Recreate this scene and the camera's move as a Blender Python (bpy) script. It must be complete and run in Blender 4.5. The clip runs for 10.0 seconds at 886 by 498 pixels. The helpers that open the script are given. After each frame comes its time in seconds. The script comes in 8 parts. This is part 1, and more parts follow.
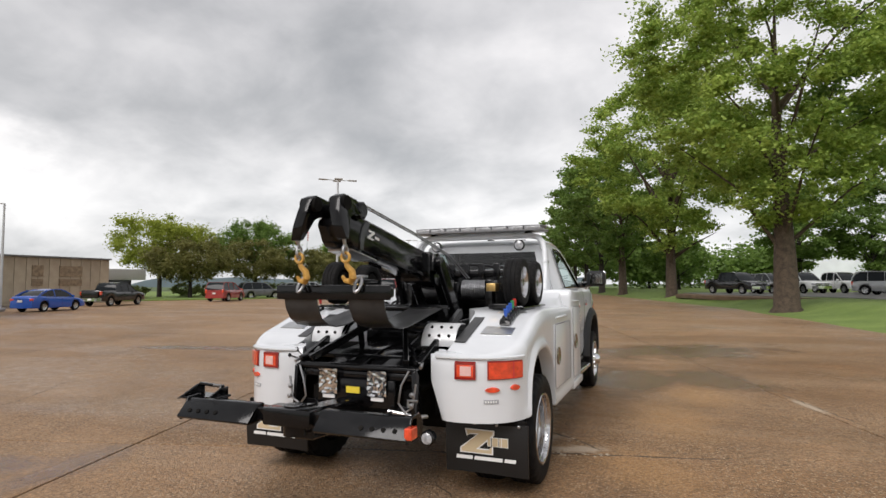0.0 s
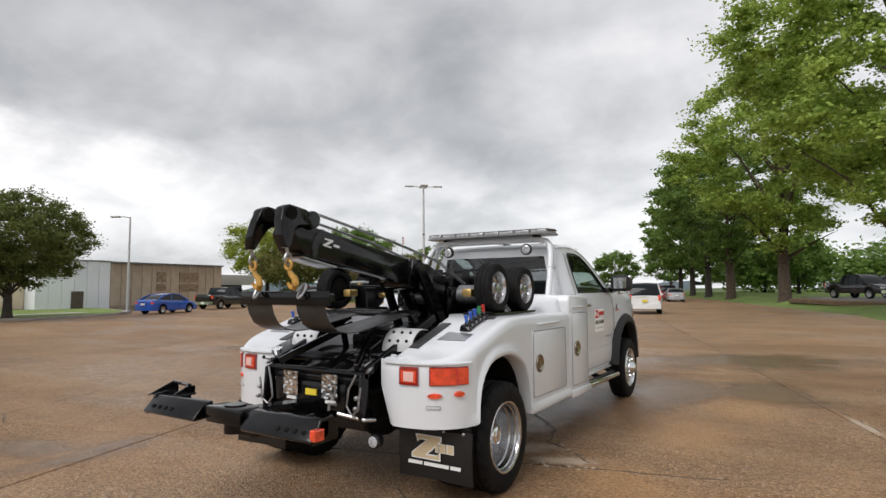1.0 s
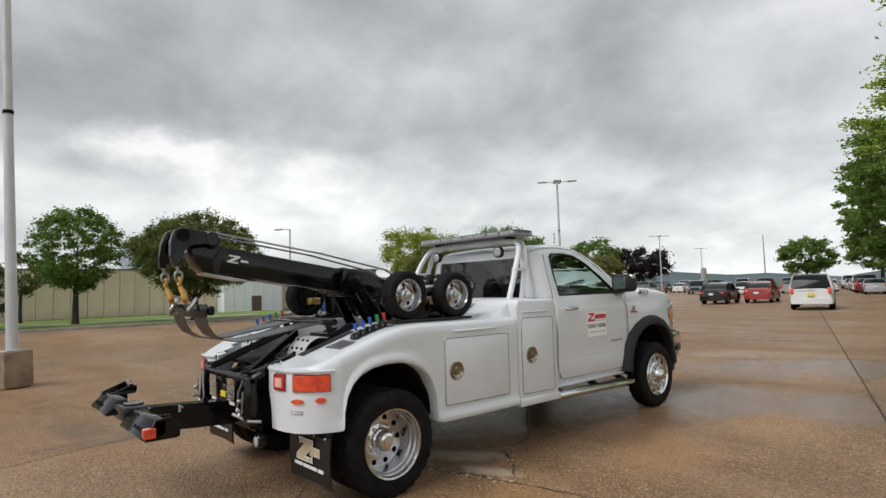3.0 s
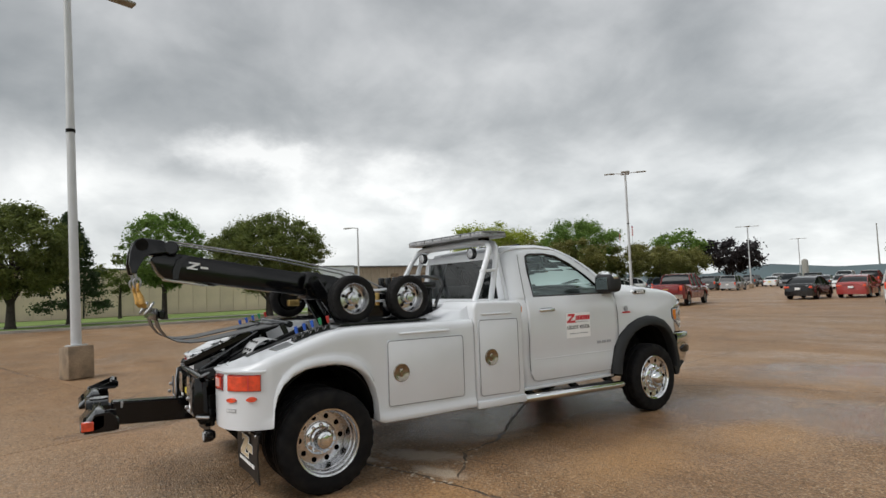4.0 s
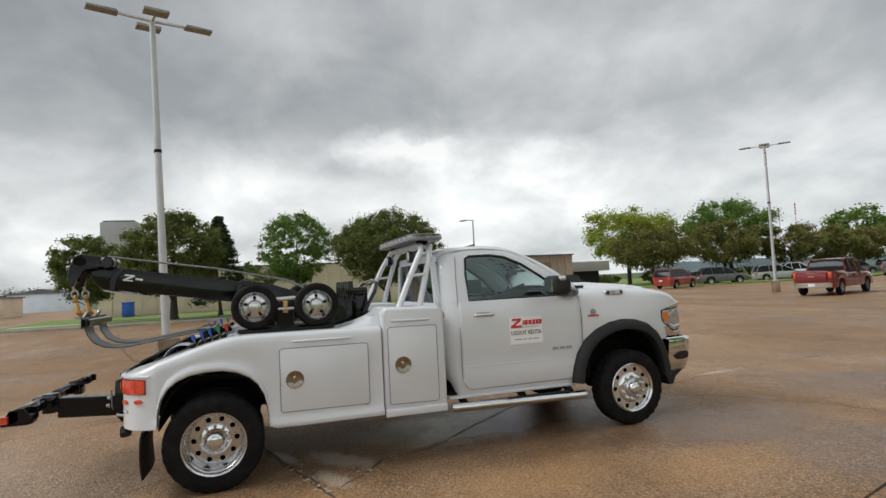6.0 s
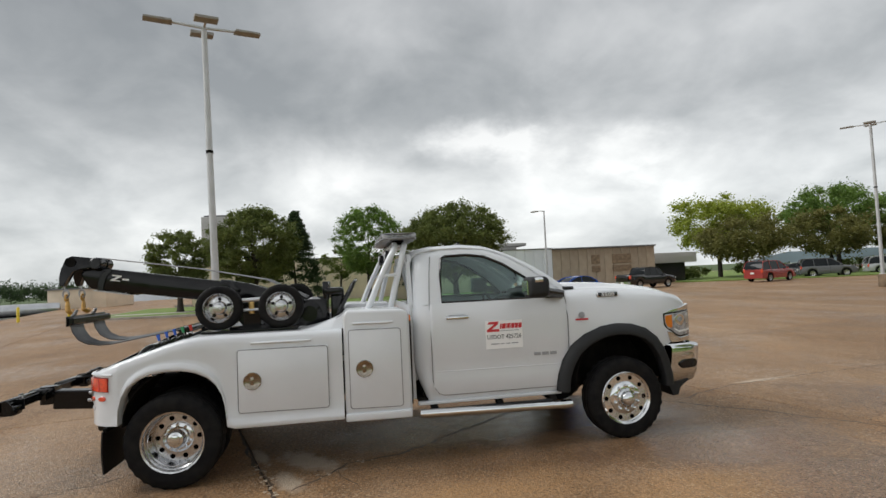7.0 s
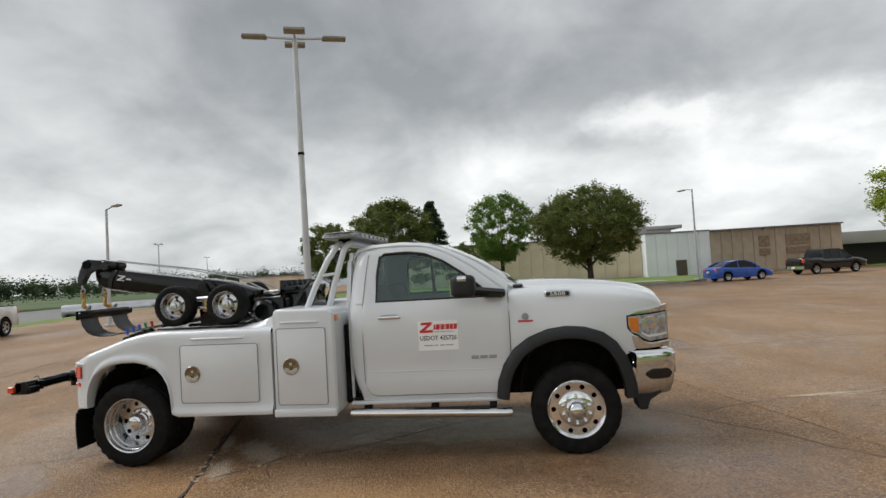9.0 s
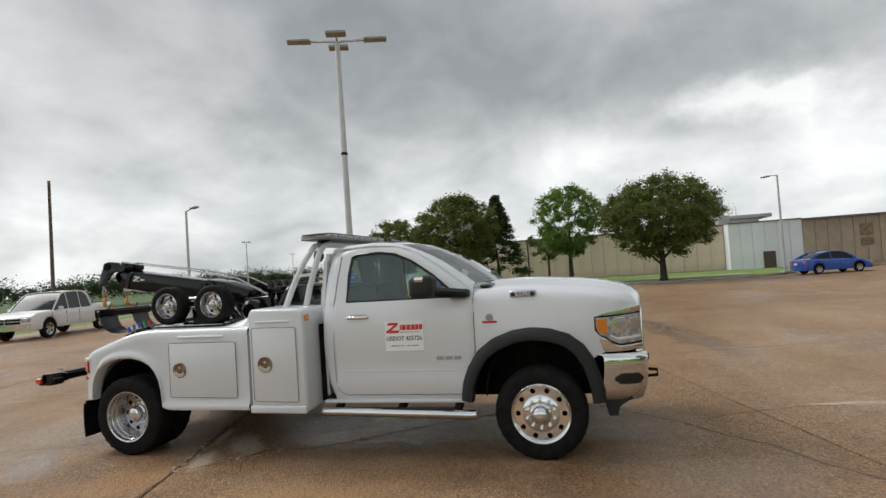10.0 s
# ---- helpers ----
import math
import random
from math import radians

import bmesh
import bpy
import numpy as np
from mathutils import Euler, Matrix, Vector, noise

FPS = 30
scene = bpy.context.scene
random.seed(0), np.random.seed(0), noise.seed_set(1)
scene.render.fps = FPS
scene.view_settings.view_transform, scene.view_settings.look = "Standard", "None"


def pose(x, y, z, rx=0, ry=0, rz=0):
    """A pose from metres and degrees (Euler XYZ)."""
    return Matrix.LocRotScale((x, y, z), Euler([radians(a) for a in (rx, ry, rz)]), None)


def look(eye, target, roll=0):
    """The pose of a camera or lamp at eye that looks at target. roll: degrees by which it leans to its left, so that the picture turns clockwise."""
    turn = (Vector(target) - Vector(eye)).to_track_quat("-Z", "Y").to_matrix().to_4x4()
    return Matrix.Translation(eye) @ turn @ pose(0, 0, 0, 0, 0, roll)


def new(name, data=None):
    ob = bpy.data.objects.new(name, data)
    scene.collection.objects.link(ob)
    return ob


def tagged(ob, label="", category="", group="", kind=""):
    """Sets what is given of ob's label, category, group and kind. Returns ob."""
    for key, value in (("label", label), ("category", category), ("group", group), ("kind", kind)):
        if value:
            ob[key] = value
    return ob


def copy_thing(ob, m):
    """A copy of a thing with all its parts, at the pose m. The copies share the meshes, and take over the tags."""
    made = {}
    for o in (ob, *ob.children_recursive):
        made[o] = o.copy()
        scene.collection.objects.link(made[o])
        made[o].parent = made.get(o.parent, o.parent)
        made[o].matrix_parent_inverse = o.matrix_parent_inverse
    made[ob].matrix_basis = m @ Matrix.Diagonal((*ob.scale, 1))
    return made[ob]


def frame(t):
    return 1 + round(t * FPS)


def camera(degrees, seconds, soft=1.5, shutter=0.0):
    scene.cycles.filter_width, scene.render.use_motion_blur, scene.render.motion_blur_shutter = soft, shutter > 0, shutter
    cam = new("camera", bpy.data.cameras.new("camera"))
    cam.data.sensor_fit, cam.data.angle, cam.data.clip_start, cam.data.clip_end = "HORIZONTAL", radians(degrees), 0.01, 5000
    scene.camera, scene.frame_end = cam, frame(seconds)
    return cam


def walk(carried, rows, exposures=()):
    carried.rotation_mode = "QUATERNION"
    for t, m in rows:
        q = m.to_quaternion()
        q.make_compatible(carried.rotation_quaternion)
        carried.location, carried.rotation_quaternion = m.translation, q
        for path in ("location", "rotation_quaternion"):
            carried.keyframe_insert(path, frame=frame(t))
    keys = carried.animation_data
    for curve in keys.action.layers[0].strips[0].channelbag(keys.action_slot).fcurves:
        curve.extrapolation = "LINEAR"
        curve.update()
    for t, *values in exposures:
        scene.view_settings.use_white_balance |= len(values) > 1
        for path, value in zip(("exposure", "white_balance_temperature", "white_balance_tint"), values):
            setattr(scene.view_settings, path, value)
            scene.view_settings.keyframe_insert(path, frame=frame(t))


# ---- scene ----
cam = camera(76.3, 10.0)
PATH = [
    (0, (2.134, -4.443, 1.532), (1.392, -2.591, 1.657), -0.2),
    (0.5, (2.615, -4.216, 1.523), (1.712, -2.437, 1.661), -0.3),
    (1, (3.113, -3.983, 1.541), (2.058, -2.29, 1.682), -0.3),
    (1.5, (3.569, -3.684, 1.554), (2.384, -2.079, 1.699), -0.4),
    (2, (4.034, -3.374, 1.559), (2.729, -1.865, 1.709), -0.5),
    (3.5, (5.191, -2.198, 1.611), (3.61, -0.981, 1.748), -2.1),
    (4, (5.591, -1.732, 1.626), (3.924, -0.635, 1.760), -2.0),
    (4.5, (5.886, -1.251, 1.639), (4.15, -0.267, 1.770), -1.7),
    (5, (6.149, -0.74, 1.664), (4.354, 0.133, 1.789), -2.2),
    (5.5, (6.37, -0.201, 1.675), (4.524, 0.56, 1.798), -2.6),
    (7, (6.538, 1.537, 1.746), (4.571, 1.883, 1.844), -2.7),
    (7.5, (6.593, 2.13, 1.751), (4.603, 2.314, 1.844), -2.4),
    (8, (6.518, 2.711, 1.761), (4.52, 2.75, 1.847), -3.0),
    (8.5, (6.497, 3.276, 1.763), (4.501, 3.18, 1.846), -3.2),
    (9, (6.404, 3.815, 1.757), (4.419, 3.584, 1.834), -3.3),
    (9.5, (6.264, 4.368, 1.743), (4.301, 3.996, 1.821), -3.6),
    (10, (6.151, 4.896, 1.749), (4.219, 4.384, 1.822), -3.8),
]
walk(cam, [(t, look(eye, target, roll)) for t, eye, target, roll in PATH], [(0, 0.42, 6650, 14), (1, 0.38, 6550, 13.5), (2, 0.32, 6500, 12), (3.5, 0.27, 6500, 10), (10, 0.27, 6500, 10)])
# world, sun, exposure
SUN_EL, SUN_AZ = radians(46), radians(-170)
world = bpy.data.worlds.new("overcast_sky")
scene.world = world
world.use_nodes = True
wn, wl = world.node_tree.nodes, world.node_tree.links
wn.clear()


def wnode(kind, **values):
    n = wn.new(kind)
    for key, value in values.items():
        n.inputs[int(key[1:])].default_value = value
    return n


def wmath(op, a, b=0.0):
    n = wn.new("ShaderNodeMath")
    n.operation = op
    for i, v in enumerate((a, b)):
        if isinstance(v, (int, float)):
            n.inputs[i].default_value = v
        else:
            wl.new(v, n.inputs[i])
    return n.outputs[0]


def wramp(value, stops):
    n = wn.new("ShaderNodeValToRGB")
    wl.new(value, n.inputs[0])
    el = n.color_ramp.elements
    while len(el) < len(stops):
        el.new(0.5)
    for e, (p, c) in zip(el, stops):
        e.position, e.color = p, (*c, 1)
    return n.outputs[0]


sky = wn.new("ShaderNodeTexSky")
sky.sky_type = "NISHITA"
sky.sun_disc = False
sky.sun_elevation, sky.sun_rotation = SUN_EL, SUN_AZ
sky.air_density, sky.dust_density = 1.0, 3.0
coord = wn.new("ShaderNodeTexCoord")
split = wn.new("ShaderNodeSeparateXYZ")
wl.new(coord.outputs["Generated"], split.inputs[0])
up = wmath("MAXIMUM", split.outputs[2], 0.0)
# the cloud deck is a flat layer: directions meet it further off towards the horizon
den = wmath("ADD", up, 0.42)
deck = wn.new("ShaderNodeCombineXYZ")
wl.new(wmath("DIVIDE", split.outputs[0], den), deck.inputs[0])
wl.new(wmath("DIVIDE", split.outputs[1], den), deck.inputs[1])
deck.inputs[2].default_value = 0.37


def wnoise(scale, detail, rough, dist=0.0, vector=None):
    t = wn.new("ShaderNodeTexNoise")
    t.inputs["Scale"].default_value, t.inputs["Detail"].default_value = scale, detail
    t.inputs["Roughness"].default_value, t.inputs["Distortion"].default_value = rough, dist
    wl.new(vector or deck.outputs[0], t.inputs["Vector"])
    return t


broad_cloud = wnoise(1.15, 3.0, 0.5, 0.2)
billow = wnoise(3.3, 6.0, 0.52, 0.25)
wisp = wnoise(9.0, 5.0, 0.55, 0.3)
mixed = wmath("ADD", wmath("ADD", wmath("MULTIPLY", broad_cloud.outputs["Fac"], 0.44), wmath("MULTIPLY", billow.outputs["Fac"], 0.48)), wmath("MULTIPLY", wisp.outputs["Fac"], 0.08))
# ragged edges for the thin and the thick places of the deck
rag = wnoise(4.6, 5.0, 0.6)
shake = wn.new("ShaderNodeVectorMath")
shake.operation = "MULTIPLY_ADD"
wl.new(rag.outputs["Color"], shake.inputs[0])
shake.inputs[1].default_value = (0.22, 0.22, 0.12)
wl.new(coord.outputs["Generated"], shake.inputs[2])
flat = wn.new("ShaderNodeVectorMath")
flat.operation = "MULTIPLY"
wl.new(shake.outputs[0], flat.inputs[0])
flat.inputs[1].default_value = (1.0, 1.0, 1.9)
# (direction, reach, gain)
THIN = [(-0.95, 0.22, 0.235, 0.11, 0.27), (-0.93, 0.30, 0.225, 0.09, 0.20), (-0.86, 0.47, 0.19, 0.13, 0.20), (-0.98, 0.02, 0.18, 0.22, 0.10), (-0.96, -0.22, 0.16, 0.22, 0.07), (-0.91, 0.37, 0.15, 0.20, 0.08), (-0.74, 0.57, 0.38, 0.26, 0.07), (-0.80, 0.58, 0.14, 0.24, 0.08), (-0.68, -0.67, 0.32, 0.36, 0.05), (-0.70, -0.70, 0.09, 0.34, 0.09), (-0.18, 0.90, 0.40, 0.42, 0.05), (-0.16, 0.98, 0.07, 0.36, 0.05)]
THICK = [(-0.93, 0.16, 0.32, 0.30, 0.09), (-0.78, 0.57, 0.26, 0.22, 0.08), (-0.53, 0.76, 0.36, 0.42, 0.08), (-0.36, 0.90, 0.23, 0.34, 0.09), (-0.95, 0.02, 0.29, 0.32, 0.08), (-0.89, 0.38, 0.275, 0.20, 0.09), (-0.92, -0.26, 0.30, 0.42, 0.08), (-0.97, 0.09, 0.222, 0.10, 0.09), (-0.83, -0.53, 0.19, 0.30, 0.05), (-0.64, -0.74, 0.19, 0.30, 0.05), (-0.62, 0.73, 0.29, 0.30, 0.05)]
for sign_, places in ((1, THIN), (-1, THICK)):
    for dx, dy, dz, reach, gain in places:
        gain *= 0.62 if sign_ < 0 else 0.85
        away = wn.new("ShaderNodeVectorMath")
        away.operation = "DISTANCE"
        wl.new(flat.outputs[0], away.inputs[0])
        mean_ = Vector((dx, dy, dz)).normalized() + Vector((0.11, 0.11, 0.06))
        away.inputs[1].default_value = (mean_.x, mean_.y, mean_.z * 1.9)
        fall_ = wn.new("ShaderNodeMapRange")
        fall_.interpolation_type = "SMOOTHSTEP"
        fall_.inputs[1].default_value, fall_.inputs[2].default_value = 0.0, reach
        fall_.inputs[3].default_value, fall_.inputs[4].default_value = sign_ * gain, 0.0
        wl.new(away.outputs["Value"], fall_.inputs[0])
        mixed = wmath("ADD", mixed, fall_.outputs[0])
cloud = wramp(mixed, [(0.33, (0.33, 0.35, 0.365)), (0.42, (0.43, 0.448, 0.46)), (0.50, (0.545, 0.56, 0.57)), (0.58, (0.66, 0.672, 0.678)), (0.70, (0.86, 0.865, 0.862))])
# the deck thins out and brightens towards the horizon
glow = wramp(up, [(0.0, (1.33, 1.35, 1.33)), (0.12, (1.33, 1.35, 1.34)), (0.26, (1.09, 1.10, 1.10)), (0.42, (0.93, 0.94, 0.95)), (1.0, (1.0, 1.0, 1.0))])
tone = wn.new("ShaderNodeMixRGB")
tone.blend_type = "MULTIPLY"
tone.inputs[0].default_value = 1.0
wl.new(cloud, tone.inputs[1])
wl.new(glow, tone.inputs[2])
both = wn.new("ShaderNodeMixRGB")
both.inputs[0].default_value = 0.96
skydim = wn.new("ShaderNodeMixRGB")
skydim.blend_type = "MULTIPLY"
skydim.inputs[0].default_value = 1.0
skydim.inputs[2].default_value = (0.1, 0.1, 0.1, 1)
wl.new(sky.outputs[0], skydim.inputs[1])
wl.new(skydim.outputs[0], both.inputs[1])
wl.new(tone.outputs[0], both.inputs[2])
bg = wn.new("ShaderNodeBackground")
bg.inputs[1].default_value = 0.90
# thinner cloud to the north, heavier to the west
drift = wmath("ADD", wmath("MULTIPLY", split.outputs[0], 0.10), wmath("MULTIPLY", split.outputs[1], 0.05))
wide = wn.new("ShaderNodeMixRGB")
wide.blend_type = "MULTIPLY"
wide.inputs[0].default_value = 1.0
wl.new(both.outputs[0], wide.inputs[1])
wl.new(wmath("ADD", drift, 1.0), wide.inputs[2])
wl.new(wide.outputs[0], bg.inputs[0])
wout = wn.new("ShaderNodeOutputWorld")
wl.new(bg.outputs[0], wout.inputs[0])
sun = new("sun", bpy.data.lights.new("sun", "SUN"))
sun.data.energy, sun.data.angle, sun.data.color = 1.7, radians(35), (1.0, 0.995, 0.975)
sun.matrix_world = look((math.cos(SUN_EL) * math.sin(SUN_AZ) * 60, math.cos(SUN_EL) * math.cos(SUN_AZ) * 60, math.sin(SUN_EL) * 60), (0, 0, 0))
scene.view_settings.exposure = 0.26

# ---- materials ----


def mat(name, color, rough=0.5, metal=0.0, var=0.0, scale=6.0, bump=0.0, bscale=60.0, dark=None, coat=0.0, fine=0.0, spec=0.5, rvar=0.0, objvar=0.0):
    """A painted, metal, stone or rubber surface with broad and fine variation."""
    m = bpy.data.materials.new(name)
    m.use_nodes = True
    nt = m.node_tree
    n, l = nt.nodes, nt.links
    b = n["Principled BSDF"]
    b.inputs["Base Color"].default_value = (*color, 1)
    b.inputs["Roughness"].default_value, b.inputs["Metallic"].default_value = rough, metal
    b.inputs["Specular IOR Level"].default_value = spec
    b.inputs["Coat Weight"].default_value = coat
    b.inputs["Coat Roughness"].default_value = 0.05
    tc = n.new("ShaderNodeTexCoord")
    if var or fine or objvar:
        nz = n.new("ShaderNodeTexNoise")
        nz.inputs["Scale"].default_value, nz.inputs["Detail"].default_value = scale, 5
        l.new(tc.outputs["Object"], nz.inputs["Vector"])
        ramp = n.new("ShaderNodeMapRange")
        ramp.inputs[1].default_value, ramp.inputs[2].default_value = 0.35, 0.7
        l.new(nz.outputs["Fac"], ramp.inputs[0])
        mx = n.new("ShaderNodeMixRGB")
        other = dark or tuple(c * (1 - var) for c in color)
        mx.inputs[1].default_value, mx.inputs[2].default_value = (*color, 1), (*other, 1)
        l.new(ramp.outputs[0], mx.inputs[0])
        out = mx.outputs[0]
        if fine:
            n2 = n.new("ShaderNodeTexNoise")
            n2.inputs["Scale"].default_value, n2.inputs["Detail"].default_value = bscale, 4
            l.new(tc.outputs["Object"], n2.inputs["Vector"])
            r2 = n.new("ShaderNodeMapRange")
            r2.inputs[1].default_value, r2.inputs[2].default_value = 0.3, 0.7
            r2.inputs[3].default_value, r2.inputs[4].default_value = 1 - fine, 1 + fine
            l.new(n2.outputs["Fac"], r2.inputs[0])
            m2 = n.new("ShaderNodeMixRGB")
            m2.blend_type, m2.inputs[0].default_value = "MULTIPLY", 1
            l.new(out, m2.inputs[1])
            l.new(r2.outputs[0], m2.inputs[2])
            out = m2.outputs[0]
        if objvar:
            oi = n.new("ShaderNodeObjectInfo")
            r3 = n.new("ShaderNodeMapRange")
            r3.inputs[3].default_value, r3.inputs[4].default_value = 1 - objvar, 1 + objvar
            l.new(oi.outputs["Random"], r3.inputs[0])
            m3 = n.new("ShaderNodeMixRGB")
            m3.blend_type, m3.inputs[0].default_value = "MULTIPLY", 1
            l.new(out, m3.inputs[1])
            l.new(r3.outputs[0], m3.inputs[2])
            out = m3.outputs[0]
        l.new(out, b.inputs["Base Color"])
        if rvar:
            rr = n.new("ShaderNodeMapRange")
            rr.inputs[3].default_value, rr.inputs[4].default_value = rough - rvar, rough + rvar
            l.new(ramp.outputs[0], rr.inputs[0])
            l.new(rr.outputs[0], b.inputs["Roughness"])
    if bump:
        nb = n.new("ShaderNodeTexNoise")
        nb.inputs["Scale"].default_value, nb.inputs["Detail"].default_value = bscale, 4
        l.new(tc.outputs["Object"], nb.inputs["Vector"])
        bp = n.new("ShaderNodeBump")
        bp.inputs["Strength"].default_value, bp.inputs["Distance"].default_value = bump, 0.02
        l.new(nb.outputs["Fac"], bp.inputs["Height"])
        l.new(bp.outputs[0], b.inputs["Normal"])
    return m


def glass_mat(name, tint, rough=0.02, ior=1.7, sheen=(1, 1, 1)):
    """Window glass: tinted see-through mixed with a mirror-like gloss."""
    m = bpy.data.materials.new(name)
    m.use_nodes = True
    n, l = m.node_tree.nodes, m.node_tree.links
    n.clear()
    o = n.new("ShaderNodeOutputMaterial")
    t = n.new("ShaderNodeBsdfTransparent")
    t.inputs[0].default_value = (*tint, 1)
    g = n.new("ShaderNodeBsdfGlossy")
    g.inputs[0].default_value, g.inputs[1].default_value = (*sheen, 1), rough
    f = n.new("ShaderNodeFresnel")
    f.inputs[0].default_value = ior
    mx = n.new("ShaderNodeMixShader")
    l.new(f.outputs[0], mx.inputs[0])
    l.new(t.outputs[0], mx.inputs[1])
    l.new(g.outputs[0], mx.inputs[2])
    l.new(mx.outputs[0], o.inputs[0])
    return m


def face_out(ob, way):
    """Turns the face of a pane to its outer side."""
    if ob.data.polygons[0].normal.dot(Vector(way)) < 0:
        ob.data.flip_normals()


WHITE = mat("white_truck_paint", (0.69, 0.71, 0.735), 0.22, var=0.03, scale=3, coat=0.6, bump=0.015, bscale=9)
GEL = mat("white_body_gelcoat", (0.69, 0.71, 0.735), 0.26, var=0.04, scale=4, coat=0.4, bump=0.02, bscale=7)
BLACKP = mat("black_steel_paint", (0.0035, 0.0035, 0.004), 0.14, var=0.3, scale=8, dark=(0.007, 0.007, 0.0075), bump=0.02, bscale=60, rvar=0.05, spec=0.34)
BLACKF = mat("flat_black_chassis", (0.007, 0.007, 0.007), 0.75, var=0.4, scale=9, dark=(0.018, 0.016, 0.014), bump=0.1, spec=0.05)
PLASTIC = mat("grey_textured_plastic", (0.011, 0.012, 0.0135), 0.65, var=0.2, bump=0.08, bscale=300)
GLOSSB = mat("gloss_black_plastic", (0.012, 0.012, 0.013), 0.12, var=0.1)
RUBBER = mat("tyre_rubber", (0.008, 0.008, 0.009), 0.62, var=0.3, scale=12, dark=(0.017, 0.016, 0.015), bump=0.1, bscale=90, spec=0.1)
SHEET = mat("black_rubber_sheet", (0.022, 0.022, 0.023), 0.35, var=0.3, scale=6, dark=(0.05, 0.05, 0.05), bump=0.05)
FLAPM = mat("black_mud_flap_rubber", (0.007, 0.007, 0.0075), 0.45, var=0.3, scale=8, bump=0.06)
CHROME = mat("chrome", (0.74, 0.75, 0.76), 0.07, 1.0, var=0.06, scale=14)
ALU = mat("polished_aluminium", (0.82, 0.82, 0.82), 0.15, 1.0, var=0.1, scale=20, bump=0.02, bscale=200)
DULLALU = mat("brushed_aluminium", (0.62, 0.63, 0.64), 0.34, 1.0, var=0.15, scale=20, bump=0.03, bscale=160)
BARREL = mat("machined_aluminium", (0.66, 0.66, 0.67), 0.2, 1.0, var=0.35, scale=34, bump=0.06, bscale=120, rvar=0.08)
STEEL = mat("zinc_steel", (0.45, 0.45, 0.46), 0.4, 1.0, var=0.3, scale=25, bump=0.05)
PALELENS = mat("pale_lamp_lens", (0.80, 0.50, 0.46), 0.12, var=0.15, scale=30, coat=0.6)
PALEZINC = mat("pale_zinc_plate", (0.74, 0.75, 0.76), 0.3, 0.3, var=0.12, scale=12)
GOLD = mat("yellow_zinc_steel", (0.62, 0.42, 0.16), 0.38, 0.9, var=0.3, scale=30, bump=0.06)
HOOKP = mat("orange_hook_paint", (0.60, 0.33, 0.07), 0.45, var=0.35, scale=40, bump=0.06)
REDL = mat("red_lens", (0.86, 0.085, 0.03), 0.1, var=0.4, scale=22, coat=0.9, bump=0.05, bscale=200)
DEEPRED = mat("deep_red_lens", (0.30, 0.018, 0.014), 0.12, var=0.2, scale=20, coat=0.8)
ORANGEL = mat("amber_lens", (0.80, 0.22, 0.02), 0.12, var=0.15, scale=30, coat=0.8, bump=0.1, bscale=240)
CLEARL = mat("clear_lens", (0.52, 0.53, 0.55), 0.14, 0.1, var=0.6, scale=26, coat=0.3)
BLUEP = mat("blue_knob", (0.03, 0.12, 0.55), 0.4, var=0.15)
REDP = mat("red_knob", (0.55, 0.04, 0.03), 0.4, var=0.15)
GREENP = mat("green_knob", (0.04, 0.3, 0.12), 0.4, var=0.15)
YELLOWP = mat("yellow_label", (0.80, 0.62, 0.05), 0.5, var=0.12)
TANP = mat("tan_print", (0.62, 0.50, 0.32), 0.55, var=0.1)
WHITEP = mat("white_print", (0.78, 0.78, 0.77), 0.5, var=0.05)
REDPRINT = mat("red_print", (0.60, 0.03, 0.04), 0.45, var=0.08)
DARKPRINT = mat("dark_print", (0.03, 0.03, 0.035), 0.5, var=0.1)
GREYPRINT = mat("grey_print", (0.33, 0.34, 0.36), 0.4, var=0.1)
# grey that stands in for the soft shadow in the door gaps
SEAM = mat("grey_seam_shade", (0.20, 0.20, 0.205), 0.7, var=0.2)
SIGNW = mat("white_magnetic_sheet", (0.90, 0.90, 0.90), 0.35, var=0.02)
SEATM = mat("grey_cloth_seat", (0.16, 0.165, 0.17), 0.9, var=0.2, bump=0.1)
TINT = glass_mat("tinted_cab_glass", (0.62, 0.80, 0.74), 0.02, 1.85, (0.86, 1.0, 0.97))
DARKGLASS = glass_mat("dark_glass", (0.34, 0.37, 0.37), 0.02, 1.6)
SCREEN = glass_mat("windscreen_glass", (0.70, 0.80, 0.78), 0.02, 1.9)
GALV = mat("galvanised_lamp_pole", (0.55, 0.56, 0.57), 0.55, 0.25, var=0.12, scale=3, bump=0.03)
HEADM = mat("grey_lamp_head", (0.30, 0.28, 0.25), 0.6, var=0.2)
# brown in the colour stands in for the ground mirrored in the latch dish
DISHM = mat("brown_reflection_steel", (0.36, 0.31, 0.25), 0.2, 1.0, var=0.3, scale=30)
CONC = mat("stained_concrete_base", (0.31, 0.225, 0.145), 0.8, var=0.3, scale=3.5, dark=(0.15, 0.11, 0.075), bump=0.25, bscale=40, fine=0.15)
KERBM = mat("kerb_concrete", (0.38, 0.35, 0.31), 0.85, var=0.3, scale=1.5, bump=0.2, bscale=30, fine=0.12)
WALKM = mat("pale_walk_concrete", (0.47, 0.44, 0.40), 0.85, var=0.2, scale=1.2, bump=0.1, fine=0.1)
BARK = mat("tree_bark", (0.095, 0.068, 0.046), 0.9, var=0.5, scale=5, bump=0.8, bscale=22, fine=0.3)
BARKD = mat("dark_tree_bark", (0.05, 0.04, 0.033), 0.9, var=0.4, scale=6, bump=0.6, bscale=26, fine=0.3)


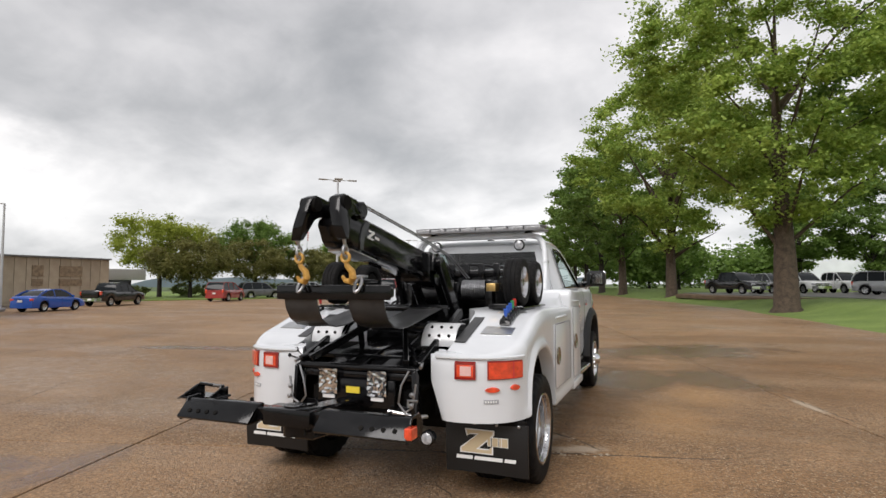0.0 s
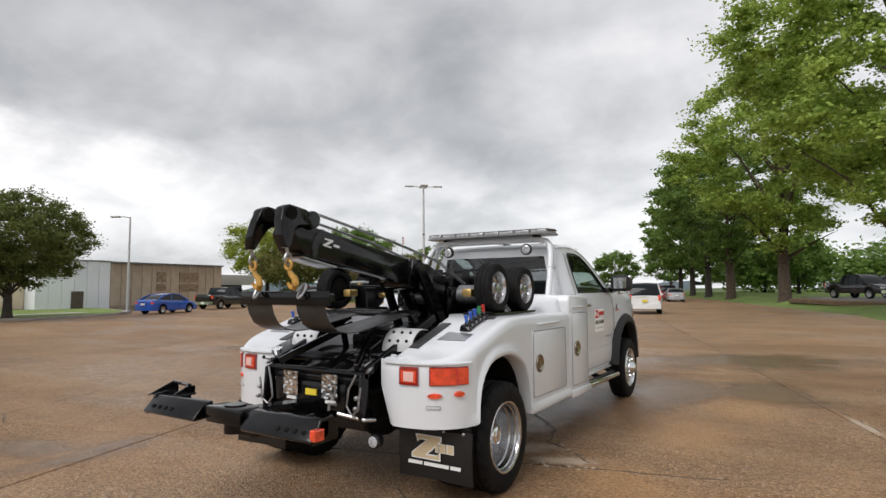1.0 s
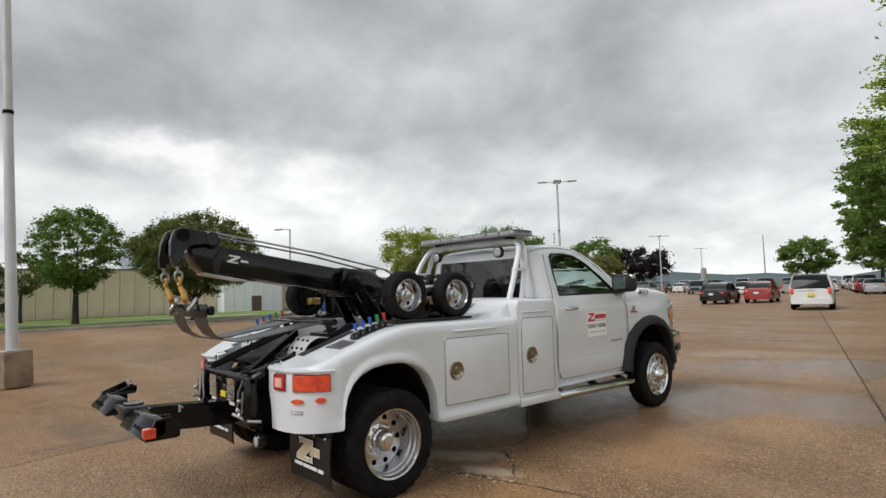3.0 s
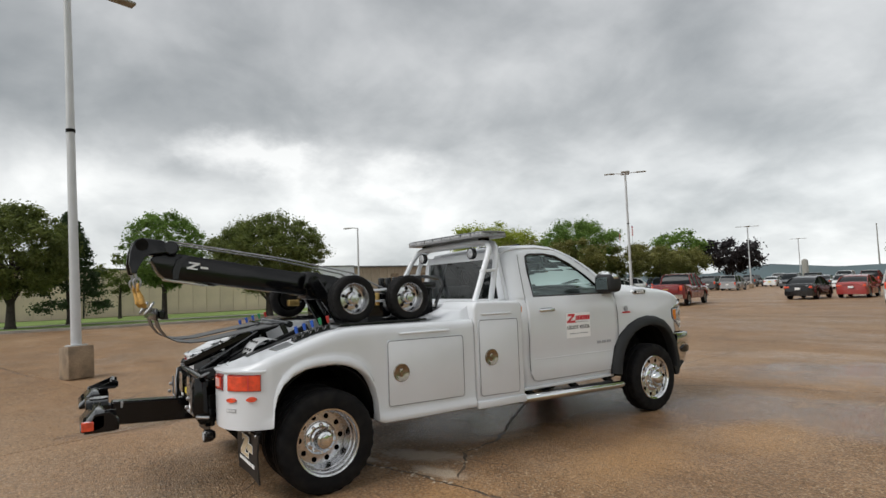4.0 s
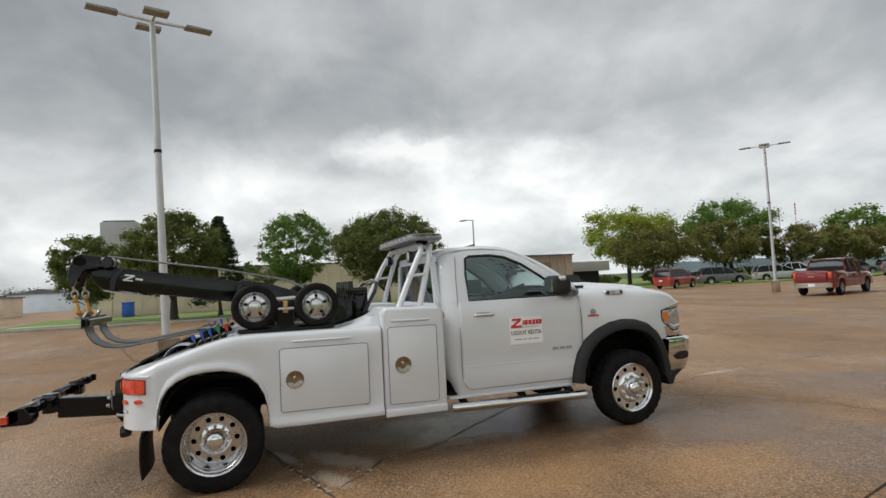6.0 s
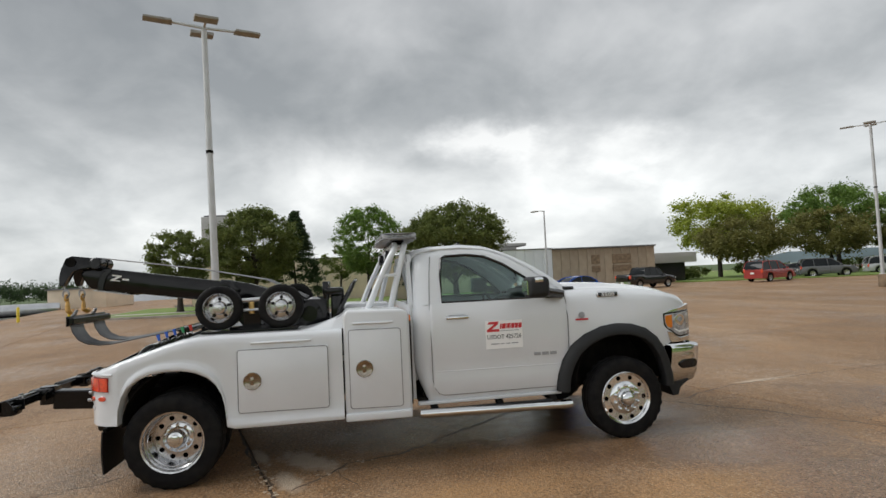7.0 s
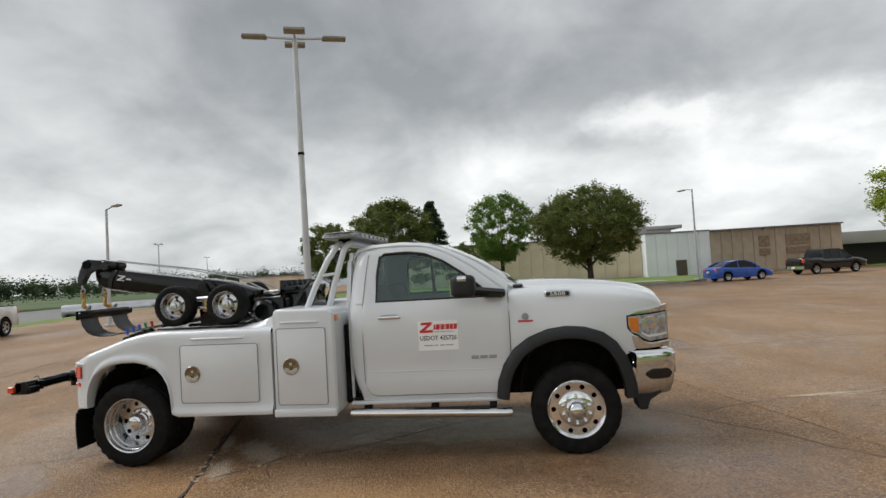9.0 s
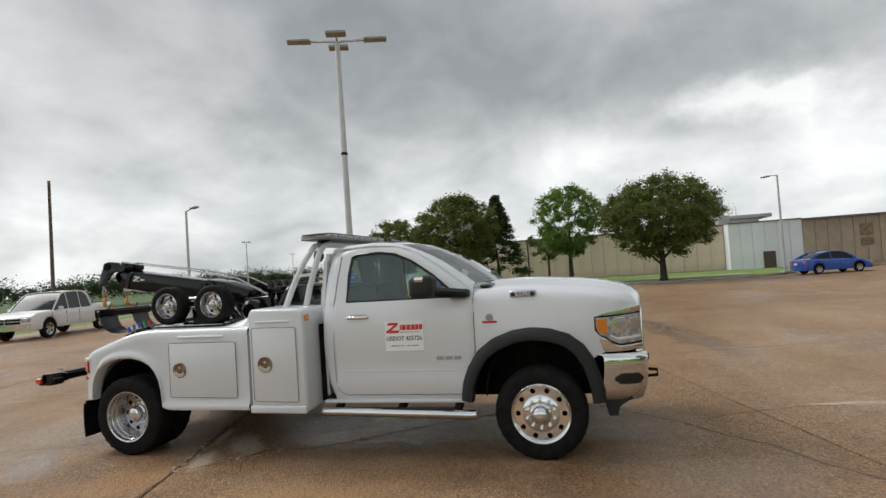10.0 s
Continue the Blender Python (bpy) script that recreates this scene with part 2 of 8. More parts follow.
def leaf_mat(name, color, alt):
    m = bpy.data.materials.new(name)
    m.use_nodes = True
    n, l = m.node_tree.nodes, m.node_tree.links
    b = n["Principled BSDF"]
    b.inputs["Roughness"].default_value = 0.55
    b.inputs["Specular IOR Level"].default_value = 0.3
    g = n.new("ShaderNodeNewGeometry")
    tc = n.new("ShaderNodeTexCoord")
    nz = n.new("ShaderNodeTexNoise")
    nz.inputs["Scale"].default_value, nz.inputs["Detail"].default_value = 0.7, 3
    l.new(tc.outputs["Object"], nz.inputs["Vector"])
    add = n.new("ShaderNodeMath")
    add.operation = "MULTIPLY_ADD"
    add.inputs[1].default_value = 0.55
    l.new(g.outputs["Random Per Island"], add.inputs[0])
    sub = n.new("ShaderNodeMapRange")
    sub.inputs[1].default_value, sub.inputs[2].default_value = 0.35, 0.7
    sub.inputs[4].default_value = 0.5
    l.new(nz.outputs["Fac"], sub.inputs[0])
    l.new(sub.outputs[0], add.inputs[2])
    mx = n.new("ShaderNodeMixRGB")
    mx.inputs[1].default_value, mx.inputs[2].default_value = (*color, 1), (*alt, 1)
    l.new(add.outputs[0], mx.inputs[0])
    l.new(mx.outputs[0], b.inputs["Base Color"])
    tr = n.new("ShaderNodeBsdfTranslucent")
    l.new(mx.outputs[0], tr.inputs[0])
    ms = n.new("ShaderNodeMixShader")
    ms.inputs[0].default_value = 0.42
    l.new(b.outputs[0], ms.inputs[1])
    l.new(tr.outputs[0], ms.inputs[2])
    l.new(ms.outputs[0], n["Material Output"].inputs[0])
    return m


LEAF_A = leaf_mat("bright_green_leaves", (0.12, 0.225, 0.03), (0.50, 0.61, 0.14))
LEAF_B = leaf_mat("mid_green_leaves", (0.08, 0.15, 0.03), (0.22, 0.33, 0.075))
LEAF_C = leaf_mat("olive_green_leaves", (0.075, 0.10, 0.026), (0.21, 0.25, 0.07))
LEAF_D = leaf_mat("yellow_green_leaves", (0.22, 0.28, 0.035), (0.38, 0.42, 0.07))
LEAF_E = leaf_mat("dark_purple_leaves", (0.022, 0.02, 0.022), (0.05, 0.04, 0.042))
LEAF_F = leaf_mat("bronze_green_leaves", (0.11, 0.12, 0.035), (0.27, 0.25, 0.08))
LEAF_G = leaf_mat("dark_spruce_needles", (0.03, 0.055, 0.024), (0.075, 0.115, 0.045))


# standing water, then pale residue: (middle, half sizes, turn)
# the wet ovals under the truck also darken the colour for its shade
WET = [(0.05, 3.6, 1.0, 2.3, 0), (1.5, 5.2, 0.9, 1.5, 0), (2.7, 5.6, 0.9, 1.3, 20), (2.2, 9.5, 3.2, 1.6, 40), (0.3, 2.6, 0.6, 1.2, 20), (-2.65, -1.15, 0.30, 0.75, 8), (-3.3, -1.3, 0.9, 0.35, 20), (1.5, -0.9, 0.7, 0.3, 40), (-7.5, 6.5, 3.5, 0.5, 12)]
# ovals of darker colour; the first stands in for the underbody's dark reflection
DARKENED = [(1.25, 2.8, 0.5, 1.8, 0), (4.2, 7.4, 1.8, 1.6, 30), (4.4, 4.6, 1.2, 1.2, 0)]
SAND = [(2.1, 2.5, 0.6, 1.4, 10), (2.5, 4.3, 0.6, 1.2, 0), (1.9, 0.6, 0.5, 0.8, 30)]
SALT = [(0.75, 1.12, 0.62, 0.24, 38), (1.30, 0.98, 0.40, 0.16, 20), (0.45, 0.62, 0.40, 0.10, 20), (3.7, 3.9, 0.12, 0.6, 16), (-1.0, 7.6, 0.10, 0.8, 8)]


def ground_mat(name, gloss):
    """Rain-wet brown concrete: aggregate grain, stains, puddles that lie in broad patches."""
    m = bpy.data.materials.new(name)
    m.use_nodes = True
    n, l = m.node_tree.nodes, m.node_tree.links
    b = n["Principled BSDF"]
    tc = n.new("ShaderNodeNewGeometry")

    def noise_tex(scale, detail=6, rough=0.55, dist=0.0, stretch=None):
        t = n.new("ShaderNodeTexNoise")
        t.inputs["Scale"].default_value, t.inputs["Detail"].default_value = scale, detail
        t.inputs["Roughness"].default_value, t.inputs["Distortion"].default_value = rough, dist
        if stretch:
            mp = n.new("ShaderNodeMapping")
            mp.inputs["Rotation"].default_value = (0, 0, radians(stretch[0]))
            mp.inputs["Scale"].default_value = stretch[1:]
            l.new(tc.outputs["Position"], mp.inputs[0])
            l.new(mp.outputs[0], t.inputs["Vector"])
        else:
            l.new(tc.outputs["Position"], t.inputs["Vector"])
        return t.outputs["Fac"]

    def rng(v, a, b_, c, d):
        r = n.new("ShaderNodeMapRange")
        for i, x in enumerate((a, b_, c, d)):
            r.inputs[i + 1].default_value = x
        l.new(v, r.inputs[0])
        return r.outputs[0]

    def mixc(f, a, c, mode="MIX"):
        x = n.new("ShaderNodeMixRGB")
        x.blend_type = mode
        for i, v in enumerate((f, a, c)):
            if isinstance(v, (int, float)):
                x.inputs[i].default_value = v
            elif isinstance(v, tuple):
                x.inputs[i].default_value = (*v, 1)
            else:
                l.new(v, x.inputs[i])
        return x.outputs[0]

    broad = noise_tex(0.16, 5, 0.6, 0.4)
    mid = noise_tex(0.9, 6, 0.62, 0.6)
    streak = noise_tex(0.22, 5, 0.6, 0.5, (16, 0.35, 1.6, 1))
    grain = noise_tex(34, 5, 0.7)
    speck = n.new("ShaderNodeTexVoronoi")
    speck.inputs["Scale"].default_value = 50
    l.new(tc.outputs["Position"], speck.inputs["Vector"])
    oi = n.new("ShaderNodeObjectInfo")
    blot = noise_tex(4.5, 6, 0.65, 0.3)

    def patches(places, inner, outer):
        """One where any of the oval places lies, with a soft rim."""
        found = None
        for cx, cy, ax, ay, turn in places:
            mp = n.new("ShaderNodeMapping")
            mp.vector_type = "TEXTURE"
            mp.inputs["Location"].default_value = (cx, cy, 0)
            mp.inputs["Rotation"].default_value = (0, 0, radians(turn))
            mp.inputs["Scale"].default_value = (ax, ay, 1)
            l.new(tc.outputs["Position"], mp.inputs[0])
            ln_ = n.new("ShaderNodeVectorMath")
            ln_.operation = "LENGTH"
            l.new(mp.outputs[0], ln_.inputs[0])
            here = rng(ln_.outputs["Value"], inner, outer, 1, 0)
            if found is None:
                found = here
            else:
                mxm = n.new("ShaderNodeMath")
                mxm.operation = "MAXIMUM"
                l.new(found, mxm.inputs[0])
                l.new(here, mxm.inputs[1])
                found = mxm.outputs[0]
        return found

    def calc(op, a, b_):
        x = n.new("ShaderNodeMath")
        x.operation = op
        for i, v in enumerate((a, b_)):
            if isinstance(v, (int, float)):
                x.inputs[i].default_value = v
            else:
                l.new(v, x.inputs[i])
        return x.outputs[0]

    pools = patches(WET, 0.35, 1.25)
    pm = n.new("ShaderNodeMath")
    pm.operation = "MULTIPLY_ADD"
    l.new(mid, pm.inputs[0])
    pm.inputs[1].default_value = 1.5
    l.new(pools, pm.inputs[2])
    pool = rng(pm.outputs[0], 0.95, 1.6, 0, 1)
    c = mixc(rng(mid, 0.35, 0.68, 0, 1), (0.325, 0.192, 0.100), (0.222, 0.134, 0.073))
    c = mixc(rng(blot, 0.42, 0.7, 0, 0.5), c, (0.165, 0.092, 0.048))
    c = mixc(rng(streak, 0.45, 0.66, 0, 0.45), c, (0.43, 0.30, 0.195))
    c = mixc(rng(broad, 0.5, 0.66, 0, 0.45), c, (0.19, 0.122, 0.078))
    c = mixc(1.0, c, rng(grain, 0.3, 0.7, 0.36, 1.68), "MULTIPLY")
    c = mixc(1.0, c, rng(noise_tex(12, 7, 0.75), 0.3, 0.7, 0.74, 1.28), "MULTIPLY")
    # pebbles of many tones in the worn surface
    tone_ = n.new("ShaderNodeSeparateColor")
    l.new(speck.outputs["Color"], tone_.inputs[0])
    worn = rng(noise_tex(0.5, 4, 0.6, 0.4), 0.40, 0.60, 0.4, 1)
    pebble = calc("MULTIPLY", rng(speck.outputs["Distance"], 0.30, 0.55, 1, 0), worn)
    c = mixc(calc("MULTIPLY", pebble, rng(tone_.outputs[0], 0.5, 0.85, 0, 0.85)), c, (0.66, 0.52, 0.36))
    c = mixc(calc("MULTIPLY", pebble, rng(tone_.outputs[1], 0.5, 0.85, 0, 0.85)), c, (0.06, 0.038, 0.024))
    # dark drips and litter
    c = mixc(rng(noise_tex(5.5, 3, 0.5), 0.70, 0.76, 0, 0.6), c, (0.07, 0.05, 0.035))
    c = mixc(1.0, c, rng(oi.outputs["Random"], 0, 1, 0.92, 1.08), "MULTIPLY")
    sand = rng(calc("ADD", patches(SAND, 0.2, 1.3), calc("MULTIPLY", noise_tex(2.4, 6, 0.7), 1.0)), 0.80, 1.4, 0, 0.42)
    c = mixc(calc("MULTIPLY", sand, rng(grain, 0.32, 0.62, 0.2, 1)), c, (0.56, 0.315, 0.13))
    salt = rng(calc("ADD", patches(SALT, 0.2, 1.3), calc("MULTIPLY", noise_tex(7, 6, 0.7), 1.2)), 1.0, 1.45, 0, 0.75)
    c = mixc(salt, c, (0.60, 0.50, 0.39))
    wet = noise_tex(0.33, 5, 0.6, 0.5, (10, 0.6, 1.2, 1))
    film = calc("MAXIMUM", pool, rng(wet, 0.48, 0.68, 0.06, 0.36))
    film = calc("MULTIPLY", film, calc("SUBTRACT", 1.0, salt))
    c = mixc(calc("MULTIPLY", pool, 0.8), c, mixc(1.0, c, (0.60, 0.50, 0.40), "MULTIPLY"))
    # darker base colour inside the ovals, broken up by noise
    darkened = rng(calc("ADD", patches(DARKENED, 0.3, 1.3), calc("MULTIPLY", noise_tex(1.7, 6, 0.7, 0.5), 0.9)), 0.6, 1.15, 0, 0.45)
    c = mixc(darkened, c, mixc(1.0, c, (0.66, 0.58, 0.50), "MULTIPLY"))
    l.new(c, b.inputs["Base Color"])
    l.new(calc("ADD", rng(wet, 0.48, 0.64, 0.62 - gloss, 0.38), rng(grain, 0.3, 0.7, -0.06, 0.06)), b.inputs["Roughness"])
    b.inputs["Specular IOR Level"].default_value = 0.12
    b.inputs["Coat IOR"].default_value = 1.42
    l.new(film, b.inputs["Coat Weight"])
    l.new(calc("ADD", rng(film, 0, 1, 0.30, 0.07), rng(blot, 0.35, 0.65, -0.03, 0.07)), b.inputs["Coat Roughness"])
    bp = n.new("ShaderNodeBump")
    bp.inputs["Distance"].default_value = 0.018
    l.new(rng(film, 0, 1, 0.95, 0.5), bp.inputs["Strength"])
    l.new(calc("ADD", grain, calc("MULTIPLY", pebble, 0.35)), bp.inputs["Height"])
    l.new(bp.outputs[0], b.inputs["Normal"])
    ripple = n.new("ShaderNodeBump")
    ripple.inputs["Distance"].default_value, ripple.inputs["Strength"].default_value = 0.010, 0.7
    l.new(calc("ADD", grain, calc("MULTIPLY", rng(speck.outputs["Distance"], 0.1, 0.6, 1, 0), 0.5)), ripple.inputs["Height"])
    l.new(ripple.outputs[0], b.inputs["Coat Normal"])
    return m


SLAB = ground_mat("wet_brown_concrete", 0.06)
CRACKM = mat("damp_crack", (0.115, 0.075, 0.048), 0.6, var=0.5, scale=5, dark=(0.05, 0.035, 0.025), bump=0.3)
JOINT = mat("dark_joint_filler", (0.075, 0.052, 0.036), 0.7, var=0.4, scale=3, bump=0.2)
ASPH = mat("parking_asphalt", (0.2, 0.195, 0.185), 0.7, var=0.3, scale=0.5, bump=0.2, fine=0.2)
SOIL = mat("bare_soil", (0.20, 0.125, 0.075), 0.9, var=0.35, scale=1.2, bump=0.3, fine=0.2)
GRASS = mat("mown_grass", (0.19, 0.265, 0.06), 0.9, var=0.4, scale=0.6, dark=(0.12, 0.185, 0.035), bump=0.6, bscale=40, fine=0.35)
FIELD = mat("far_grass", (0.085, 0.13, 0.04), 0.95, var=0.4, scale=0.03, bump=0.2, fine=0.2)
# ---- building helpers ----


def thing(name, label, category, at=(0, 0, 0), turn=0.0, group=""):
    ob = new(name)
    ob.empty_display_size = 0.2
    ob.matrix_basis = pose(*at, 0, 0, turn)
    return tagged(ob, label, category, group)


def link_mesh(name, bm, material, smooth=35):
    bmesh.ops.recalc_face_normals(bm, faces=bm.faces[:])
    me = bpy.data.meshes.new(name)
    bm.to_mesh(me)
    bm.free()
    me.materials.append(material)
    if smooth:
        me.polygons.foreach_set("use_smooth", [True] * len(me.polygons))
        me.set_sharp_from_angle(angle=radians(smooth))
    return new(name, me)


def part(name, bm, material, parent, label="", smooth=35):
    """Links a bmesh, built in its thing's own space, as one mesh under a thing or a part of it."""
    ob = link_mesh(name, bm, material, smooth)
    ob.parent = parent
    if label:
        tagged(ob, label)
    return ob


def setting(name, bm, material, label, category="", smooth=35):
    return tagged(link_mesh(name, bm, material, smooth), label, category or name.split("_")[0], "", "structure")


def B():
    return bmesh.new()


def box(bm, x0, x1, y0, y1, z0, z1, bev=0.0, seg=2, m=None):
    base = Matrix.Translation(((x0 + x1) / 2, (y0 + y1) / 2, (z0 + z1) / 2)) @ Matrix.Diagonal((abs(x1 - x0), abs(y1 - y0), abs(z1 - z0), 1))
    vs = bmesh.ops.create_cube(bm, size=1, matrix=base)["verts"]
    if bev:
        es = list({e for v in vs for e in v.link_edges})
        vs = [v for v in bmesh.ops.bevel(bm, geom=es, offset=bev, segments=seg, affect="EDGES", profile=0.5)["verts"]]
    if m is not None:
        bmesh.ops.transform(bm, matrix=m, verts=list({v for v in vs}))
    return bm


def prism(bm, pts, axis, a, b, bev=0.0, seg=2):
    """A polygon drawn across one axis and pushed along it from a to b."""
    def at(p, d):
        u, v = p
        return {"x": (d, u, v), "y": (u, d, v), "z": (u, v, d)}[axis]
    lo = [bm.verts.new(at(p, a)) for p in pts]
    hi = [bm.verts.new(at(p, b)) for p in pts]
    fs = [bm.faces.new(lo), bm.faces.new(hi[::-1])]
    k = len(pts)
    for i in range(k):
        fs.append(bm.faces.new((lo[i], lo[(i + 1) % k], hi[(i + 1) % k], hi[i])))
    if bev:
        es = list({e for f in fs for e in f.edges})
        bmesh.ops.bevel(bm, geom=es, offset=bev, segments=seg, affect="EDGES", profile=0.5)
    return bm


def tube(bm, pts, r, n=8, closed=False, flat=1.0, cap=True):
    """A round bar along a line of points; r may be one radius or one for each point."""
    pts = [Vector(p) for p in pts]
    k = len(pts)
    rs = r if isinstance(r, (list, tuple)) else [r] * k
    rings = []
    side = None
    for i, p in enumerate(pts):
        a = pts[i - 1] if i or closed else p
        c = pts[(i + 1) % k] if i < k - 1 or closed else p
        d = (c - a).normalized()
        if side is None:
            side = d.cross(Vector((0, 0, 1)) if abs(d.z) < 0.9 else Vector((0, 1, 0))).normalized()
        else:
            side = (side - d * side.dot(d)).normalized()
        up_ = d.cross(side)
        rings.append([bm.verts.new(p + side * (math.cos(2 * math.pi * j / n) * rs[i]) + up_ * (math.sin(2 * math.pi * j / n) * rs[i] * flat)) for j in range(n)])
    for i in range(k if closed else k - 1):
        p, q = rings[i], rings[(i + 1) % k]
        for j in range(n):
            bm.faces.new((p[j], p[(j + 1) % n], q[(j + 1) % n], q[j]))
    if cap and not closed:
        bm.faces.new(rings[0][::-1])
        bm.faces.new(rings[-1])
    return bm


def lathe(bm, prof, c=(0, 0, 0), axis="x", n=32, sign=1.0, full=True):
    """A profile of (radius, distance along the axis) turned about the axis through c."""
    rings = []
    for r, d in prof:
        ring = []
        for j in range(n):
            a = 2 * math.pi * j / n
            u, v = r * math.cos(a), r * math.sin(a)
            o = {"x": (d * sign, u, v), "y": (u, d * sign, v), "z": (u, v, d * sign)}[axis]
            ring.append(bm.verts.new(Vector(c) + Vector(o)))
        rings.append(ring)
    for p, q in zip(rings, rings[1:]):
        for j in range(n):
            bm.faces.new((p[j], p[(j + 1) % n], q[(j + 1) % n], q[j]))
    if full:
        for ring in (rings[0], rings[-1]):
            bm.faces.new(ring)
    return bm


def beam(bm, p, q, w, h, bev=0.006):
    """A square bar from p to q."""
    p, q = Vector(p), Vector(q)
    d = q - p
    turn = d.to_track_quat("Y", "Z").to_matrix().to_4x4()
    m = Matrix.Translation((p + q) / 2) @ turn
    return box(bm, -w / 2, w / 2, -d.length / 2, d.length / 2, -h / 2, h / 2, bev, 1, m)


def sheet(bm, rows, thick=0.0):
    """A skin over rows of points; thick pushes a second skin behind it."""
    vs = [[bm.verts.new(p) for p in row] for row in rows]
    fs = []
    for a, b in zip(vs, vs[1:]):
        for j in range(len(a) - 1):
            try:
                fs.append(bm.faces.new((a[j], a[j + 1], b[j + 1], b[j])))
            except ValueError:
                pass
    if thick:
        bmesh.ops.recalc_face_normals(bm, faces=fs)
        bmesh.ops.solidify(bm, geom=fs, thickness=thick)
    return bm


def lerp(table, x):
    """A value between the rows of a small table."""
    if x <= table[0][0]:
        return table[0][1]
    for (a, u), (b, v) in zip(table, table[1:]):
        if x <= b:
            return u + (v - u) * (x - a) / (b - a)
    return table[-1][1]


def mirrored(fn, *args):
    for s in (1, -1):
        fn(s, *args)


def flip_x(bm, s):
    if s < 0:
        bmesh.ops.transform(bm, matrix=Matrix.Diagonal((-1, 1, 1, 1)), verts=bm.verts[:])
    return bm


def words(bm_name, text, size, m, material, parent, depth=0.002):
    """Short lettering in the built-in font, as a mesh."""
    cu = bpy.data.curves.new(bm_name, "FONT")
    cu.body, cu.size, cu.extrude, cu.align_x = text, size, depth, "CENTER"
    cu.resolution_u = 2
    cu.offset = size * 0.006
    tmp = new(bm_name, cu)
    me = bpy.data.meshes.new_from_object(tmp.evaluated_get(bpy.context.evaluated_depsgraph_get()))
    bpy.data.objects.remove(tmp)
    me.transform(m)
    me.materials.clear()
    me.materials.append(material)
    ob = new(bm_name, me)
    ob.parent = parent
    return ob


# ---- ground ----
SLAB_TURN = radians(16.3)
U, V = Vector((math.cos(SLAB_TURN), math.sin(SLAB_TURN), 0)), Vector((-math.sin(SLAB_TURN), math.cos(SLAB_TURN), 0))
LOT_Z = 0.55


def lawn_edge(y):
    """Where the concrete ends beside the row of big trees."""
    return lerp([(-60, 24.0), (0, 11.5), (19, 7.7), (34, 5.6), (60, -2.0), (87, -9.5), (140, -24)], y)


def drop(x, y):
    """The land falls away south-west of the lot, down to the tanker yard."""
    f = min(1.0, max(0.0, (-26.5 - y) / 16.0)) * min(1.0, max(0.0, (4 - x) / 20.0))
    return 1.75 * f * f * (3 - 2 * f)


g = B()
sheet(g, [[(x, y, -0.05 - drop(x, y)) for y in (-1500, -300, -90, -60, -46, -42, -38, -34, -30, -27, -26, 0, 300, 1500)] for x in (1500, 60, 4, -2, -8, -16, -28, -46, -80, -130, -300, -1500)])
setting("ground", g, FIELD, "flat grassy land that reaches the horizon", "ground")
g = B()
sheet(g, [[(x, y, -0.0155) for y in (-26, 0, 100, 200)] for x in (60, -10, -40, -70, -120)])
setting("pavement", g, JOINT, "dark joint filler under the concrete slabs of the lot", "pavement")

# lawn with a raised kerb along the parking lot's west side
g = B()
edge = [(-46.8, -15.6), (-34.2, -14.8), (-32.6, -14.0), (-31.8, -11.5), (-31.3, -8), (-30.9, 4), (-31.4, 10.5), (-33.0, 15.0), (-35.2, 17.4), (-43.5, 20.0)]
prism(g, edge + [(-46.9, 20.0)], "z", -0.1, 0.13)
setting("lawn_west", g, GRASS, "mown green lawn strip in front of the long building", "lawn")
g = B()
for (ax, ay), (bx, by) in zip(edge, edge[1:]):
    beam(g, (ax, ay, 0.06), (bx, by, 0.06), 0.18, 0.17, 0.02)
setting("kerb_west", g, KERBM, "weathered concrete kerb along the lawn", "kerb")
g = B()
prism(g, [(-34.6, -14.0), (-34.9, 4), (-35.6, 15.0), (-37.0, 15.0), (-36.3, 4), (-36.0, -14.2)], "z", 0.0, 0.145)
setting("footpath", g, WALKM, "pale concrete footpath that crosses the lawn", "footpath")
g = B()
prism(g, [(-46, 36), (-39.5, 45), (-36, 62), (-50, 95), (-110, 95), (-110, 36)], "z", -0.3, 0.1)
setting("lawn_far", g, GRASS, "grass under the far row of trees", "lawn")

g = B()
sheet(g, [[(x, e, -0.02), (x, e - 0.4, 0.05), (x, e - 3.0, 0.02 - drop(x, e - 3.0)), (x, e - 6.0, 0.02 - drop(x, e - 6.0)), (x, e - 9.0, 0.02 - drop(x, e - 9.0))] for x, e in ((4, -18.5), (-8, -20.5), (-13.5, -21.5), (-22, -23.2), (-31, -25.0), (-38, -25.8))])
setting("lawn_south", g, GRASS, "strip of grass between the lot and the tanker yard", "lawn")
# lawn beside the big trees, rising to a second parking lot
g = B()
rows = []
for i in range(41):
    y = -60 + 5.5 * i
    x = lawn_edge(y)
    rows.append([(x + 0.25 * math.sin(y * 1.7), y, -0.012), (x + 0.6, y, 0.05), (x + 1.6, y, 0.12), (x + 2.5, y, 0.34), (x + 3.4, y, LOT_Z), (x + 9, y, LOT_Z + 0.02), (x + 120, y, LOT_Z + 0.3)])
sheet(g, rows)
setting("lawn_east", g, GRASS, "shaded mown lawn under the row of big trees", "lawn")
g = B()
prism(g, [(19, 16), (12, 40), (5.5, 47), (3.5, 58), (25, 66), (90, 70), (90, 5)], "z", LOT_Z - 0.3, LOT_Z + 0.06)
setting("parking_lot", g, ASPH, "grey asphalt of the upper parking lot", "parking lot")
g = B()
prism(g, [(10.8, 37), (10.0, 41), (5.4, 47), (3.4, 55), (2.6, 50), (5.4, 42), (8.4, 36)], "z", 0.3, LOT_Z + 0.035)
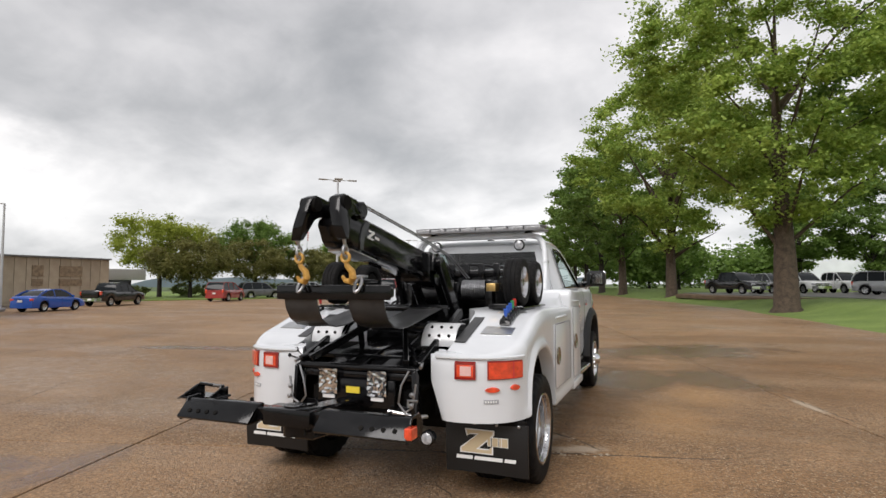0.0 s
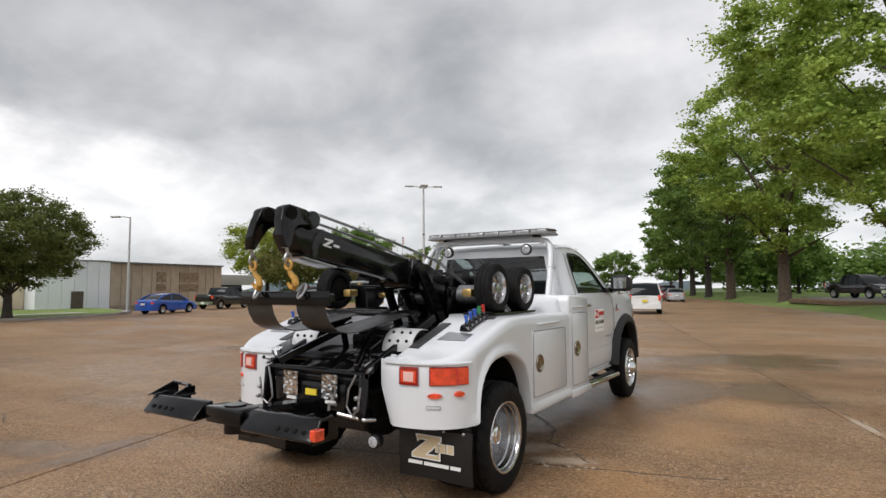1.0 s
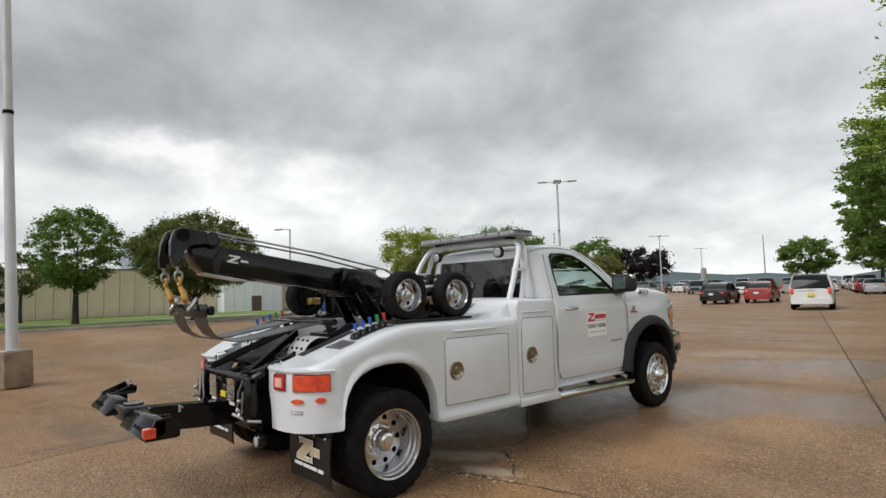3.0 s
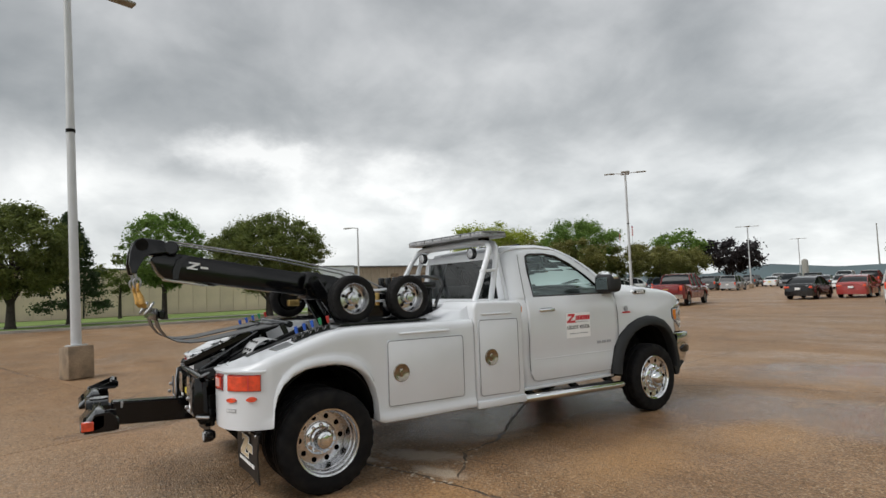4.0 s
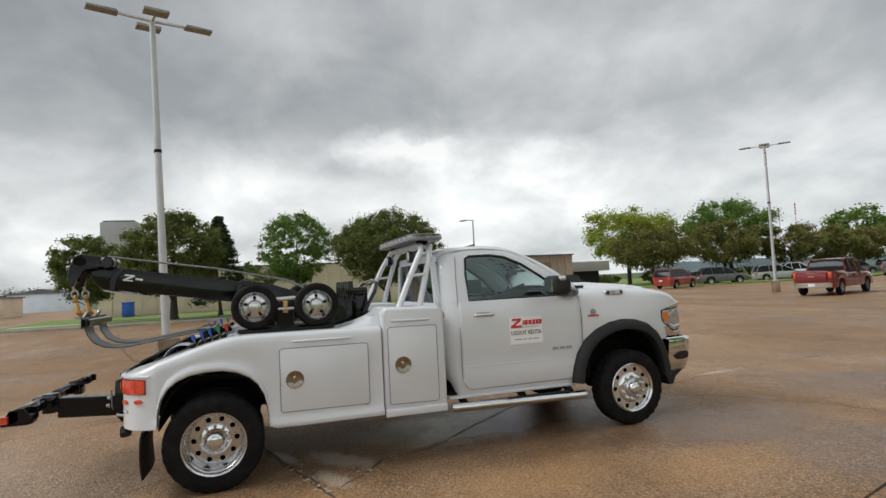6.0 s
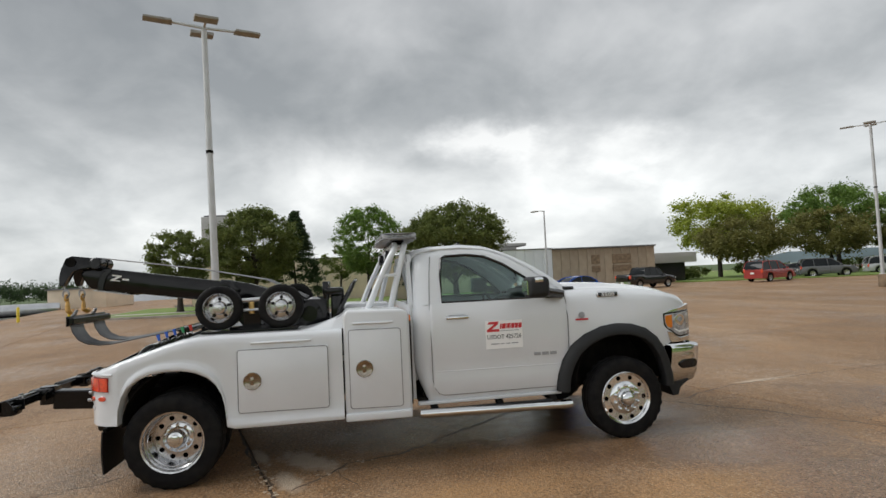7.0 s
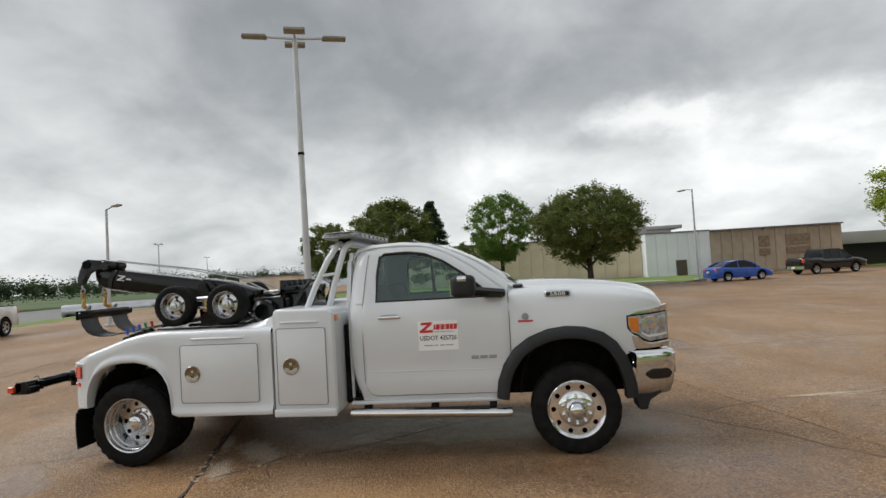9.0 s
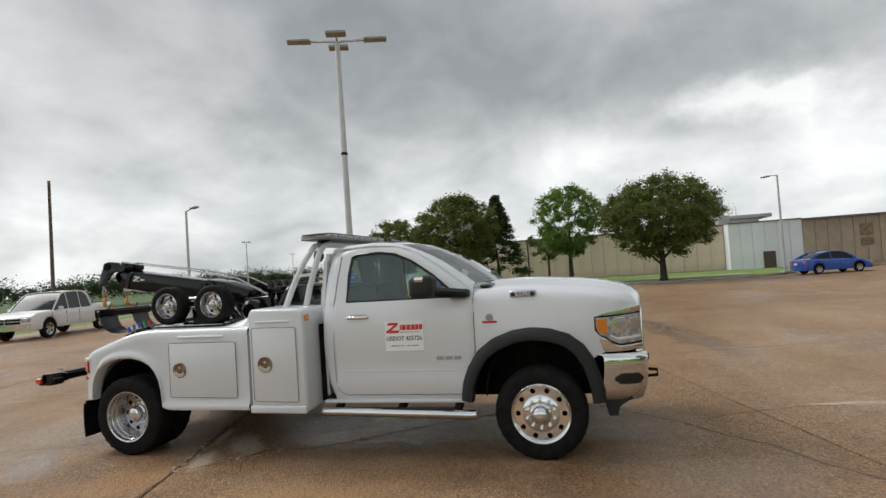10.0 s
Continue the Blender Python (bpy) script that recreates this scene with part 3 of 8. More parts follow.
setting("soil_patch", g, SOIL, "bare brown soil where the grass has worn away", "soil")
# ---- tow truck: origin on the ground under the rear axle, nose along +y ----
truck = thing("tow_truck", "white regular-cab tow truck with black boom on wet concrete", "tow truck", (0, 0, 0.055))
WB = 4.345


def side_x(z):
    """Half width of the cab by height."""
    return lerp([(0.45, 0.955), (0.55, 0.985), (0.62, 1.0), (0.72, 0.992), (0.78, 0.985), (1.0, 1.005), (1.2, 1.0), (1.33, 0.99), (1.42, 0.955), (1.9, 0.80), (2.0, 0.74)], z)


# ---- chassis ----
b = B()
for s in (1, -1):
    box(b, s * 0.38 - 0.04, s * 0.38 + 0.04, -0.75, 5.0, 0.5, 0.72, 0.01, 1)
for y in (-0.5, 0.9, 2.0, 3.2, 4.9):
    box(b, -0.36, 0.36, y - 0.05, y + 0.05, 0.54, 0.68, 0.01, 1)
part("chassis_frame", b, BLACKF, truck)
b = B()
tube(b, [(-0.95, 0, 0.36), (-0.2, 0, 0.36), (0.2, 0, 0.36), (0.95, 0, 0.36)], [0.06, 0.075, 0.075, 0.06], 12)
lathe(b, [(0.08, -0.16), (0.19, -0.1), (0.2, 0.0), (0.16, 0.1), (0.07, 0.16)], (0, 0, 0.42), "y", 16)
part("rear_axle", b, BLACKF, truck)
b = B()
tube(b, [(-0.9, WB, 0.36), (0.9, WB, 0.36)], 0.05, 12)
lathe(b, [(0.06, -0.14), (0.16, -0.08), (0.16, 0.06), (0.06, 0.13)], (0.3, WB, 0.42), "y", 14)
tube(b, [(-0.8, WB + 0.3, 0.45), (0.8, WB + 0.28, 0.42)], 0.025, 8)
part("front_axle", b, BLACKF, truck)
b = B()
lathe(b, [(0.05, 0.0), (0.05, 1.1)], (0.0, 1.0, 0.5), "y", 10)
box(b, 0.5, 0.9, 2.25, 3.3, 0.45, 0.7, 0.04)
box(b, -0.9, -0.5, 2.25, 3.3, 0.45, 0.7, 0.04)
box(b, -0.3, 0.3, 3.3, 4.6, 0.5, 0.9, 0.05)
tube(b, [(-0.5, 3.2, 0.42), (-0.5, 1.5, 0.42), (-0.45, 0.7, 0.46), (-0.6, 0.5, 0.5)], 0.05, 10)
part("drivetrain", b, BLACKF, truck)


# unseen floor plates added to block light and darken the ground below
b = B()
box(b, -0.93, 0.93, 2.2, 3.62, 0.475, 0.50, 0.01, 1)
box(b, -0.52, 0.52, 3.55, 5.0, 0.40, 0.62, 0.05, 2)
part("added_cab_floor", b, BLACKF, truck, "flat black floor pan added under the cab to block light")
for s in (1, -1):
    b = B()
    box(b, s * 0.45, s * 1.13, 0.49, 2.10, 0.425, 0.45, 0.008, 1)
    part("added_compartment_floor", b, BLACKF, truck)
b = B()
box(b, -0.45, 0.45, -0.62, 2.15, 0.70, 0.73, 0.008, 1)
part("added_body_floor", b, BLACKF, truck)
# ---- wheels ----
def tyre_mesh(bm, c, r, w, s):
    """A road tyre: sidewall bulge, grooved tread, notched shoulder lugs."""
    h = w / 2
    prof = [(r * 0.62, -h * 0.72, 0), (r * 0.66, -h * 0.92, 0), (r * 0.80, -h, 0), (r * 0.93, -h * 0.93, 0), (r * 0.985, -h * 0.82, 1), (r, -h * 0.72, 1)]
    for k in (-0.5, 0.0, 0.5):
        prof += [(r, h * (k - 0.10), 0), (r * 0.975, h * (k - 0.06), 0), (r * 0.975, h * (k + 0.06), 0), (r, h * (k + 0.10), 0)]
    prof += [(r, h * 0.72, 1), (r * 0.985, h * 0.82, 1), (r * 0.93, h * 0.93, 0), (r * 0.80, h, 0), (r * 0.66, h * 0.92, 0), (r * 0.62, h * 0.72, 0)]
    n = 112
    rings = []
    for rad, d, notch in prof:
        rings.append([bm.verts.new((c[0] + s * d, c[1] + rad * (0.972 if notch and (j // 2) % 2 else 1.0) * math.cos(2 * math.pi * j / n), c[2] + rad * (0.972 if notch and (j // 2) % 2 else 1.0) * math.sin(2 * math.pi * j / n))) for j in range(n)])
    for p, q in zip(rings, rings[1:]):
        for j in range(n):
            bm.faces.new((p[j], p[(j + 1) % n], q[(j + 1) % n], q[j]))
    return bm


def holes_disc(bm, c, s, r_in, r_out, hr, count, x, rr, thick=0.018):
    """A flat wheel face with a ring of round hand holes cut through it."""
    seg = 10
    ring_n = count * 6
    outer, inner = [], []
    def v(r, a, d):
        return bm.verts.new((c[0] + s * d, c[1] + r * math.cos(a), c[2] + r * math.sin(a)))
    for k in range(count):
        a0 = 2 * math.pi * k / count
        da = math.pi / count
        hole, rim_ = [], []
        for j in range(16):
            t = 2 * math.pi * j / 16
            hy, hz = rr + hr * math.cos(t), hr * math.sin(t)
            hole.append((math.hypot(hy, hz), math.atan2(hz, hy)))
            ct, st = math.cos(t), math.sin(t)
            q = max(abs(ct), abs(st))
            u, w = ct / q, st / q
            rim_.append((rr + (u * (r_out - rr) if u > 0 else u * (rr - r_in)), w * da))
        for j in range(16):
            j2 = (j + 1) % 16
            p = [hole[j], hole[j2], rim_[j2], rim_[j]]
            bm.faces.new([v(r, a0 + a, x) for r, a in p])
            bm.faces.new([v(r, a0 + a, d) for (r, a), d in ((hole[j], x), (hole[j2], x), (hole[j2], x - thick * 1.6), (hole[j], x - thick * 1.6))])
    bmesh.ops.remove_doubles(bm, verts=bm.verts[:], dist=0.0004)
    return bm


def road_wheel(name, c, s, deep, parent, label):
    """One wheel; c is the middle of the tyre, s the outer side. deep: dished face (rear) or domed face (front)."""
    w_ = tagged(new(name), label)
    w_.parent = parent
    part("tyre", tyre_mesh(B(), c, 0.412, 0.235, s), RUBBER, w_)
    rb = B()
    if deep:
        lathe(rb, [(0.262, 0.10), (0.270, 0.106), (0.266, 0.114), (0.252, 0.110), (0.246, 0.096), (0.244, 0.078), (0.236, 0.070), (0.233, 0.030), (0.226, 0.022), (0.222, -0.055), (0.214, -0.082), (0.236, -0.095), (0.262, -0.105)], c, "x", 56, s, False)
    else:
        lathe(rb, [(0.262, 0.10), (0.268, 0.106), (0.262, 0.112), (0.245, 0.10), (0.238, 0.06), (0.232, 0.03), (0.236, -0.095), (0.262, -0.105)], c, "x", 48, s, False)
    part("rim", rb, BARREL if deep else ALU, w_)
    fb = B()
    x = -0.085 if deep else 0.075
    holes_disc(fb, c, s, 0.128 if deep else 0.165, 0.222 if deep else 0.25, 0.0225 if deep else 0.0235, 10, x, 0.178 if deep else 0.207)
    part("wheel_disc", fb, BARREL if deep else CHROME, w_)
    back = B()
    lathe(back, [(0.23, x - 0.05), (0.05, x - 0.05)], c, "x", 24, s, True)
    part("brake_drum", back, BLACKF, w_)
    hb = B()
    if deep:
        lathe(hb, [(0.136, x - 0.004), (0.134, x + 0.014), (0.128, x + 0.018), (0.098, x + 0.022), (0.094, x + 0.05), (0.082, x + 0.058), (0.076, x + 0.10), (0.066, x + 0.115), (0.045, x + 0.122), (0.042, x + 0.128), (0.02, x + 0.132), (0.0005, x + 0.133)], c, "x", 32, s, False)
    else:
        lathe(hb, [(0.168, x - 0.004), (0.164, x + 0.010), (0.150, x + 0.018), (0.100, x + 0.022), (0.096, x + 0.045), (0.080, x + 0.056), (0.072, x + 0.085), (0.055, x + 0.105), (0.025, x + 0.113), (0.0005, x + 0.114)], c, "x", 32, s, False)
    part("hub_cap", hb, CHROME, w_)
    for k in range(10):
        nb = B()
        a = 2 * math.pi * (k + 0.5) / 10
        lathe(nb, [(0.015, 0), (0.015, 0.020), (0.0135, 0.030), (0.006, 0.035)] if deep else [(0.0165, 0), (0.0165, 0.022), (0.014, 0.034), (0.006, 0.038)], (c[0] + s * (x + (0.012 if deep else 0.018)), c[1] + (0.112 if deep else 0.128) * math.cos(a), c[2] + (0.112 if deep else 0.128) * math.sin(a)), "x", 8, s)
        part("lug_nut", nb, CHROME, w_)
    return w_


for s in (1, -1):
    road_wheel("front_wheel", (s * 0.955, WB, 0.357), s, False, truck, "front wheel with a polished ten-hole face and domed chrome hub")
    road_wheel("rear_outer_wheel", (s * 1.085, 0, 0.357), s, True, truck, "outer rear wheel with a deep polished dish")
    ib = B()
    tyre_mesh(ib, (s * 0.80, 0, 0.357), 0.412, 0.225, s)
    part("rear_inner_tyre", ib, RUBBER, truck)
    ib = B()
    lathe(ib, [(0.25, -0.1), (0.24, 0.0), (0.25, 0.1)], (s * 0.80, 0, 0.357), "x", 32, s, False)
    part("rear_inner_rim", ib, DULLALU, truck)

# ---- wrecker body ----
OUTLINE = [(0.545, -0.715), (0.65, -0.75), (0.78, -0.755), (0.88, -0.742), (0.97, -0.715), (1.05, -0.665), (1.11, -0.60), (1.15, -0.53), (1.172, -0.46)]
ARCH = [(-0.44, 0.54), (-0.435, 0.66), (-0.41, 0.76), (-0.36, 0.85), (-0.28, 0.915), (-0.18, 0.955), (-0.06, 0.972), (0.08, 0.972), (0.20, 0.945), (0.30, 0.895), (0.37, 0.825), (0.42, 0.73), (0.445, 0.62), (0.46, 0.45)]
TOP = [(-0.76, 0.985), (-0.65, 1.005), (-0.34, 1.105), (-0.05, 1.20), (0.08, 1.232), (0.2, 1.25), (0.35, 1.256), (1.49, 1.248)]


def top_z(y):
    return lerp(TOP, y)


def arch_z(y):
    return 0.53 if y < -0.44 else (lerp(ARCH, y) if y < 0.46 else 0.425)


def body_side(s):
    cols = [(x, y, 0.53) for x, y in OUTLINE]
    cols += [(1.176, y, z) for y, z in ARCH]
    cols += [(1.178, y, 0.425) for y in (0.52, 0.7, 0.9, 1.1, 1.3, 1.44, 1.487)]
    rows = []
    n = len(cols)
    for i, (x, y, lo) in enumerate(cols):
        a, c = cols[max(i - 1, 0)], cols[min(i + 1, n - 1)]
        d = Vector((c[0] - a[0], c[1] - a[1], 0))
        if 8 <= i:
            d = Vector((0, 1, 0))
        d.normalize()
        out = Vector((d.y, -d.x, 0))
        hi = top_z(y)
        p = Vector((x, y, 0))
        near_arch = 9 <= i <= 22
        lip = 0.030 if near_arch else 0.0
        foot = 0.022 if i > 22 else 0.0
        step = []
        if near_arch:
            step += [(-0.10, lo - 0.004), (0.0 + lip * 0.5, lo - 0.004), (lip, lo + 0.012), (lip * 0.95, lo + 0.04), (lip * 0.3, lo + 0.065), (0.0, lo + 0.08)]
        else:
            step += [(-0.10, lo), (foot * 0.6, lo), (foot, lo + 0.012), (foot, lo + 0.045), (foot * 0.3, lo + 0.075), (0.0, lo + 0.10)]
        zz = step[-1][1]
        for f in (0.25, 0.5, 0.75):
            step.append((0.0, zz + (hi - 0.075 - zz) * f))
        step += [(0.0, hi - 0.075), (-0.006, hi - 0.04), (-0.022, hi - 0.014), (-0.05, hi), (-0.085, hi + 0.002)]
        rows.append([tuple((p + out * o)[:2]) + (z,) for o, z in step])
    for r in rows:
        x, y, z = r[-1]
        yy = max(y, -0.66)
        inn = lerp([(-0.2, 0.645), (0.15, 0.60), (0.4, 0.44)], y)
        r.append((min(x, inn) if y > -0.6 else inn + (x - inn) * 0.35, y, top_z(y)))
        r.append((min(inn, x), y, top_z(yy) if y > -0.6 else top_z(y)))
        r.append((min(inn, x), y, 0.90 if y < 0.6 else 1.05))
    for k in (0, 1):
        rows[k] = [(x + (0.09, 0.03)[k] * max(0.0, (0.80 - z) / 0.27), y, z) for x, y, z in rows[k]]
    bm = sheet(B(), rows)
    # rear inner edge and front face
    vs = [bm.verts.new(p) for p in ((0.63, -0.715, 0.53), (0.545, -0.715, 0.80), (0.545, -0.715, 0.985), (0.60, -0.58, 0.985), (0.64, -0.54, 0.53))]
    bm.faces.new(vs)
    vs = [bm.verts.new(p) for p in ((1.178, 1.487, 0.425), (1.178, 1.487, 1.17), (1.09, 1.487, 1.248), (0.44, 1.487, 1.248), (0.44, 1.487, 0.425))]
    bm.faces.new(vs)
    bmesh.ops.remove_doubles(bm, verts=bm.verts[:], dist=0.0005)
    ob = part("body_side", flip_x(bm, s), GEL, truck, "white moulded body side with flared wheel arch", 50)
    # tall tool box between body side and cab
    bm = B()
    prism(bm, [(1.5, 0.395), (1.5, 1.36), (1.53, 1.42), (2.06, 1.405), (2.115, 1.37), (2.115, 0.39)], "x", 0.60, 1.178, 0.028, 3)
    prism(bm, [(1.5, 0.395), (1.5, 0.47), (2.115, 0.465), (2.115, 0.39)], "x", 1.15, 1.2, 0.012, 2)
    part("tool_box", flip_x(bm, s), GEL, truck, "tall white tool box behind the cab", 50)
    bm = B()
    rows = []
    for k in range(9):
        a_ = math.pi / 2 * k / 8
        y, x_in = 1.52 - 0.42 * (1 - math.sin(a_)), 0.60 - 0.12 * math.sin(a_)
        z = 1.25 + 0.155 * (1 - math.cos(a_)) ** 0.6
        rows.append([(1.10, y, 1.25), (1.06, y, z), (0.62, y, z), (0.60, y, 1.25)])
    sheet(bm, rows)
    q = B()
    box(q, 0.62, 1.158, 2.112, 2.121, 0.42, 1.345, 0.004, 1)
    part("front_panel", flip_x(q, s), GEL, truck, "white front panel of the tool box")
    q = B()
    box(q, 1.085, 1.155, 2.118, 2.136, 1.285, 1.345, 0.006, 1)
    part("side_marker", flip_x(q, s), ORANGEL, truck, "amber marker on the tool box front")
    part("fairing", flip_x(bm, s), GEL, truck, "white curved fairing in front of the tool box", 60)
    # doors in both
    for y0, y1, z0, z1, name in ((0.555, 1.355, 0.555, 1.118, "compartment_door"), (1.545, 2.035, 0.51, 1.238, "tool_box_door")):
        bm = B()
        prism(bm, [(y0, z0), (y1, z0 - 0.01), (y1, z1 - 0.006), (y0, z1)], "x", 1.168, 1.190, 0.006, 2)
        door = part(name, flip_x(bm, s), GEL, truck)
        # thin tube that paints the shadow line round the door
        bm = B()
        e = 0.006
        rim_ = []
        for cy_, cz_, a0 in ((y0, z0, 180), (y1, z0 - 0.01, 270), (y1, z1 - 0.006, 0), (y0, z1, 90)):
            iy = cy_ + (0.03 if cy_ == y0 else -0.03)
            iz = cz_ + (0.03 if a0 in (180, 270) else -0.03)
            for k in range(4):
                a = radians(a0 + 30 * k)
                rim_.append((1.1895, iy + (0.03 + e - 0.008) * math.cos(a), iz + (0.03 + e - 0.008) * math.sin(a)))
        tube(bm, rim_, 0.0035, 6, True)
        part("door_shade_line", flip_x(bm, s), SEAM, door)
        cy, cz = (0.683, 0.835) if name == "compartment_door" else (1.685, 0.873)
        bm = B()
        lathe(bm, [(0.079, -0.002), (0.079, 0.010), (0.074, 0.014), (0.068, 0.013), (0.062, 0.009), (0.048, 0.0045), (0.03, 0.002), (0.0005, 0.001)], (s * 1.190, cy, cz), "x", 28, s, False)
        lat = part("paddle_latch", bm, DISHM, door, "round polished latch in a recessed dish")
        bm = B()
        box(bm, s * 1.190, s * 1.196, cy - 0.018, cy + 0.012, cz - 0.036, cz + 0.036, 0.004, 2)
        part("latch_handle", bm, DISHM, lat)
        bm = B()
        ya, yb, zc = (0.68, 1.20, 1.172) if name == "compartment_door" else (1.595, 1.96, 1.292)
        tube(bm, [(1.178, ya, zc), (1.188, ya + 0.03, zc), (1.188, yb - 0.03, zc - 0.004), (1.178, yb, zc - 0.004)], 0.009, 8, flat=1.0)
        part("drip_rail", flip_x(bm, s), GEL, door)
        bm = B()
        box(bm, 1.176, 1.1815, ya - 0.012, yb + 0.012, zc - 0.013, zc + 0.011, 0.002, 1)
        part("rail_recess", flip_x(bm, s), GEL, door)


mirrored(body_side)


def wheel_well(s):
    bm = B()
    rows = []
    for k in range(15):
        a = math.pi * k / 14
        y, z = 0.452 * math.cos(a) + 0.01, 0.50 + 0.468 * math.sin(a)
        rows.append([(0.46, y, z), (1.10, y, z)])
    sheet(bm, rows, 0.01)
    part("wheel_well", flip_x(bm, s), BLACKF, truck)
    bm = B()
    rows = []
    for k in range(15):
        a = math.pi * k / 14
        rows.append([(0.5, WB + 0.50 * math.cos(a), 0.50 + 0.58 * math.sin(a)), (0.97, WB + 0.50 * math.cos(a), 0.50 + 0.58 * math.sin(a))])
    sheet(bm, rows, 0.01)
    box(bm, 0.46, 0.5, WB - 0.5, WB + 0.5, 0.5, 1.1)
    part("front_wheel_liner", flip_x(bm, s), BLACKF, truck)


mirrored(wheel_well)


# rear face of each body side: lamps, reflectors, plate, mud flap
def on_outline(f):
    """Place and outward direction along the rounded rear corner."""
    k = min(int(f), len(OUTLINE) - 2)
    a, c = Vector((*OUTLINE[k], 0)), Vector((*OUTLINE[k + 1], 0))
    d = (c - a).normalized()
    return a + (c - a) * (f - k), Vector((d.y, -d.x, 0))


def curved_patch(f0, f1, z0, z1, out0, out1, nseg=8, bev=0.0, round_=False):
    bm = B()
    rows = []
    for k in range(nseg + 1):
        p, n_ = on_outline(f0 + (f1 - f0) * k / nseg)
        za, zb = z0, z1
        if round_:
            t = 2 * k / nseg - 1
            h = (z1 - z0) / 2 * math.sqrt(max(0.02, 1 - t * t))
            za, zb = (z0 + z1) / 2 - h, (z0 + z1) / 2 + h
        rows.append([tuple(p + n_ * out0 + Vector((0, 0, za))), tuple(p + n_ * out1 + Vector((0, 0, za + bev))), tuple(p + n_ * out1 + Vector((0, 0, zb - bev))), tuple(p + n_ * out0 + Vector((0, 0, zb)))])
    sheet(bm, rows)
    for end in (0, -1):
        bm.faces.new([bm.verts.new(p) for p in rows[end]])
    bmesh.ops.remove_doubles(bm, verts=bm.verts[:], dist=0.0003)
    return bm


def rear_lamps(s):
    lamp = part("tail_lamp", flip_x(curved_patch(4.0, 7.05, 0.825, 0.945, -0.005, 0.016, 10, 0.006), s), REDL, truck, "large wrap-around orange-red tail lamp")
    for k in range(5):
        part("lens_rib", flip_x(curved_patch(4.1, 6.95, 0.842 + k * 0.021, 0.846 + k * 0.021, 0.0135, 0.0172, 8), s), REDL, lamp)
    part("lens_division", flip_x(curved_patch(5.95, 6.0, 0.83, 0.94, 0.012, 0.0175, 1), s), REDPRINT, lamp)
    part("lamp_rim", flip_x(curved_patch(3.93, 7.12, 0.818, 0.952, -0.006, 0.011, 10, 0.008), s), DEEPRED, lamp)
    sq = part("reverse_lamp", flip_x(curved_patch(1.85, 2.95, 0.83, 0.935, -0.005, 0.018, 4, 0.012), s), REDL, truck, "square red lamp round a clear lens")
    part("clear_lens", flip_x(curved_patch(2.02, 2.78, 0.848, 0.917, 0.016, 0.0215, 4, 0.004), s), PALELENS, sq)
    part("lamp_rim", flip_x(curved_patch(1.72, 3.08, 0.818, 0.947, -0.006, 0.015, 5, 0.008), s), DEEPRED, sq)
    part("marker_lamp", flip_x(curved_patch(3.75, 4.85, 0.735, 0.776, -0.004, 0.014, 8, 0.004, True), s), REDL, truck, "small oval red marker")
    part("marker_lamp", flip_x(curved_patch(5.75, 6.75, 0.742, 0.786, -0.004, 0.014, 8, 0.004, True), s), REDL, truck, "small oval red marker")
    pl = part("maker_plate", flip_x(curved_patch(3.65, 4.75, 0.662, 0.690, -0.003, 0.004, 4), s), GREYPRINT, truck)
    for k in range(5):
        part("plate_mark", flip_x(curved_patch(3.75 + k * 0.19, 3.85 + k * 0.19, 0.669, 0.683, 0.003, 0.0055, 1), s), WHITEP, pl)
    # overhanging brow above the lamps
    part("lamp_brow", flip_x(curved_patch(0.4, 7.6, 0.955, 0.985, -0.02, 0.014, 14, 0.01), s), GEL, truck)
    # mud flap, hung from a bracket
    bm = B()
    rows = []
    for k in range(7):
        z = 0.50 - 0.36 * k / 6
        rows.append([(x, -0.555 - 0.01 * math.sin(k * 0.6) + 0.008 * math.sin(x * 9), z) for x in (0.60, 0.72, 0.84, 0.96, 1.08, 1.205)])
    sheet(bm, rows, 0.012)
    flap = part("mud_flap", flip_x(bm, s), FLAPM, truck, "black rubber mud flap with a tan and white print")
    bm = B()
    box(bm, 0.58, 1.19, -0.56, -0.53, 0.485, 0.525, 0.005, 1)
    part("flap_bracket", flip_x(bm, s), BLACKF, flap)
    for k in range(4):
        bm = B()
        lathe(bm, [(0.011, 0), (0.011, 0.006), (0.006, 0.011)], (s * (0.66 + k * 0.16), -0.562, 0.488), "y", 8, -1)
        part("bolt", bm, STEEL, flap)
    # plain shapes for the printed mark
    def print_(pts, depth, material):
        q = B()
        cx = 0.905 * s
        prism(q, [(cx + u, v) for u, v in pts], "y", -0.5695 - depth, -0.5670)
        part("print_mark", q, material, flap, smooth=0)
    print_([(-0.16, 0.45), (0.06, 0.45), (0.06, 0.415), (-0.055, 0.318), (0.02, 0.318), (0.05, 0.345), (0.05, 0.28), (-0.195, 0.28), (-0.195, 0.315), (-0.07, 0.412), (-0.12, 0.412), (-0.145, 0.395)], 0.0, WHITEP)
    print_([(-0.148, 0.442), (0.048, 0.442), (0.048, 0.418), (-0.078, 0.310), (0.012, 0.310), (0.04, 0.333), (0.04, 0.288), (-0.185, 0.288), (-0.185, 0.312), (-0.055, 0.42), (-0.115, 0.42), (-0.135, 0.405)], 0.002, TANP)
    for u0_, u1_ in ((0.012, 0.03), (0.045, 0.085), (0.098, 0.108), (0.115, 0.155)):
        print_([(u0_ - 0.004, 0.402), (u1_ + 0.004, 0.402), (u1_ + 0.004, 0.338), (u0_ - 0.004, 0.338)], 0.001, WHITEP)
        print_([(u0_, 0.398), (u1_, 0.398), (u1_, 0.342), (u0_, 0.342)], 0.003, TANP)
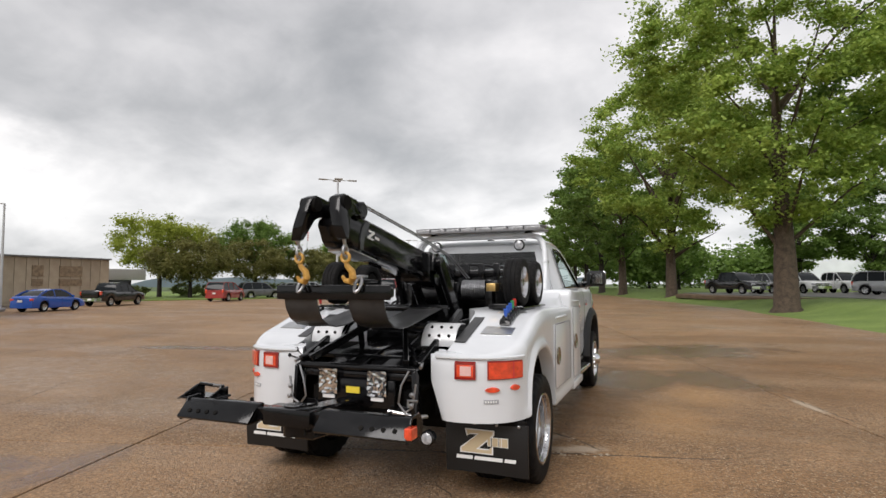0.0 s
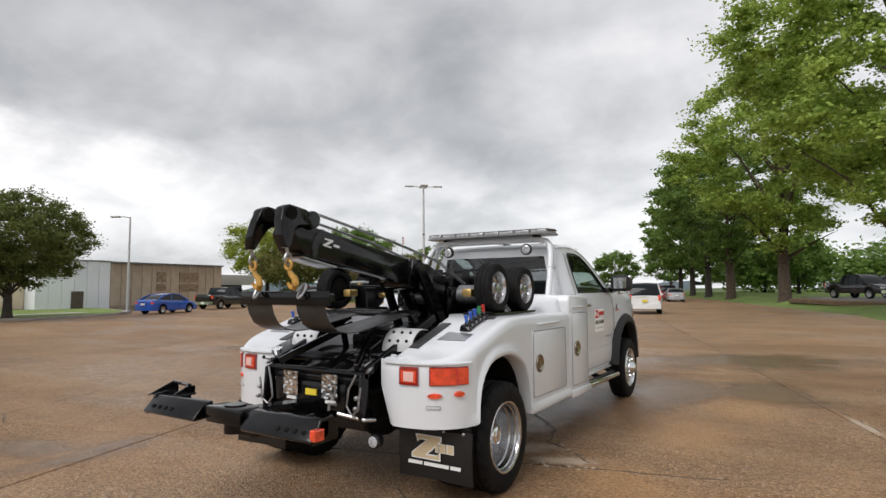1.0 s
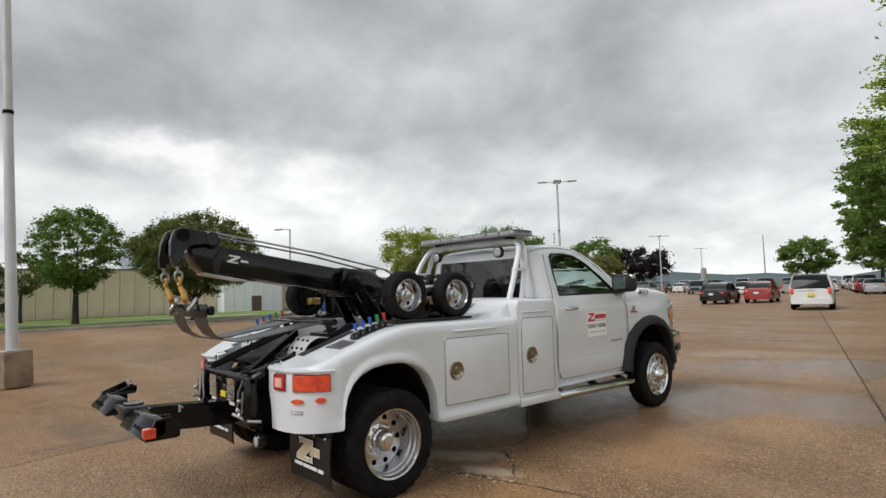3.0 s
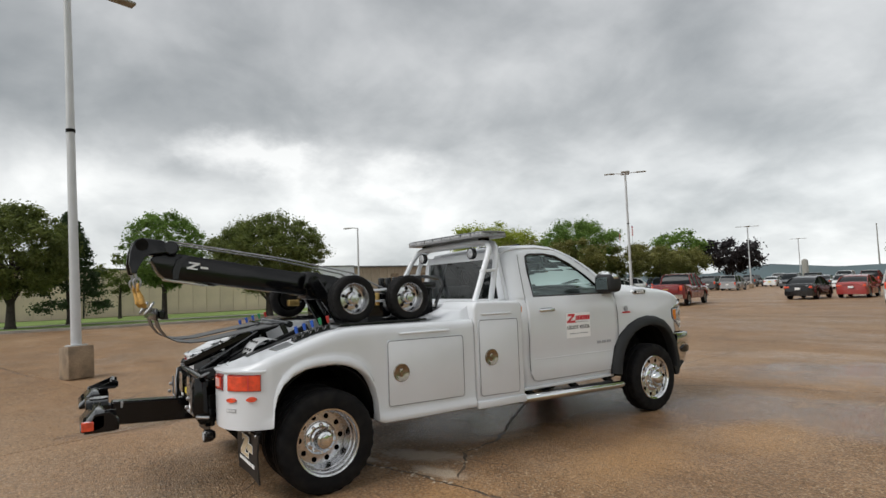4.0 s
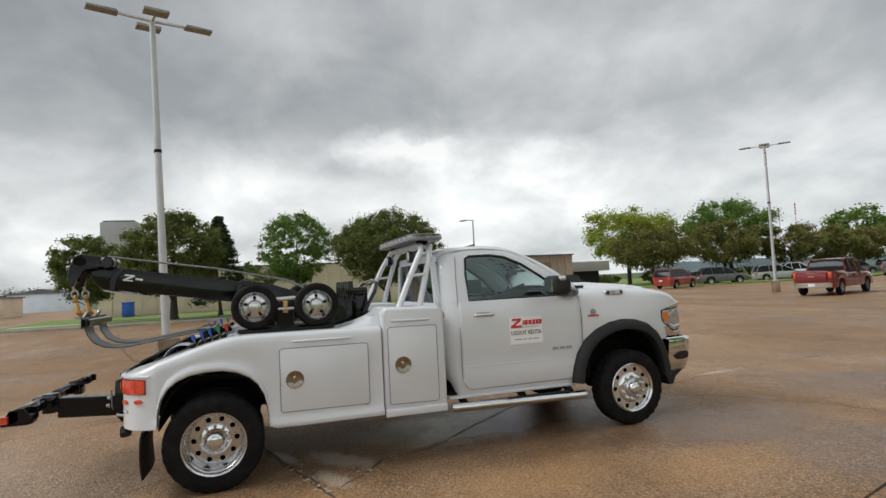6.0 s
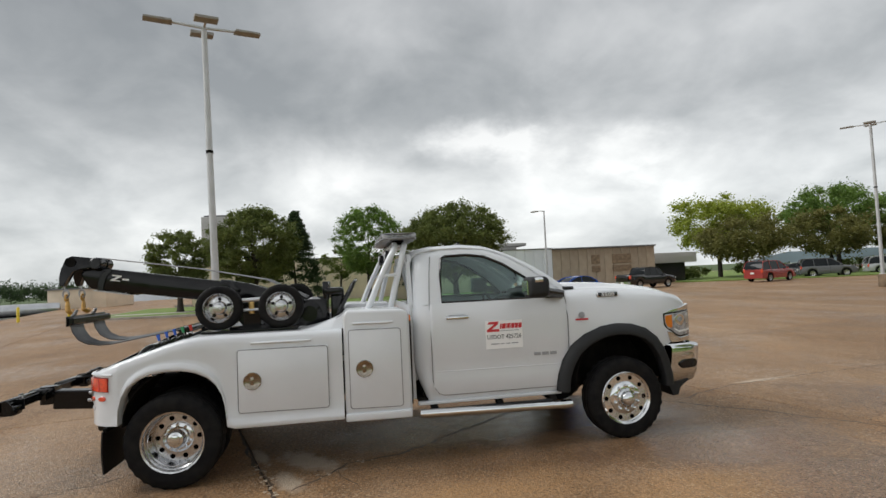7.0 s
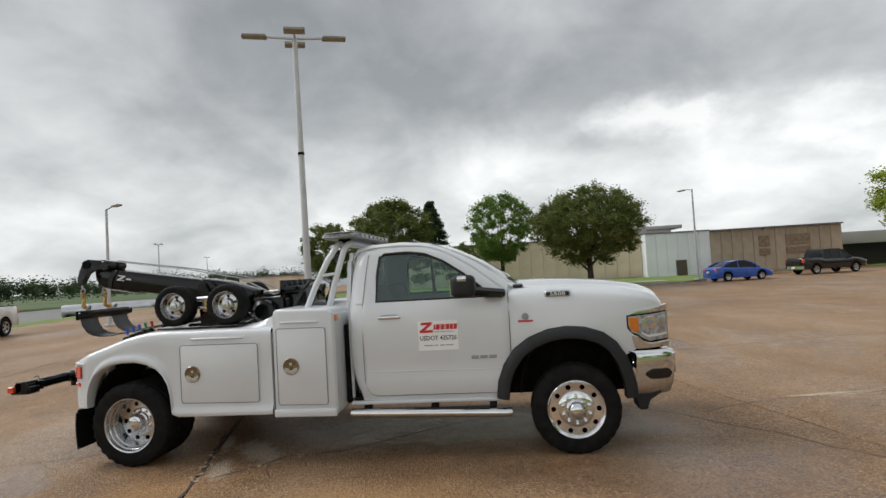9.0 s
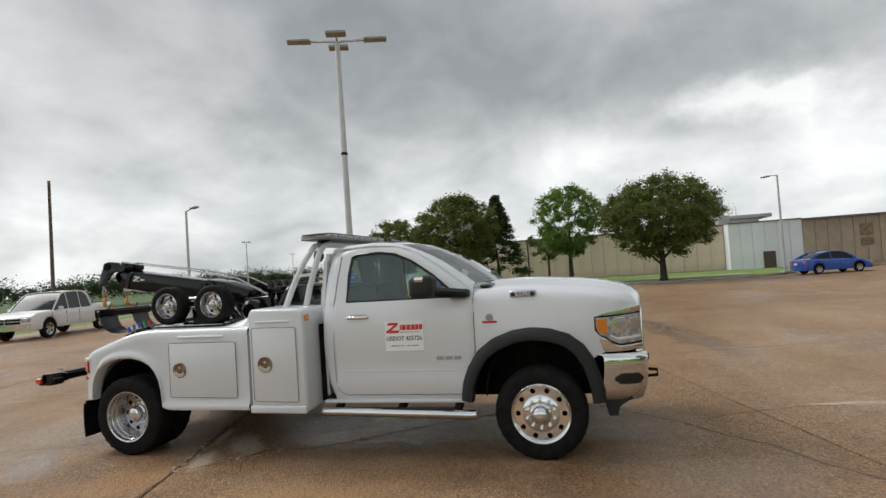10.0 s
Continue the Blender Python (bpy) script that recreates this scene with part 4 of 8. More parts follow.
    for u0_, u1_ in ((-0.22, -0.10), (-0.085, 0.12), (0.135, 0.215)):
        print_([(u0_, 0.262), (u1_, 0.262), (u1_ - 0.004, 0.238), (u0_ - 0.004, 0.238)], 0.002, WHITEP)


mirrored(rear_lamps)

# deck between the sides
b = B()
box(b, -0.63, 0.63, -0.55, 0.2, 0.90, 0.93, 0.005, 1)
box(b, -0.46, 0.46, 0.2, 1.5, 0.92, 0.95, 0.005, 1)
box(b, -0.6, 0.6, 1.46, 2.1, 1.05, 1.25, 0.02)
part("deck_plate", b, BLACKP, truck)
b = B()
box(b, -0.62, 0.62, 1.62, 2.12, 1.25, 1.36, 0.02)
part("headboard", b, GEL, truck, "white cross panel behind the cab")
# ---- cab ----
HOOD = [(3.70, 1.50), (3.86, 1.512), (4.10, 1.512), (4.40, 1.502), (4.70, 1.472), (4.95, 1.434), (5.10, 1.396), (5.18, 1.362), (5.235, 1.318)]
FLARE = [(3.67, 0.47), (3.69, 0.62), (3.745, 0.76), (3.84, 0.895), (3.97, 0.99), (4.14, 1.055), (4.30, 1.075), (4.46, 1.06), (4.61, 1.01), (4.72, 0.92), (4.795, 0.80), (4.835, 0.68), (4.862, 0.56), (4.868, 0.45)]


def nose_x(y):
    """Half width pulls in towards the grille."""
    return lerp([(3.6, 0.0), (4.4, 0.0), (4.7, -0.008), (4.9, -0.025), (5.05, -0.06), (5.18, -0.125), (5.26, -0.2)], y)


def arch_back(z):
    """Rear edge of the front wheel arch."""
    return lerp([(0.46, 3.668), (0.62, 3.69), (0.76, 3.745), (0.895, 3.84)], z)


def cab_side(s):
    # lower cab corner behind the door, door sill
    bm = B()
    rows = []
    for y in (2.185, 2.20, 2.235, 2.31, 2.5, 2.8, 3.1, 3.4, 3.6, 3.69, 3.80):
        pinch = {2.185: -0.13, 2.20: -0.075, 2.235: -0.028, 2.31: -0.005}.get(y, 0.0)
        rows.append([(side_x(z) + pinch - 0.004, y + 0.02 * max(0, (z - 1.0)) + 0.12 * min(1, max(0, (0.90 - z) / 0.40)) ** 1.5 * max(0, (2.352 - y) / 0.19) - max(0, y - arch_back(z)), z) for z in (0.46, 0.5, 0.55, 0.62, 0.7, 0.78, 0.9, 1.05, 1.2, 1.33, 1.40, 1.425)])
    rows = [[(0.80, y, z) for x, y, z in rows[0]]] + rows
    sheet(bm, rows)
    part("cab_side", flip_x(bm, s), WHITE, truck, "", 60)
    # door skin with rounded lower rear corner
    bm = B()
    rows = []
    for y in (2.352, 2.36, 2.385, 2.42, 2.46, 2.55, 2.8, 3.05, 3.3, 3.55, 3.7, 3.765, 3.775):
        lo = 0.525 + (0.10 * ((2.46 - y) / 0.108) ** 2 if y < 2.46 else 0) + (0.10 * ((y - 3.66) / 0.115) ** 2 * 0.0)
        zs = [lo + (1.425 - lo) * k / 11 for k in range(12)]
        fwd = 0.0
        rows.append([(side_x(z) + (0.006 if 2.352 < y < 3.775 else -0.004), min(y, arch_back(z)) - (0.10 * max(0, (0.75 - z)) ** 1.5 if y > 3.6 else 0), z) for z in zs])
    sheet(bm, rows)
    door = part("cab_door", flip_x(bm, s), WHITE, truck, "white cab door with a red and dark sign", 60)
    # thin tube that paints the shadow line of the door gap
    bm = B()
    tube(bm, [(side_x(z) + 0.004, y, z) for y, z in ((2.40, 1.90), (2.375, 1.7), (2.352, 1.42), (2.35, 1.0), (2.352, 0.68), (2.37, 0.60), (2.41, 0.545), (2.47, 0.522), (2.8, 0.521), (3.2, 0.521), (3.68, 0.521), (3.745, 0.7), (3.775, 0.9), (3.78, 1.2), (3.778, 1.42))], 0.0032, 6)
    part("door_seam", flip_x(bm, s), SEAM, door)
    bm = B()
    tube(bm, [(side_x(0.76) + 0.003, 2.37, 0.76), (side_x(0.76) + 0.004, 2.6, 0.755), (side_x(0.75) + 0.004, 3.5, 0.75), (side_x(0.75) + 0.002, 3.74, 0.75)], 0.006, 6)
    part("door_crease", flip_x(bm, s), WHITE, door)
    bm = B()
    box(bm, 0.995, 1.025, 2.505, 2.735, 1.262, 1.295, 0.012, 3)
    hd = part("door_handle", flip_x(bm, s), CHROME, door)
    bm = B()
    box(bm, 0.985, 1.003, 2.53, 2.71, 1.248, 1.305, 0.015, 2)
    part("handle_cup", flip_x(bm, s), GREYPRINT, hd)
    # sill trim
    bm = B()
    box(bm, 0.90, 0.985, 2.2, 3.68, 0.44, 0.475, 0.012)
    part("cab_sill", flip_x(bm, s), WHITE, truck)
    # sign on the door: red mark, dark line of letters, pale line below
    x = side_x(1.1) + 0.0095
    m_side = Matrix(((0, 0, s, 0), (s, 0, 0, 0), (0, 1, 0, 0), (0, 0, 0, 1)))
    bm = B()
    box(bm, x - 0.004, x, 2.90, 3.285, 0.945, 1.225, 0.0)
    sign = part("door_sign", flip_x(bm, s), SIGNW, door, "white magnetic sign with red mark and dark letters", 0)
    def bar(y0, y1, z0, z1, material, slant=0.0):
        q = B()
        prism(q, [(y0, z0), (y1, z0), (y1 + slant, z1), (y0 + slant, z1)], "x", x, x + 0.0025)
        part("print_mark", flip_x(q, s), material, sign, smooth=0)
    bar(2.925, 3.03, 1.190, 1.215, REDPRINT, 0.012)
    bar(2.915, 3.045, 1.115, 1.140, REDPRINT, 0.0)
    q = B()
    prism(q, [(2.925, 1.14), (2.965, 1.14), (3.035, 1.19), (2.995, 1.19)], "x", x, x + 0.0025)
    part("print_mark", flip_x(q, s), REDPRINT, sign, smooth=0)
    for y0, y1 in ((3.05, 3.066), (3.071, 3.107), (3.111, 3.118), (3.123, 3.153), (3.158, 3.164), (3.169, 3.201), (3.206, 3.238), (3.243, 3.276)):
        bar(y0, y1, 1.142, 1.192, REDPRINT, 0.006)
    bar(3.05, 3.25, 1.118, 1.124, GREYPRINT)
    words("sign_letters", "USDOT 425726", 0.060, Matrix.Translation((s * (x + 0.001), 3.092, 1.043)) @ m_side @ Matrix.Diagonal((0.9, 1, 1, 1)), DARKPRINT, sign)
    for y0, y1 in ((2.955, 3.04), (3.055, 3.09), (3.11, 3.15), (3.165, 3.235)):
        bar(y0, y1, 0.988, 0.998, GREYPRINT)
    # badge letters on the door's foot and the fender, as plain bars
    xb = side_x(0.87) + 0.0085
    for k in range(3):
        q = B()
        a = 3.40 + k * 0.085
        box(q, xb - 0.003, xb + 0.004, a, a + 0.07, 0.850, 0.882, 0.003, 1)
        part("door_badge", flip_x(q, s), GREYPRINT, door, smooth=0)
    # window glass, frame and mirror
    win = [(2.485, 1.43), (2.49, 1.70), (2.515, 1.875), (2.56, 1.90), (2.80, 1.905), (2.97, 1.88), (3.16, 1.795), (3.38, 1.645), (3.60, 1.455), (3.60, 1.43)]
    bm = B()
    vs = [bm.verts.new((side_x(z) - 0.012, y, z)) for y, z in win]
    bm.faces.new(vs)
    gl = part("side_window", flip_x(bm, s), TINT, door, "green-tinted side window", 0)
    gl.visible_shadow = False
    face_out(gl, (s, 0, 0))
    bm = B()
    tube(bm, [(side_x(z) - 0.006, y, z) for y, z in win], 0.014, 6, True)
    part("window_seal", flip_x(bm, s), GLOSSB, gl)
    # pillars and roof rail round the window
    bm = B()
    prof_out = [(2.19, 1.42), (2.205, 1.70), (2.24, 1.90), (2.29, 1.955), (2.45, 1.985), (2.75, 1.99), (2.98, 1.965), (3.2, 1.885), (3.45, 1.73), (3.68, 1.55), (3.775, 1.47), (3.775, 1.42)]
    prof_in = [(2.478, 1.42), (2.482, 1.70), (2.505, 1.88), (2.552, 1.908), (2.66, 1.912), (2.80, 1.912), (2.98, 1.888), (3.165, 1.803), (3.385, 1.652), (3.53, 1.525), (3.612, 1.452), (3.612, 1.42)]
    rows = []
    for k, f in enumerate((0.0, 0.05, 0.15, 0.4, 0.7, 1.0)):
        row = []
        for i, ((ya, za), (yb, zb)) in enumerate(zip(prof_out, prof_in)):
            y, z = ya + (yb - ya) * f, za + (zb - za) * f
            turn_in = lerp([(0, 0.13), (0.015, 0.075), (0.05, 0.028), (0.12, 0.005), (0.17, 0.0)], (yb - ya) * f) if i < 3 else (0.07 if i == 3 else 0.012) * (1 - f) ** 3
            row.append((side_x(z) - turn_in - 0.004 + 0.008 * math.sin(math.pi * f), y, z))
        rows.append(row)
    rows.append([(side_x(z) - 0.05, y, z) for y, z in prof_in])
    sheet(bm, rows)
    part("cab_side_frame", flip_x(bm, s), WHITE, truck, "", 50)
    bm = B()
    beam(bm, (0.985, 3.74, 1.455), (1.22, 3.42, 1.505), 0.09, 0.085, 0.03)
    box(bm, 0.945, 1.02, 3.54, 3.76, 1.42, 1.50, 0.025)
    mir = part("door_mirror", flip_x(bm, s), GLOSSB, door, "large black towing mirror")
    bm = B()
    box(bm, 1.10, 1.345, 3.27, 3.49, 1.445, 1.65, 0.055, 4)
    part("mirror_shell", flip_x(bm, s), PLASTIC, mir)
    bm = B()
    box(bm, 1.15, 1.31, 3.262, 3.271, 1.48, 1.615, 0.0)
    part("mirror_glass", flip_x(bm, s), CHROME, mir, "", 0)
    # chrome block added for the glint on the black shell's corner
    bm = B()
    box(bm, 1.29, 1.352, 3.33, 3.42, 1.592, 1.646, 0.016, 2)
    part("mirror_glint", flip_x(bm, s), CHROME, mir)
    # fender
    bm = B()
    rows = []
    ys = [3.785, 3.79] + [y for y, z in FLARE if 3.79 < y < 4.82] + [4.86, 4.90, 4.95, 5.0, 5.05, 5.1, 5.15, 5.19, 5.22]
    for y in ys:
        lo = lerp(FLARE, y) if y <= 4.82 else lerp([(4.82, 0.74), (4.86, 0.84), (4.9, 0.86), (5.0, 0.90)], y)
        if y < 3.84:
            lo = lerp(FLARE, y)
        hi = lerp(HOOD, y) - 0.085
        row = []
        for k in range(10):
            z = lo + (hi - lo) * k / 9
            bulge = 0.02 * math.exp(-((y - 4.3) / 0.4) ** 2) * math.exp(-((z - 1.05) / 0.2) ** 2)
            row.append((side_x(min(z, 1.3)) + nose_x(y) + bulge - 0.04 * max(0, (z - 1.28) / 0.15) ** 2, y, z))
        x_, y_, z_ = row[-1]
        row += [(x_ - 0.03, y, hi + 0.035), (x_ - 0.075, y, hi + 0.06)]
        rows.append(row)
    sheet(bm, rows)
    part("front_fender", flip_x(bm, s), WHITE, truck, "", 60)
    bm = B()
    rows = []
    for i, (y, z) in enumerate(FLARE):
        a, c = FLARE[max(i - 1, 0)], FLARE[min(i + 1, len(FLARE) - 1)]
        d = Vector((c[0] - a[0], c[1] - a[1])).normalized()
        n_ = Vector((-d.y, d.x))
        if n_.y < 0 and 3.9 < y < 4.7:
            n_ = -n_
        row = []
        for o, xx in ((0.052, 0.994), (0.05, 1.020), (0.036, 1.046), (0.008, 1.068), (-0.030, 1.078), (-0.060, 1.074), (-0.068, 1.060), (-0.066, 0.96)):
            row.append((xx + 0.3 * nose_x(y), y + n_.x * o, z + n_.y * o))
        rows.append(row)
    sheet(bm, rows)
    part("fender_flare", flip_x(bm, s), PLASTIC, truck, "grey-black plastic wheel arch flare", 50)
    # fender badge as plain shapes; model number on the hood side
    bm = B()
    xf = 1.012
    box(bm, xf - 0.004, xf + 0.004, 3.86, 4.0, 1.176, 1.194, 0.002, 1)
    bd = part("fender_badge", flip_x(bm, s), REDPRINT, truck, "", 0)
    bm = B()
    lathe(bm, [(0.034, 0), (0.034, 0.006), (0.02, 0.008)], (s * (xf - 0.004), 3.93, 1.228), "x", 14, s)
    part("badge_mark", bm, GREYPRINT, bd)
    # side step
    st = tagged(new("side_step"), "chrome tube step on black brackets")
    st.parent = truck
    bm = B()
    tube(bm, [(1.03, 2.215, 0.375), (1.04, 2.26, 0.375), (1.04, 3.71, 0.345), (1.03, 3.75, 0.345)], 0.042, 14)
    part("step_tube", flip_x(bm, s), CHROME, st)
    bm = B()
    box(bm, 0.99, 1.06, 2.50, 3.55, 0.392, 0.404, 0.004, 1)
    part("step_pad", flip_x(bm, s), PLASTIC, st)
    for y in (2.36, 3.02, 3.58):
        bm = B()
        beam(bm, (1.02, y, 0.38), (0.80, y, 0.50), 0.07, 0.05)
        part("step_bracket", flip_x(bm, s), BLACKF, st)
    # headlamp with amber side, chrome surround
    hl = tagged(new("headlamp"), "clear headlamp with amber side lens and chrome surround")
    hl.parent = truck
    def nose(lo, hi, out, name, material):
        q = B()
        rows_ = []
        y0, y1 = lo[0][0], lo[-1][0]
        for k in range(15):
            y = y0 + (y1 - y0) * k / 14
            xx = side_x(1.0) + nose_x(y) + out
            z0, z1 = lerp(lo, y), lerp(hi, y)
            rim = min(0.006, (z1 - z0) * 0.3)
            rows_.append([(xx - 0.05, y, z0), (xx - 0.004, y, z0 + rim * 0.3), (xx, y, z0 + rim), (xx, y, z1 - rim), (xx - 0.004, y, z1 - rim * 0.3), (xx - 0.05, y, z1)])
        sheet(q, rows_)
        for end in (0, -1):
            q.faces.new([q.verts.new(p) for p in rows_[end]])
        return part(name, flip_x(q, s), material, hl)
    foot = [(4.872, 1.085), (4.90, 1.03), (4.96, 1.005), (5.01, 0.962), (5.07, 0.938), (5.262, 0.95)]
    nose([(4.885, 1.190), (5.0, 1.200), (5.266, 1.212)], [(4.885, 1.197), (4.95, 1.225), (5.1, 1.245), (5.19, 1.262), (5.266, 1.27)], 0.008, "chrome_strip", CHROME)
    nose([(4.895, 0.985), (4.93, 0.872), (5.264, 0.872)], [(4.895, 1.0), (4.96, 0.988), (5.01, 0.945), (5.07, 0.92), (5.264, 0.932)], 0.010, "chrome_strip", CHROME)
    nose([(y - (0.012 if y < 4.9 else 0), z - 0.017) for y, z in foot], [(4.86, 1.192), (5.262, 1.212)], 0.004, "lamp_border", GLOSSB)
    nose(foot, [(4.872, 1.178), (5.262, 1.198)], 0.010, "lamp_lens", CLEARL)
    nose([(4.878, 1.092), (4.90, 1.046), (4.945, 1.03), (4.965, 1.04)], [(4.878, 1.168), (4.965, 1.172)], 0.014, "side_marker", ORANGEL)
    nose([(5.0, 1.10), (5.02, 1.07), (5.05, 1.05), (5.10, 1.045), (5.13, 1.065), (5.15, 1.10)], [(5.0, 1.13), (5.02, 1.155), (5.05, 1.172), (5.10, 1.175), (5.13, 1.16), (5.15, 1.13)], 0.014, "projector", CHROME)
    nose([(5.03, 1.11), (5.075, 1.08), (5.12, 1.11)], [(5.03, 1.13), (5.075, 1.152), (5.12, 1.13)], 0.018, "lamp_bulb", GREYPRINT)
    nose([(5.17, 1.08), (5.20, 1.06), (5.24, 1.07)], [(5.17, 1.15), (5.20, 1.175), (5.24, 1.175)], 0.014, "projector", DULLALU)
    nose([(4.99, 1.012), (5.05, 0.975), (5.25, 0.982)], [(4.99, 1.03), (5.05, 1.0), (5.25, 1.008)], 0.014, "light_strip", WHITEP)
    # windscreen pillar between the screen and the door frame
    bm = B()
    rows = []
    for k in range(8):
        f = k / 7
        y = 3.02 + 0.755 * f
        zo = lerp([(2.98, 1.965), (3.2, 1.885), (3.45, 1.73), (3.68, 1.55), (3.775, 1.47)], y)
        fs = max(0, (y - 3.03) / 0.80)
        zi = 1.97 - 0.465 * fs + 0.05 * math.sin(math.pi * fs) + 0.006
        xi, xo = 0.725 + 0.14 * fs, side_x(zo) - 0.006
        rows.append([(xi, y + 0.012, zi), (xi + (xo - xi) * 0.4, y + 0.008, zi + (zo - zi) * 0.3 + 0.008), (xi + (xo - xi) * 0.8, y + 0.002, zi + (zo - zi) * 0.75 + 0.006), (xo, y, zo)])
    sheet(bm, rows)
    part("windscreen_pillar", flip_x(bm, s), WHITE, truck, "", 60)


mirrored(cab_side)

# roof, rear wall, screens
b = B()
rows = []
for y, z in ((2.19, 1.86), (2.215, 1.93), (2.27, 1.975), (2.42, 2.005), (2.72, 2.015), (2.95, 1.995), (3.03, 1.975)):
    w_ = side_x(min(z, 1.955)) - 0.002 - lerp([(2.19, 0.12), (2.215, 0.085), (2.27, 0.03), (2.42, 0.0)], y)
    rows.append([(w_ * f, y + (0.02 * (1 - f * f) if y > 2.7 else -0.015 * (1 - f * f)), z + 0.02 * (1 - f * f) - (0.028 if abs(f) == 1 else 0.0)) for f in (-1, -0.95, -0.8, -0.5, 0, 0.5, 0.8, 0.95, 1)])
sheet(b, rows, 0.02)
part("cab_roof", b, WHITE, truck, "", 60)
b = B()
box(b, -0.03, 0.03, 2.5, 2.62, 2.03, 2.05, 0.008)
box(b, -0.46, -0.40, 2.74, 2.84, 2.005, 2.035, 0.012)
box(b, 0.40, 0.46, 2.74, 2.84, 2.005, 2.035, 0.012)
tube(b, [(-0.40, 2.79, 2.03), (0.40, 2.79, 2.05)], 0.012, 8)
part("roof_markers", b, GLOSSB, truck)
b = B()
w0, w1 = 0.86, 0.74
back = [(-0.85, 1.42), (0.85, 1.42), (0.86, 1.0), (0.84, 0.48), (-0.84, 0.48), (-0.86, 1.0)]
prism(b, back, "y", 2.17, 2.2)
for s in (1, -1):
    prism(b, [(s * 0.86, 1.42), (s * 0.74, 1.42), (s * 0.66, 1.86), (s * 0.74, 1.86)], "y", 2.16, 2.2)
prism(b, [(-0.74, 1.86), (0.74, 1.86), (0.70, 1.94), (-0.70, 1.94)], "y", 2.175, 2.215)
part("cab_back", b, WHITE, truck)
# black sheet added to put shade into the gap behind the cab
b = B()
box(b, -0.88, 0.88, 2.125, 2.165, 0.44, 1.22, 0.01, 1)
part("gap_dark_panel", b, BLACKF, truck, "black panel added to darken the gap between cab and body")
# pale panels added to brighten the view through the cab windows
b = B()
box(b, -0.82, 0.82, 2.205, 2.225, 0.66, 1.40)
box(b, -0.60, 0.60, 2.35, 2.95, 1.955, 1.965)
part("cab_lining", b, mat("pale_grey_cab_lining", (0.42, 0.42, 0.41), 0.9, var=0.1), truck, "pale grey cab lining added to brighten the inside")
b = B()
b.faces.new([b.verts.new(p) for p in ((-0.74, 2.175, 1.42), (0.74, 2.175, 1.42), (0.66, 2.19, 1.86), (-0.66, 2.19, 1.86))])
gl = part("rear_window", b, DARKGLASS, truck, "dark tinted rear window", 0)
face_out(gl, (0, -1, 0))
b = B()
rows = []
for k in range(6):
    f = k / 5
    y, z, w_ = 3.03 + 0.80 * f, 1.97 - 0.465 * f + 0.05 * math.sin(math.pi * f), 0.735 + 0.14 * f
    rows.append([(w_ * g_, y + 0.10 * (1 - g_ * g_), z + 0.01 * (1 - g_ * g_)) for g_ in (-1, -0.7, -0.35, 0, 0.35, 0.7, 1)])
sheet(b, rows)
gl = part("windscreen", b, SCREEN, truck, "clear raked windscreen", 0)
face_out(gl, (0, 1, 1))
gl.visible_shadow = False
b = B()
tube(b, [(-0.55, 3.86, 1.53), (-0.1, 3.90, 1.55), (0.35, 3.80, 1.57)], 0.008, 6)
tube(b, [(0.15, 3.90, 1.545), (0.5, 3.86, 1.545), (0.78, 3.74, 1.56)], 0.008, 6)
box(b, -0.85, 0.85, 3.83, 3.93, 1.495, 1.525, 0.01)
part("wipers", b, GLOSSB, truck)
# hood with raised centre
b = B()
rows = []
for y, z in HOOD + [(5.262, 1.26), (5.27, 1.17)]:
    w_ = 0.905 + nose_x(y) * 0.9
    zz = z - 0.028
    rows.append([(w_ * f, y + 0.06 * (1 - f * f) * (y > 4.6), zz + (0.0 if a == 0 else a)) for f, a in ((-1, -0.03), (-0.94, 0.005), (-0.8, 0.022), (-0.62, 0.03), (-0.52, 0.055), (-0.2, 0.07), (0, 0.072), (0.2, 0.07), (0.52, 0.055), (0.62, 0.03), (0.8, 0.022), (0.94, 0.005), (1, -0.03))])
sheet(b, rows)
part("hood", b, WHITE, truck, "white hood with a raised centre", 60)
for s in (1, -1):
    b = B()
    box(b, s * 0.93, s * 0.985, 4.13, 4.36, 1.400, 1.452, 0.020, 3)
    q = B()
    box(q, s * 0.93, s * 0.982, 4.122, 4.368, 1.392, 1.460, 0.024, 3)
    part("badge_plate", q, DULLALU, truck)
    bd = part("hood_badge", b, GLOSSB, truck, "dark badge with pale numerals")
    m_side = Matrix(((0, 0, s, 0), (s, 0, 0, 0), (0, 1, 0, 0), (0, 0, 0, 1)))
    words("badge_numerals", "5500", 0.050, Matrix.Translation((s * 0.9865, 4.245, 1.409)) @ m_side @ Matrix.Diagonal((1.45, 1, 1, 1)), SIGNW, bd, 0.003)
